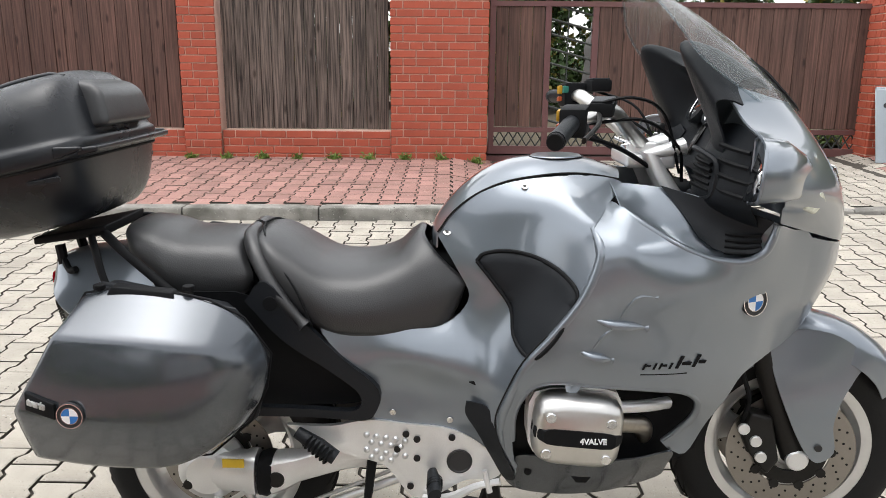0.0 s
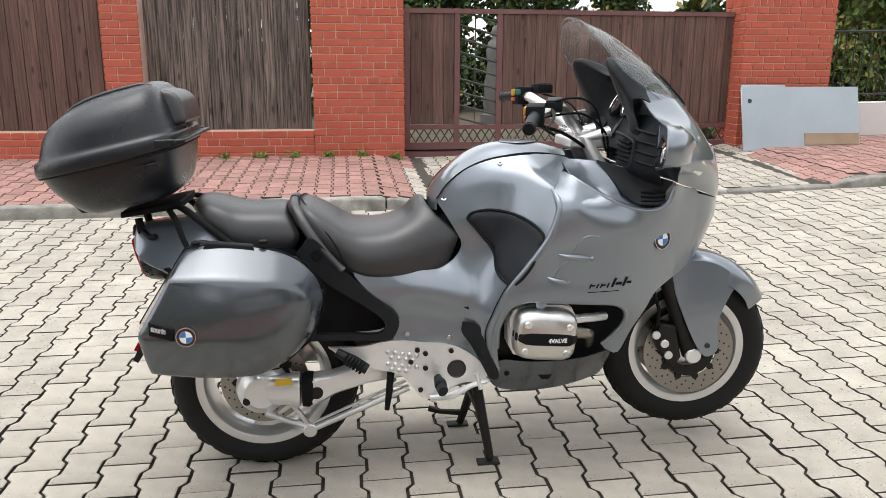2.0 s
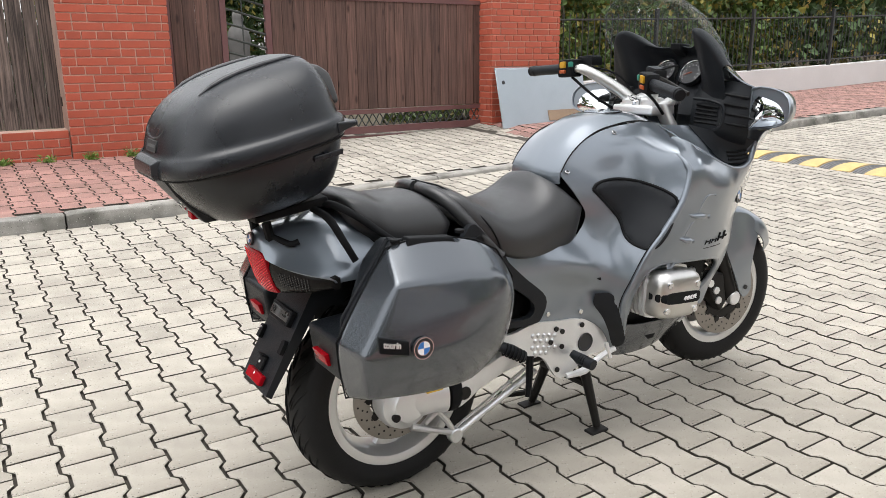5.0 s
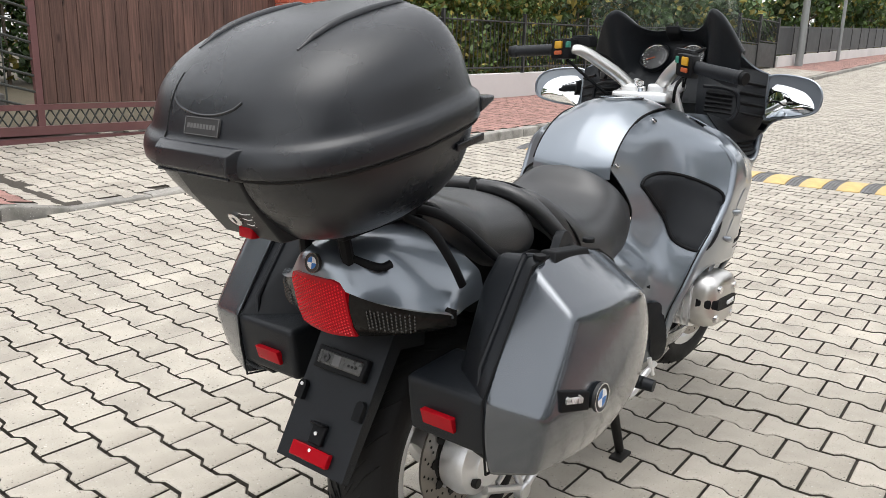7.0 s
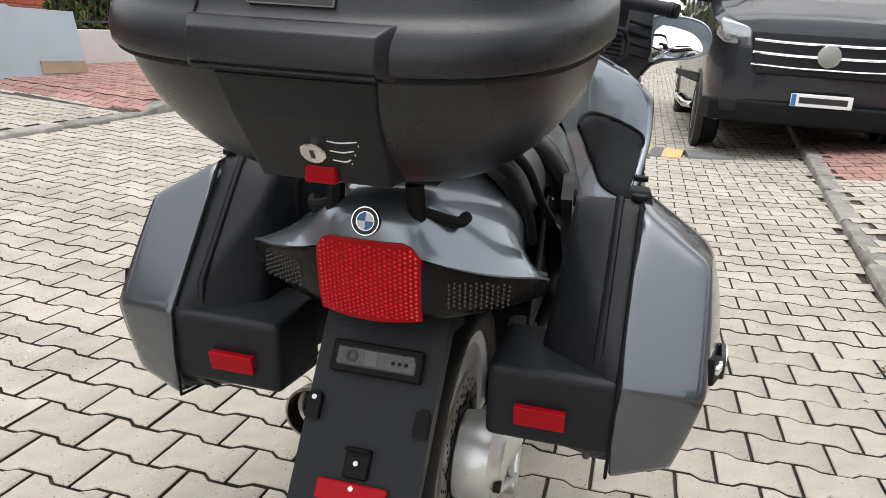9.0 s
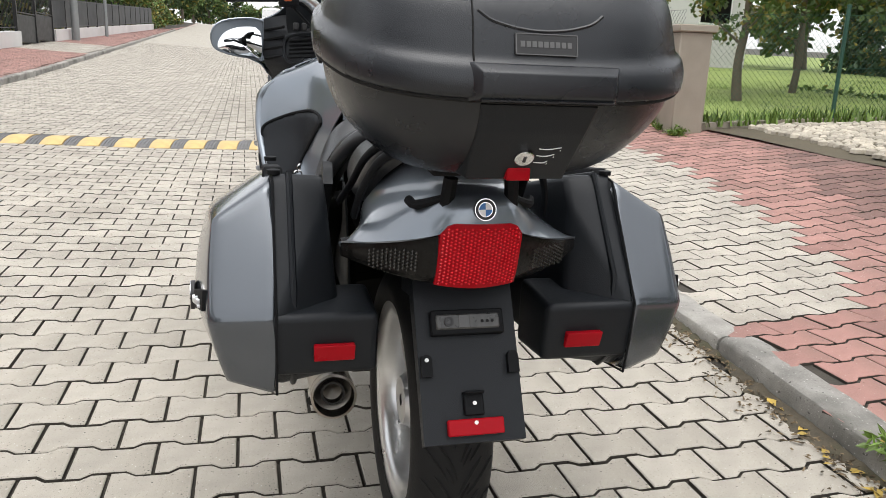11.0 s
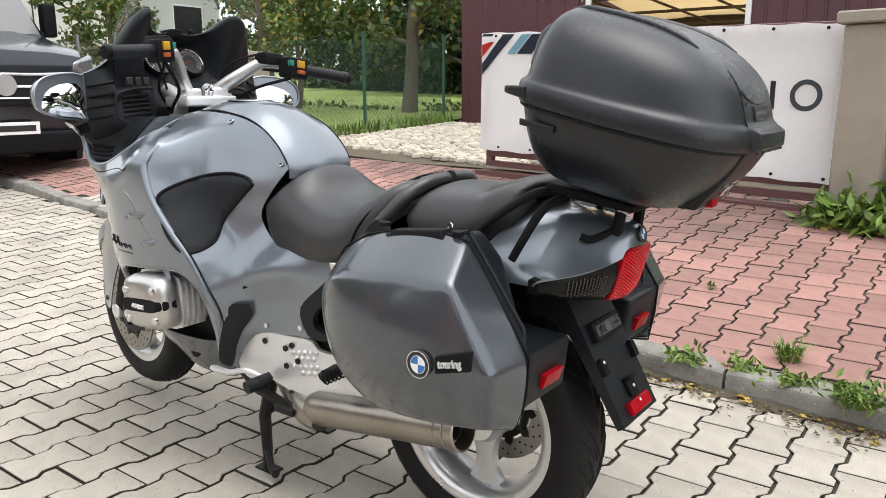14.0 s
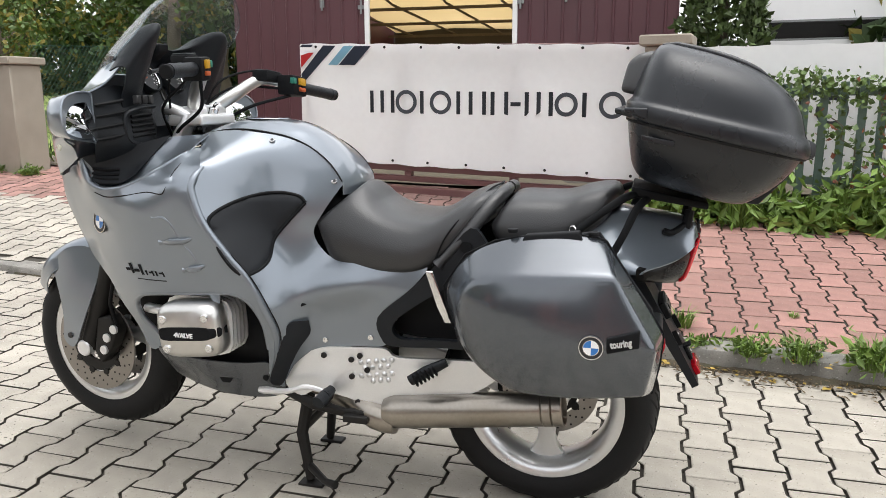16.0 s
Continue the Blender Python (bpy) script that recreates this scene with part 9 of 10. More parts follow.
def garage():
    gy = -7.6
    z0, z1 = 0.55, 3.3
    top = thing("garage", "dark maroon sheet-steel garage with an open doorway", "garage")
    for a, b in ((3.5, 5.4), (-0.36, 1.52)):
        bm = bmesh.new()
        box(bm, a, b, gy - 0.03, gy, z0, z1)
        wall = part("wall_panel", bm, M_GARAGE, top, smooth=0)
        for k in range(1, int((b - a) / 0.2) + 1):
            bm = bmesh.new()
            prism(bm, [(-0.02, 0), (0.02, 0), (0.01, 0.014), (-0.01, 0.014)], z0, z1, Matrix.Translation((a + 0.2 * k - 0.08, gy, 0)))
            part("rib", bm, M_GARAGE, wall, smooth=0)
    for x in (-0.36, 5.4):
        bm = bmesh.new()
        box(bm, x - 0.03, x + 0.03, gy - 6.5, gy - 0.03, z0, z1)
        part("side_wall", bm, M_GARAGE, top)
    bm = bmesh.new()
    box(bm, -0.3, 5.35, gy - 6.5, gy - 6.44, z0, z1 - 0.3)
    part("back_wall", bm, M_DARK_WALL, top)
    bm = bmesh.new()
    box(bm, -0.36, 5.4, gy - 0.06, gy, 2.75, 3.3)
    part("lintel", bm, M_GARAGE, top)
    bm = bmesh.new()
    skin(bm, [[Vector((x, gy - 0.1 - d, zz + 0.06 * math.sin(x * 2.2 + d))) for x in (-0.3, 1.2, 2.6, 4.0, 5.3)] for d, zz in ((0, 3.0), (2, 2.85), (4.3, 2.7), (6.4, 2.45))], 3, 3)
    part("tarpaulin_roof", bm, M_TARP, top, "translucent beige tarpaulin", smooth=60)
    for k in range(5):
        bm = bmesh.new()
        d = 0.5 + 1.35 * k
        zz = 2.86 - 0.09 * d
        box(bm, -0.3, 5.3, gy - d - 0.04, gy - d, zz - 0.05, zz)
        part("roof_beam", bm, M_BARK, top)
    for k in range(6):
        bm = bmesh.new()
        x = 0.2 + 0.95 * k
        tube(bm, [(x, gy - 0.1, 2.9), (x + 0.25, gy - 3.2, 2.62), (x - 0.1, gy - 6.3, 2.33)], 0.022, 6)
        part("rafter", bm, M_BARK, top)
    for x, s in ((3.48, 1), (1.54, -1)):
        bm = bmesh.new()
        box(bm, x - 0.03, x + 0.03, gy - 0.02, gy + 0.03, z0, z1, bevel=0.003)
        post = part("door_post", bm, M_WHITE, top, "white steel door post")
        for z in (0.9, 2.2):
            bm = bmesh.new()
            box(bm, x + s * 0.03, x + s * 0.11, gy + 0.02, gy + 0.045, z, z + 0.05)
            tube(bm, [(x + s * 0.07, gy + 0.04, z - 0.06), (x + s * 0.07, gy + 0.04, z + 0.11)], 0.014, 8)
            o = part("hinge", bm, M_GALV, post)
        bm = bmesh.new()
        xx = x + s * 0.62
        tube(bm, [(xx, gy + 0.03, 2.2), (xx, gy + 0.03, 2.5)], 0.016, 8)
        box(bm, xx - 0.03, xx + 0.03, gy + 0.014, gy + 0.03, 2.24, 2.34)
        o = part("door_bolt", bm, M_GALV, top)


garage()


def thuja(x, y, h, r, seed):
    rng = random.Random(seed)
    z = flat_land(x, y)
    top = thing("thuja", "dense dark green thuja shrub behind a banner", "shrub", pose(x, y, z))
    bm = bmesh.new()
    tube(bm, [(0, 0, -0.1), (0, 0, h * 0.9)], [0.06, 0.02], 8)
    part("trunk", bm, M_BARK, top)
    spots = []
    for _ in range(7000):
        u = rng.random()
        q = r * (0.75 + 0.25 * math.sin(3.14 * min(1, u * 1.6))) * (1 - max(0, u - 0.75) * 2.6)
        a = rng.uniform(0, 6.283)
        q *= (0.7 + 0.3 * rng.random()) * (1 + 0.25 * noise.noise((math.cos(a) * 2, math.sin(a) * 2, u * 5)))
        spots.append((q * math.cos(a), q * math.sin(a), 0.1 + u * h))
    leaf_cloud("foliage", spots, 0.055, M_THUJA, top, seed, 1.8, -0.6)


thuja(-0.78, -6.0, 2.6, 0.42, 3)


def caravan():
    m = pose(-2.6, -9.6, flat_land(-2.6, -9.6) + 0.05, 0, 0, -6)
    top = thing("caravan", "white caravan with a dark window strip behind the fence", "caravan", m)
    bm = bmesh.new()
    out = [(-2.6, 0.35), (1.2, 0.35), (1.35, 0.8), (1.3, 1.55), (1.05, 1.9), (0.7, 1.98), (-2.4, 1.98), (-2.6, 1.8)]
    prism(bm, out, -1.0, 1.0, pose(0, 0, 0, 90), bevel=0.04)
    body = part("body", bm, M_WHITE, top)
    bm = bmesh.new()
    box(bm, -0.6, 1.0, 0.99, 1.012, 1.22, 1.42, bevel=0.01)
    w = part("window", bm, M_SMOKE_LENS, body, "dark window strip")
    bm = bmesh.new()
    box(bm, -0.63, 1.03, 0.985, 1.003, 1.19, 1.45, bevel=0.008)
    part("window_frame", bm, M_GALV, body)
    bm = bmesh.new()
    box(bm, -2.55, 1.3, 0.995, 1.006, 0.95, 1.0)
    part("trim_strip", bm, M_GALV, body)
    bm = bmesh.new()
    box(bm, -0.7, -0.2, -0.3, 0.3, 1.97, 2.08, bevel=0.03)
    part("roof_hatch", bm, M_WHITE, body)
    for y in (-0.85, 0.85):
        bm = bmesh.new()
        lathe(bm, [(0.0001, -0.08), (0.3, -0.08), (0.32, 0), (0.3, 0.08), (0.0001, 0.08)], 24, axis((-0.7, y, 0.3), (0, 1, 0)))
        part("wheel", bm, M_RUBBER, top)


caravan()


# ---- white garden house ----
def garden_house(name, label, m, w, d, h, wallmat, windows, roof_h=1.6):
    top = thing(name, label, "house", m)
    bm = bmesh.new()
    box(bm, -w / 2, w / 2, -d / 2, d / 2, -0.4, h)
    wall = part("wall", bm, wallmat, top)
    bm = bmesh.new()
    prism(bm, [(-w / 2 - 0.3, h - 0.05), (w / 2 + 0.3, h - 0.05), (0, h + roof_h)], -d / 2 - 0.3, d / 2 + 0.3, pose(0, 0, 0, 90))
    part("roof", bm, mat("brown_roof_tiles", (0.16, 0.07, 0.05), 0.8, vary=0.2, scale=4), top)
    for face, a, z, ww, hh in windows:
        bm = bmesh.new()
        bm2 = bmesh.new()
        if face == "w":
            box(bm, -w / 2 - 0.03, -w / 2 + 0.02, a - ww / 2 - 0.05, a + ww / 2 + 0.05, z - hh / 2 - 0.05, z + hh / 2 + 0.05)
            box(bm2, -w / 2 - 0.04, -w / 2 - 0.01, a - ww / 2, a + ww / 2, z - hh / 2, z + hh / 2)
        else:
            box(bm, a - ww / 2 - 0.05, a + ww / 2 + 0.05, -d / 2 - 0.03, -d / 2 + 0.02, z - hh / 2 - 0.05, z + hh / 2 + 0.05)
            box(bm2, a - ww / 2, a + ww / 2, -d / 2 - 0.04, -d / 2 - 0.01, z - hh / 2, z + hh / 2)
        win = part("window", bm, M_WHITE, wall)
        part("pane", bm2, M_SMOKE_LENS, win)
    return top


garden_house("garden_house", "white rendered house behind a garden lawn", pose(21.5, -10.6, flat_land(21, -10.6)), 7, 5.4, 3.1, M_RENDER_WHITE, (("w", 0.6, 1.7, 0.45, 0.35), ("w", -1.6, 1.7, 0.9, 1.0)))
garden_house("house", "yellow rendered house behind the north hedge", pose(24, 13.5, flat_land(24, 13)), 9, 6, 5, mat("yellow_render", (0.52, 0.33, 0.1), 0.9, vary=0.1, scale=1.5, dirt=0.2), (("w", 0, 1.8, 1.2, 1.3), ("s", -2, 1.8, 1.2, 1.3), ("s", 1.5, 1.8, 1.2, 1.3), ("w", 0, 4, 1.0, 1.2)))

# ---- north gardens ----
hedge("hedge", 5.9, 13, 6.9, 8.4, 0.7, 3.1, 26000, 0.075, "leafy yellowing shrub hedge behind an iron fence", 15, 0.3, False)
hedge("hedge", 13, 30, 7.0, 9.0, 0.9, 3.6, 12000, 0.14, "leafy dark green shrub hedge behind an iron fence", 16, 0.2)
hedge("hedge", 55, 64, 6.5, 8.6, 2.6, 5.0, 9000, 0.16, "yellow-green leafy shrub beside the end of the panel fence", 29, 0.35, False)
hedge("hedge", 64, 100, 8.0, 9.6, 2.8, 5.4, 14000, 0.2, "mixed green shrubs along the far pavement", 28, 0.3, False)
hedge("hedge", -7, 0.8, 9.5, 11, 0.5, 3.2, 5000, 0.14, "green shrubs behind the board fence", 17, 0.15)
hedge("hedge", 0.8, 5.6, 9.8, 11.4, 0.3, 3.6, 26000, 0.08, "dark shrubs in the courtyard behind the gate", 18, 0.15)
hedge("shrub", 3.9, 4.9, 6.6, 6.9, 0.35, 0.62, 700, 0.05, "low green shrub behind the gate lattice", 19, 0.1, False, "shrub")
for i, (x, y, h) in enumerate(((8, 11, 5.5), (12, 12, 6), (17, 11.5, 7), (30, 10.5, 6), (37, 10.5, 6), (45, 10, 6.5), (54, 10.5, 7), (62, 10, 7), (70, 9.8, 7), (80, 9.2, 7.5), (92, 9, 7.5), (106, 8.5, 8), (122, 8, 8), (140, 6.5, 8), (164, 3.5, 6.5), (168, -1.5, 6), (150, -7, 9), (118, -7.5, 9), (92, -8, 9), (74, -9, 9), (58, -9.5, 8), (46, -9, 7))):
    tree(x, y, flat_land(x, y), h, 0.16, 2.4 + 0.008 * x, 70 + i, "leafy street tree along the far end of the road" if x > 28 else "leafy garden tree behind the north hedge", leaf=0.18 + 0.001 * x, n=5200, yellow=0.12, crown0=0.15, dark=i % 2 == 0)


def statue():
    bm = bmesh.new()
    prof = [(0.0001, 0.0), (0.2, 0.0), (0.2, 0.12), (0.15, 0.14), (0.17, 0.3), (0.15, 0.6), (0.13, 0.85), (0.15, 1.0), (0.12, 1.12), (0.06, 1.18), (0.075, 1.25), (0.06, 1.33), (0.0001, 1.36)]
    lathe(bm, prof, 20)
    for v in bm.verts:
        a = math.atan2(v.co.y, v.co.x)
        v.co.x *= 1 + 0.08 * math.sin(7 * a + v.co.z * 3)
        v.co.y *= 1 + 0.08 * math.sin(5 * a + v.co.z * 4)
    ob = tagged(link("garden_statue", bm, mat("grey_cast_stone", (0.13, 0.125, 0.12), 0.9, vary=0.2, scale=8), smooth=60), "grey draped stone garden statue in the courtyard", "statue")
    ob.matrix_basis = pose(2.5, 8.5, flat_land(2.5, 8.5) + 0.1)


statue()


def pole(x, y, h, r, label):
    z = flat_land(x, y) + 0.05
    top = thing("lamp_post", label, "post", pose(x, y, z))
    bm = bmesh.new()
    tube(bm, [(0, 0, -0.2), (0, 0, h)], [r * 1.3, r * 0.8], 10)
    part("pole", bm, M_GALV, top)
    bm = bmesh.new()
    tube(bm, [(0, 0, h), (0, -0.3, h + 0.25), (0, -1.2, h + 0.35)], r * 0.5, 8, per=3)
    part("arm", bm, M_GALV, top)
    bm = bmesh.new()
    hull(bm, [(dx, -1.2 + dy, h + 0.33 + dz) for dx in (-0.1, 0.1) for dy in (-0.5, 0.05) for dz in (0, 0.09)], 0.02)
    part("lamp_head", bm, M_GALV, top)


pole(28.6, 6.2, 6.0, 0.11, "grey street lamp post on the north pavement")
pole(34.6, 6.15, 6.0, 0.06, "slim grey street post on the north pavement")


# ---- rubber speed bump ----
M_BUMP_Y = mat("worn_yellow_rubber", (0.56, 0.4, 0.17), 0.8, vary=0.25, scale=14, fine=160, bump=0.6, dirt=0.7, dirt_color=(0.4, 0.32, 0.2))
M_BUMP_K = mat("dusty_black_rubber", (0.15, 0.15, 0.152), 0.8, vary=0.25, scale=14, fine=160, bump=0.8, dirt=0.3, dirt_color=(0.11, 0.1, 0.09))


def bump_piece(w, lift=0.0):
    """A strip of the hump's round back, slanting across it."""
    bm = bmesh.new()
    rows = []
    for k in range(9):
        u = k / 8
        z = 0.05 * (math.sin(math.pi * u)) ** 0.7 + 0.004 + lift
        s = -0.13 * u
        rows.append([Vector((0.5 * u, s, z)), Vector((0.5 * u, s + w, z)), Vector((0.5 * u, s + w, -0.02)), Vector((0.5 * u, s, -0.02))])
    loft(bm, rows)
    return bm


def speed_bump():
    top = thing("speed_bump", "yellow and black striped rubber speed bump across the street", "speed bump")
    shared = {}
    y, k = 3.35, 0
    while y > -0.8:
        w = 0.185 if k % 2 else 0.115
        x = 6.15 - 0.12 * (y - 0.5)
        nm = "yellow_segment" if k % 2 else "black_segment"
        if nm not in shared:
            shared[nm] = part(nm, bump_piece(w - 0.004, 0.002 if k % 2 else 0), M_BUMP_Y if k % 2 else M_BUMP_K, top, smooth=35)
            ob = shared[nm]
            if not k % 2:
                rib = bmesh.new()
                for q in (0.22, 0.5, 0.78):
                    tube(rib, [Vector((0.5 * u / 8, -0.13 * u / 8 + (w - 0.004) * q, 0.05 * math.sin(math.pi * u / 8) ** 0.7 + 0.005)) for u in range(9)], 0.007, 6)
                rib.from_mesh(ob.data)
                rib.to_mesh(ob.data)
                rib.free()
        else:
            ob = new(nm, shared[nm].data)
            ob.parent = top
        ob.matrix_basis = pose(x, y - w + 0.13, land(x, y), 0, 0, 6.8)
        y -= w
        k += 1
    bm = bmesh.new()
    rows = []
    for k in range(7):
        u = k / 6
        h = 0.045 * math.sqrt(max(0.0, 1 - u * u)) + 0.003
        q = 0.06 * u * u
        rows.append([Vector((q, -0.55 * u, -0.02)), Vector((q + 0.02, -0.55 * u, h * 0.5)), Vector((0.16, -0.55 * u, h)), Vector((0.34, -0.55 * u, h)), Vector((0.48 - q, -0.55 * u, h * 0.5)), Vector((0.5 - q, -0.55 * u, -0.02))])
    loft(bm, rows)
    ob = part("end_cap", bm, M_BUMP_K, top, "flat black rubber end piece", smooth=35)
    x = 6.15 - 0.12 * (y - 0.5)
    ob.matrix_basis = pose(x, y + 0.06, land(x, y), 0, 0, 6.8)


speed_bump()


# ---- panel van ----
M_VAN = mat("dark_blue_grey_van_paint", (0.014, 0.018, 0.025), 0.24, metal=0.2, vary=0.04, scale=2, coat=0.5, rvar=0.03)
M_VAN_GLASS = mat("tinted_vehicle_glass", (0.02, 0.024, 0.028), 0.06, vary=0.05, coat=1.0, rvar=0.0)
M_LAMP = mat("headlamp_lens", (0.3, 0.31, 0.33), 0.12, metal=0.7, vary=0.25, scale=20, coat=1.0)


def van(m, name="van", paint_mat=None, label="dark blue-grey panel van parked half on the pavement", long=6.4):
    body_mat = paint_mat or M_VAN
    top = thing(name, label, "van", m)
    st = ((0.0, 0.74, 0.42, 1.12), (0.06, 0.86, 0.34, 1.24), (0.22, 0.95, 0.3, 1.3), (0.6, 0.99, 0.3, 1.38), (0.98, 1.0, 0.3, 1.48), (1.25, 1.0, 0.3, 1.78), (1.55, 1.0, 0.3, 2.18), (1.85, 1.0, 0.3, 2.4), (2.4, 1.0, 0.3, 2.5), (long * 0.7, 1.0, 0.3, 2.53), (long - 0.15, 1.0, 0.32, 2.5), (long, 0.96, 0.4, 2.42))
    bm = bmesh.new()
    rows = []
    for d, w, z0, z1 in st:
        prof = [(w * 0.9, z0), (w, z0 + 0.1), (w, 0.75), (w * 1.0, min(z1 - 0.12, 1.12)), (w * (1 - 0.06 * max(0, z1 - 1.2)), z1 - 0.1 - 0.02 * (z1 > 1.5)), (w * (0.93 - 0.09 * max(0, z1 - 1.2)), z1 - 0.02), (w * 0.6, z1 + 0.015), (0, z1 + 0.03)]
        full = prof + [(-y, z) for y, z in prof[-2::-1]]
        rows.append([Vector((-d, y, z)) for y, z in full])
    loft(bm, rows)
    body = part("body", bm, body_mat, top, smooth=32)
    # front: bumper, grille, lamps
    bm = bmesh.new()
    hull(bm, [(x, y, z) for z in (0.32, 0.52) for x, y in ((0.07, -0.6), (0.07, 0.6), (-0.1, -0.94), (-0.1, 0.94), (-0.35, -1.0), (-0.35, 1.0))], 0.03)
    bumper = part("bumper", bm, M_BLACK_MATT, top)
    bm = bmesh.new()
    hull(bm, [(x, y, z) for x, y, z in ((0.03, -0.6, 0.76), (0.03, 0.6, 0.76), (0.01, -0.68, 1.14), (0.01, 0.68, 1.14), (-0.1, -0.6, 0.76), (-0.1, 0.6, 1.14), (-0.1, -0.6, 1.14), (-0.1, 0.6, 0.76))], 0.02)
    grille = part("grille", bm, M_BLACK, body, "black grille with chrome bars")
    for k in range(3):
        bm = bmesh.new()
        z = 0.83 + 0.11 * k
        tube(bm, [(0.01, -0.64, z + 0.015), (0.04, -0.3, z), (0.045, 0, z), (0.04, 0.3, z), (0.01, 0.64, z + 0.015)], 0.013, 6, per=3)
        part("grille_bar", bm, M_CHROME, grille)
    bm = bmesh.new()
    disc(bm, axis((0.045, 0, 0.95), (1, 0, 0)), 0.1, 0.018, 28)
    part("badge", bm, M_CHROME, grille, "plain round chrome badge")
    for s in (-1, 1):
        bm = bmesh.new()
        hull(bm, [(0.01, s * 0.66, 1.0), (0.005, s * 0.68, 1.17), (-0.05, s * 0.9, 1.02), (-0.1, s * 0.95, 1.22), (-0.14, s * 0.93, 1.26), (-0.1, s * 0.7, 1.02), (-0.2, s * 0.975, 1.1)], 0.015)
        part("headlight", bm, M_LAMP, body, "clear headlight")
        bm = bmesh.new()
        hull(bm, [(0.06, s * 0.55, 0.4), (0.06, s * 0.55, 0.5), (-0.03, s * 0.86, 0.4), (-0.03, s * 0.86, 0.52), (-0.05, s * 0.6, 0.4)], 0.015)
        part("air_intake", bm, M_BLACK, bumper)
        bm = bmesh.new()
        hull(bm, [(-1.32 + dx, s * (1.1 + dy), 1.5 + dz) for dx in (-0.07, 0.05) for dy in (0, 0.15) for dz in (-0.02, 0.34)], 0.03)
        mi = part("mirror", bm, M_BLACK_MATT, body, "black door mirror")
        bm = bmesh.new()
        tube(bm, [(-1.3, s * 0.97, 1.48), (-1.32, s * 1.12, 1.5)], 0.035, 8)
        part("mirror_arm", bm, M_BLACK_MATT, mi)
        bm = bmesh.new()
        prism(bm, [(-1.35, 1.42), (-1.75, 1.95), (-2.3, 1.98), (-2.3, 1.42)], s * 0.955, s * 1.006, pose(0, 0, 0, 90) @ Matrix.Scale(-1, 4, (0, 0, 1)), bevel=0.01)
        part("side_window", bm, M_VAN_GLASS, body)
        for a, b in ((2.45, 3.75), (3.85, 5.0), (5.1, long - 0.25)):
            bm = bmesh.new()
            prism(bm, [(-a, 1.45), (-a, 2.0), (-b, 2.0), (-b, 1.45)], s * 0.965, s * 1.004, pose(0, 0, 0, 90) @ Matrix.Scale(-1, 4, (0, 0, 1)), bevel=0.015)
            part("side_window", bm, M_VAN_GLASS, body)
        for a in (1.28, 2.38, 3.8):
            bm = bmesh.new()
            box(bm, -a - 0.004, -a + 0.004, s * 0.995 - 0.006, s * 0.995 + 0.008, 0.45, 2.0)
            part("door_gap", bm, M_IRON, body)
        bm = bmesh.new()
        box(bm, -2.32, -2.12, s * 1.0 - 0.01, s * 1.0 + 0.03, 1.22, 1.26, bevel=0.008)
        part("door_handle", bm, M_BLACK, body)
        bm = bmesh.new()
        box(bm, -long + 0.2, -0.9, s * 1.0 - 0.02, s * 1.0 + 0.018, 0.62, 0.72, bevel=0.012)
        part("rub_strip", bm, M_BLACK_MATT, body)
        bm = bmesh.new()
        tube(bm, [(-1.5, s * 1.0, 0.36), (-1.6, s * 1.08, 0.36), (-3.9, s * 1.08, 0.36), (-4.0, s * 1.0, 0.36)], 0.035, 8)
        part("side_step", bm, M_CHROME, top, "silver tubular side step")
        for d in (0.95, long - 1.35):
            bm = bmesh.new()
            disc(bm, axis((-d, s * 0.93, 0.36), (0, s, 0)), 0.42, 0.075, 36)
            part("wheel_arch", bm, M_IRON, body)
            bm = bmesh.new()
            c = axis((-d, s * 0.82, 0.34), (0, s, 0))
            lathe(bm, [(0.2, -0.05), (0.3, -0.06), (0.335, -0.03), (0.34, 0.06), (0.335, 0.15), (0.3, 0.19), (0.225, 0.2), (0.2, 0.16)], 40, c)
            wl = part("wheel", bm, M_RUBBER, top, "black van tyre")
            bm = bmesh.new()
            lathe(bm, [(0.0001, 0.13), (0.05, 0.14), (0.06, 0.17), (0.09, 0.15), (0.17, 0.14), (0.2, 0.18), (0.22, 0.19), (0.215, 0.1)], 30, c)
            part("rim", bm, M_ALLOY, wl)
            for k in range(5):
                bm = bmesh.new()
                a = 2 * math.pi * k / 5
                disc(bm, c @ Matrix.Translation((0.13 * math.cos(a), 0.13 * math.sin(a), 0.143)), 0.035, 0.004, 10)
                part("rim_slot", bm, M_IRON, wl)
    # windscreen
    bm = bmesh.new()
    rows = [[Vector((-1.02 + 0.06 * (1 - abs(y)) - 0.0, y * 0.9, 1.46)) for y in (-1, -0.5, 0, 0.5, 1)], [Vector((-1.34 + 0.05 * (1 - abs(y)), y * 0.87, 1.88)) for y in (-1, -0.5, 0, 0.5, 1)], [Vector((-1.66 + 0.05 * (1 - abs(y)), y * 0.83, 2.27)) for y in (-1, -0.5, 0, 0.5, 1)]]
    skin(bm, [[p + Vector((0.03, 0, 0.02)) for p in r] for r in rows], 3, 3, False, 0.01)
    ws = part("windscreen", bm, M_VAN_GLASS, body, "tinted windscreen", smooth=60)
    for s in (-0.5, 0.35):
        bm = bmesh.new()
        tube(bm, [(-0.93, s, 1.44), (-0.99, s - 0.25, 1.54), (-1.0, s - 0.5, 1.55)], 0.01, 6)
        part("wiper", bm, M_IRON, ws)
    bm = bmesh.new()
    box(bm, -1.02, -1.0, -0.62, -0.5, 1.53, 1.62)
    part("sticker", bm, M_WHITE, ws)
    # number plate with plain bars
    bm = bmesh.new()
    box(bm, 0.068, 0.08, -0.26, 0.26, 0.5, 0.615, bevel=0.004)
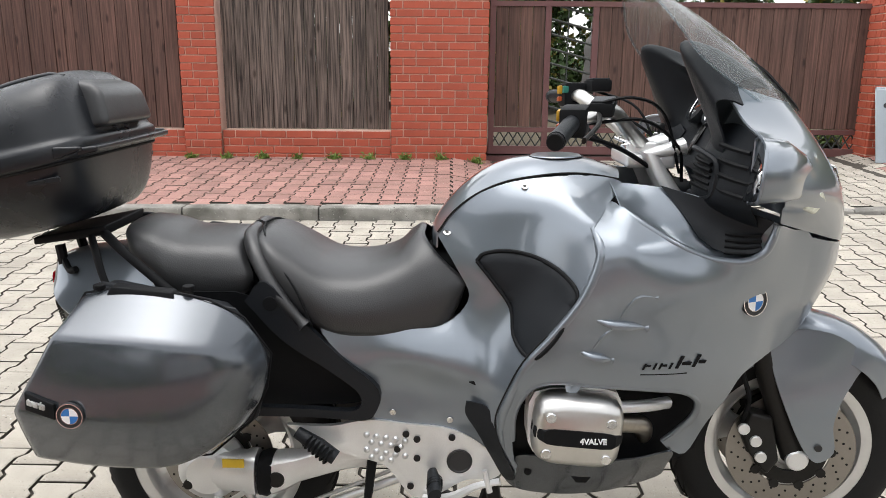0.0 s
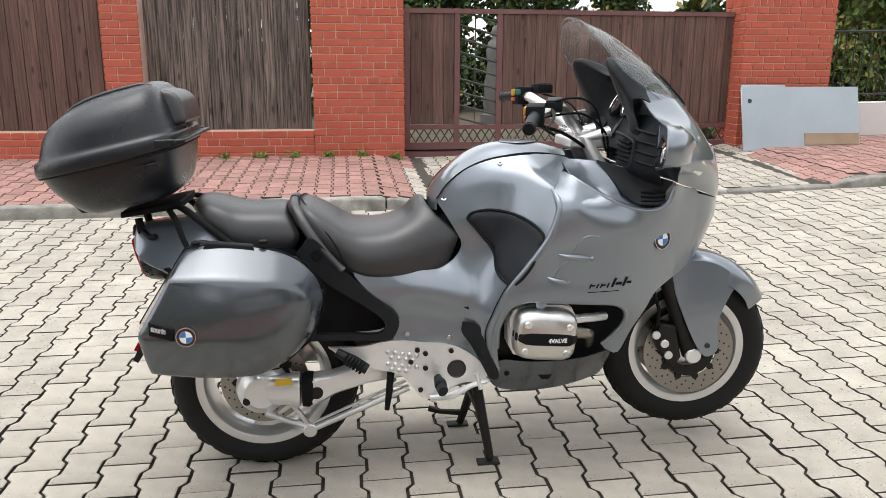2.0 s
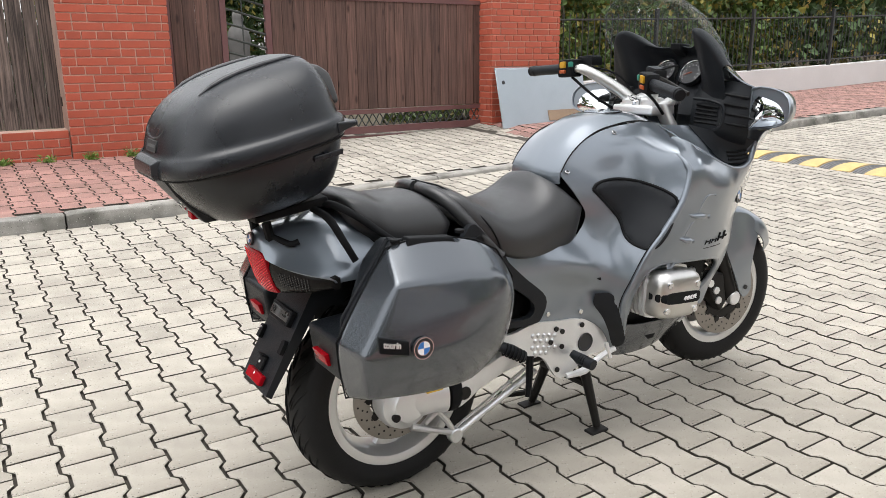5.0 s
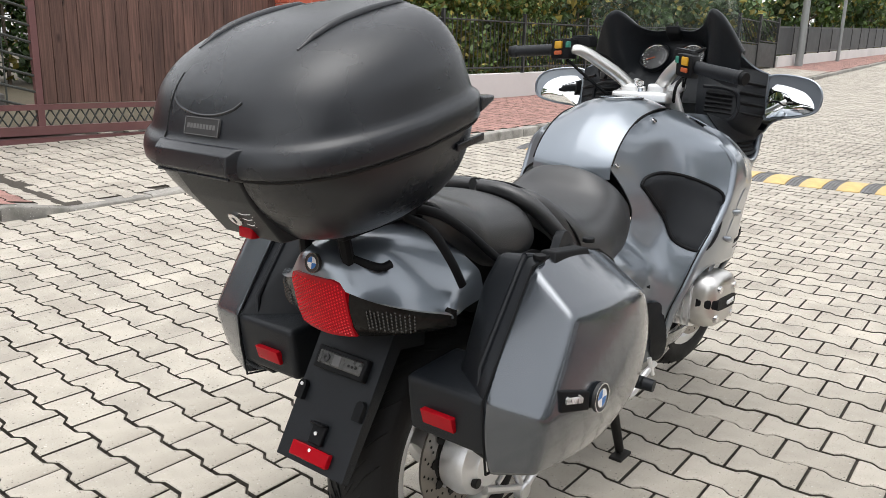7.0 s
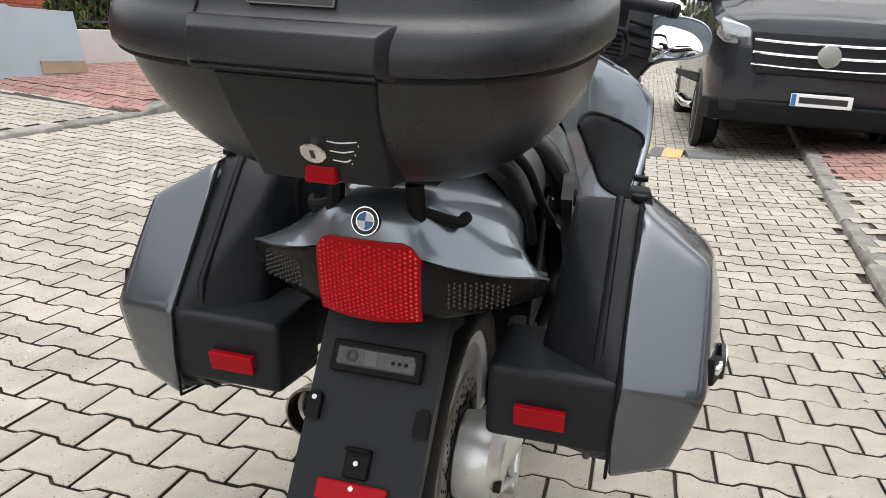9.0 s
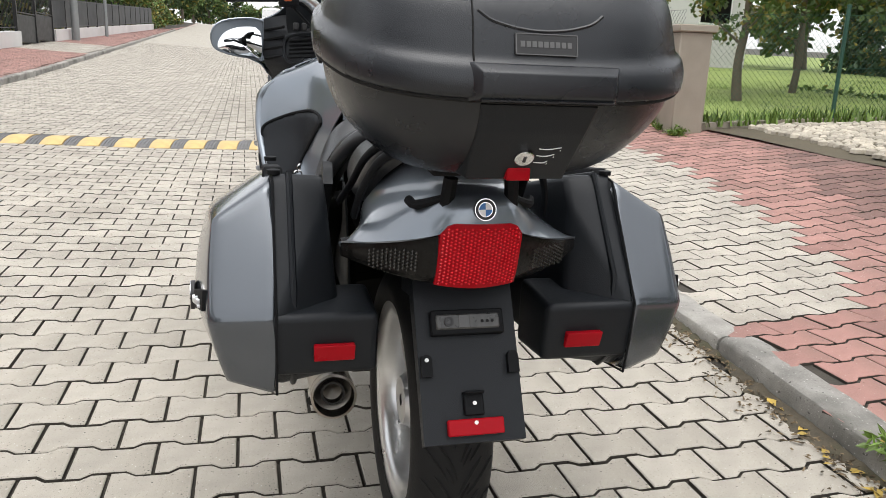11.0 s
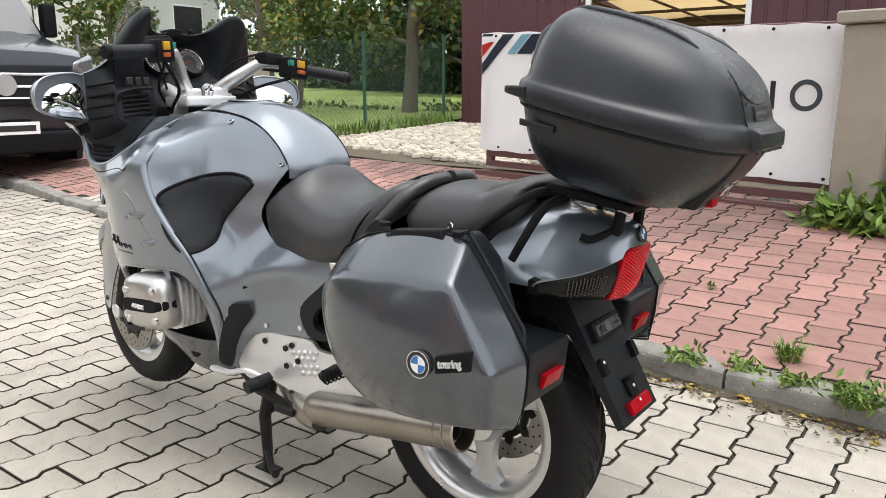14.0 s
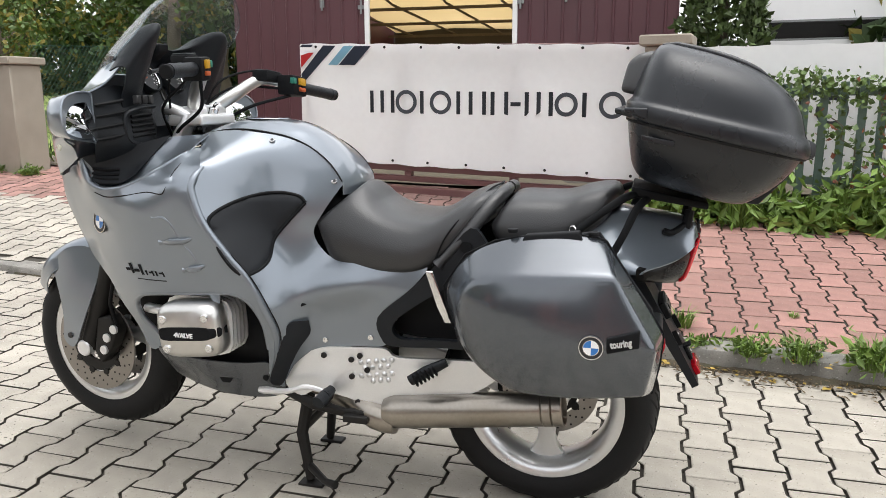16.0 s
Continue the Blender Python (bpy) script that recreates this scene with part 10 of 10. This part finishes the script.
    np_ = part("number_plate", bm, M_WHITE, bumper, "white plate with a blue strip and plain bars")
    bm = bmesh.new()
    box(bm, 0.08, 0.0815, -0.255, -0.215, 0.505, 0.61)
    part("blue_strip", bm, M_BLUE, np_)
    bm = bmesh.new()
    box(bm, 0.08, 0.0815, -0.19, 0.22, 0.53, 0.585)
    part("plain_bar", bm, M_IRON, np_)
    return top


van(pose(6.5, -1.86, land(6.8, -1.2) + 0.03, 0, 0, 180.5))
far_white = mat("white_vehicle_paint", (0.7, 0.7, 0.7), 0.35, vary=0.03, coat=0.8)
van(pose(80.0, -2.15, flat_land(80, -2.15), 0, 0, 180), "minibus", far_white, "white minibus far down the street", 6.0)


def far_car(m, material, label):
    top = thing("car", label, "car", m)
    bm = bmesh.new()
    rows = []
    for d, w, z0, z1 in ((0, 0.65, 0.35, 0.62), (0.1, 0.8, 0.25, 0.74), (0.9, 0.88, 0.2, 0.92), (1.2, 0.88, 0.2, 1.02), (1.8, 0.87, 0.2, 1.42), (2.4, 0.86, 0.2, 1.48), (3.3, 0.86, 0.2, 1.42), (3.9, 0.84, 0.25, 1.05), (4.1, 0.75, 0.3, 0.95)):
        prof = [(w * 0.9, z0), (w, z0 + 0.1), (w, min(z1 - 0.06, 0.85)), (w * (1 - 0.25 * max(0, z1 - 0.9)), z1 - 0.04), (w * 0.5, z1), (0, z1 + 0.01)]
        rows.append([Vector((-d, y, z)) for y, z in prof + [(-y, z) for y, z in prof[-2::-1]]])
    loft(bm, rows)
    body = part("body", bm, material, top, smooth=35)
    bm = bmesh.new()
    skin(bm, [[Vector((-1.2, y, 1.06)) for y in (-0.7, 0, 0.7)], [Vector((-1.74, y * 0.86, 1.42)) for y in (-0.7, 0, 0.7)]], 2, 2, False, 0.01)
    part("windscreen", bm, M_VAN_GLASS, body)
    for s in (-1, 1):
        bm = bmesh.new()
        box(bm, -3.4, -1.6, s * 0.83 - 0.02, s * 0.83 + 0.02, 0.98, 1.3, bevel=0.015)
        part("side_window", bm, M_VAN_GLASS, body)
        bm = bmesh.new()
        box(bm, -0.12, 0.02, s * 0.65 - 0.12, s * 0.65 + 0.12, 0.6, 0.72, bevel=0.02)
        part("headlight", bm, M_LAMP, body)
        for d in (0.75, 3.2):
            bm = bmesh.new()
            lathe(bm, [(0.0001, -0.1), (0.28, -0.1), (0.31, 0), (0.28, 0.1), (0.0001, 0.1)], 24, axis((-d, s * 0.78, 0.31), (0, s, 0)))
            part("wheel", bm, M_RUBBER, top)


far_car(pose(68.0, -1.2, flat_land(68, -1.2), 0, 0, 180), far_white, "white car far down the street")
far_car(pose(108.0, 0.9, flat_land(108, 0.9), 0, 0, 180), far_white, "white car parked far down the street")


# soil and litter that has gathered along the south kerb
def gutter_soil():
    rng = random.Random(41)
    bm = bmesh.new()
    rows = []
    for k in range(300):
        x = -2.6 + 0.02 * k
        y = kerb_s(x) + 0.003
        w = max(0.006, 0.04 + 0.05 * noise.noise((x * 2.1, 0, 3)) + 0.04 * noise.noise((x * 9, 1, 3)) + 0.03 * noise.noise((x * 27, 2, 3))) * (1.0 if x < 1.2 else max(0.15, 1 - (x - 1.2)))
        z = land(x, y)
        lump = 0.006 * noise.noise((x * 31, 5, 3))
        rows.append([Vector((x, y, z + 0.007 + 0.15 * w + lump)), Vector((x, y + w * 0.5, z + 0.003 + 0.05 * w + 0.5 * lump)), Vector((x, y + w, z - 0.004))])
    loft(bm, rows, closed=False, caps=False)
    ob = link("gutter_soil", bm, mat("dark_crumbly_soil", (0.075, 0.062, 0.042), 0.95, vary=0.6, scale=26, fine=240, bump=1.0, dirt=0.4, dirt_color=(0.06, 0.075, 0.025)), smooth=60)
    tagged(ob, "dark crumbly soil gathered along the kerb gutter", "soil", kind="structure")
    co, fa = [], []
    for _ in range(1300):
        x = rng.uniform(-2.4, 1.6)
        y = kerb_s(x) + abs(rng.gauss(0.0, 0.07)) + 0.004
        a, q = rng.uniform(0, 6.283), rng.uniform(0.003, 0.014)
        d = Vector((math.cos(a), math.sin(a), rng.uniform(-0.2, 0.3))) * q
        w = Vector((-math.sin(a), math.cos(a), 0)) * rng.uniform(0.001, 0.004)
        p = Vector((x, y, land(x, y) + 0.006))
        k = len(co)
        co += [p - d - w, p - d + w, p + d + w + Vector((0, 0, 0.002)), p + d - w, p + Vector((0, 0, 0.005))]
        fa += [(k, k + 1, k + 4), (k + 1, k + 2, k + 4), (k + 2, k + 3, k + 4), (k + 3, k, k + 4)]
    me = bpy.data.meshes.new("gutter_litter")
    me.from_pydata([tuple(c) for c in co], [], fa)
    me.update()
    me.materials.append(mat("dry_plant_litter", (0.13, 0.095, 0.055), 0.9, vary=0.3, scale=30, island=0.7))
    tagged(new("gutter_litter", me), "dry bits of leaf and stalk in the kerb gutter", "litter", kind="stuff")


gutter_soil()


# ---- bolts, screws and the like are single parts ----
def split_loose(ob):
    """Gives every separate piece of a small part an object of its own."""
    bm = bmesh.new()
    bm.from_mesh(ob.data)
    bm.verts.ensure_lookup_table()
    seen, groups = set(), []
    for v in bm.verts:
        if v in seen:
            continue
        stack, got = [v], []
        seen.add(v)
        while stack:
            q = stack.pop()
            got.append(q)
            for e in q.link_edges:
                w = e.other_vert(q)
                if w not in seen:
                    seen.add(w)
                    stack.append(w)
        groups.append({q.index for q in got})
    if len(groups) > 1:
        for k, keep in enumerate(groups):
            b = bm.copy()
            b.verts.ensure_lookup_table()
            bmesh.ops.delete(b, geom=[q for q in b.verts if q.index not in keep], context="VERTS")
            me = ob.data if k == 0 else ob.data.copy()
            b.to_mesh(me)
            b.free()
            if k:
                o = new(ob.name.split(".")[0], me)
                o.parent = ob.parent
                o.matrix_basis = ob.matrix_basis.copy()
    bm.free()


for o in list(bike.children_recursive):
    if o.type == "MESH" and o.name.split(".")[0] in ("panel_screw", "caliper_bolt", "cover_bolt", "screw", "lock", "plate_bolt", "drive_bolt", "shut_line", "seam_piping", "backstop_roll", "grab_rail", "rack_strut", "control_cable", "screen_mount", "raised_dot", "cover_screw"):
        split_loose(o)

# no piece lies deeper than thing, part, sub-part
for o in list(bike.children_recursive):
    up = [o]
    while up[-1].parent:
        up.append(up[-1].parent)
    if len(up) > 3:
        o.parent = up[-3]


paving()
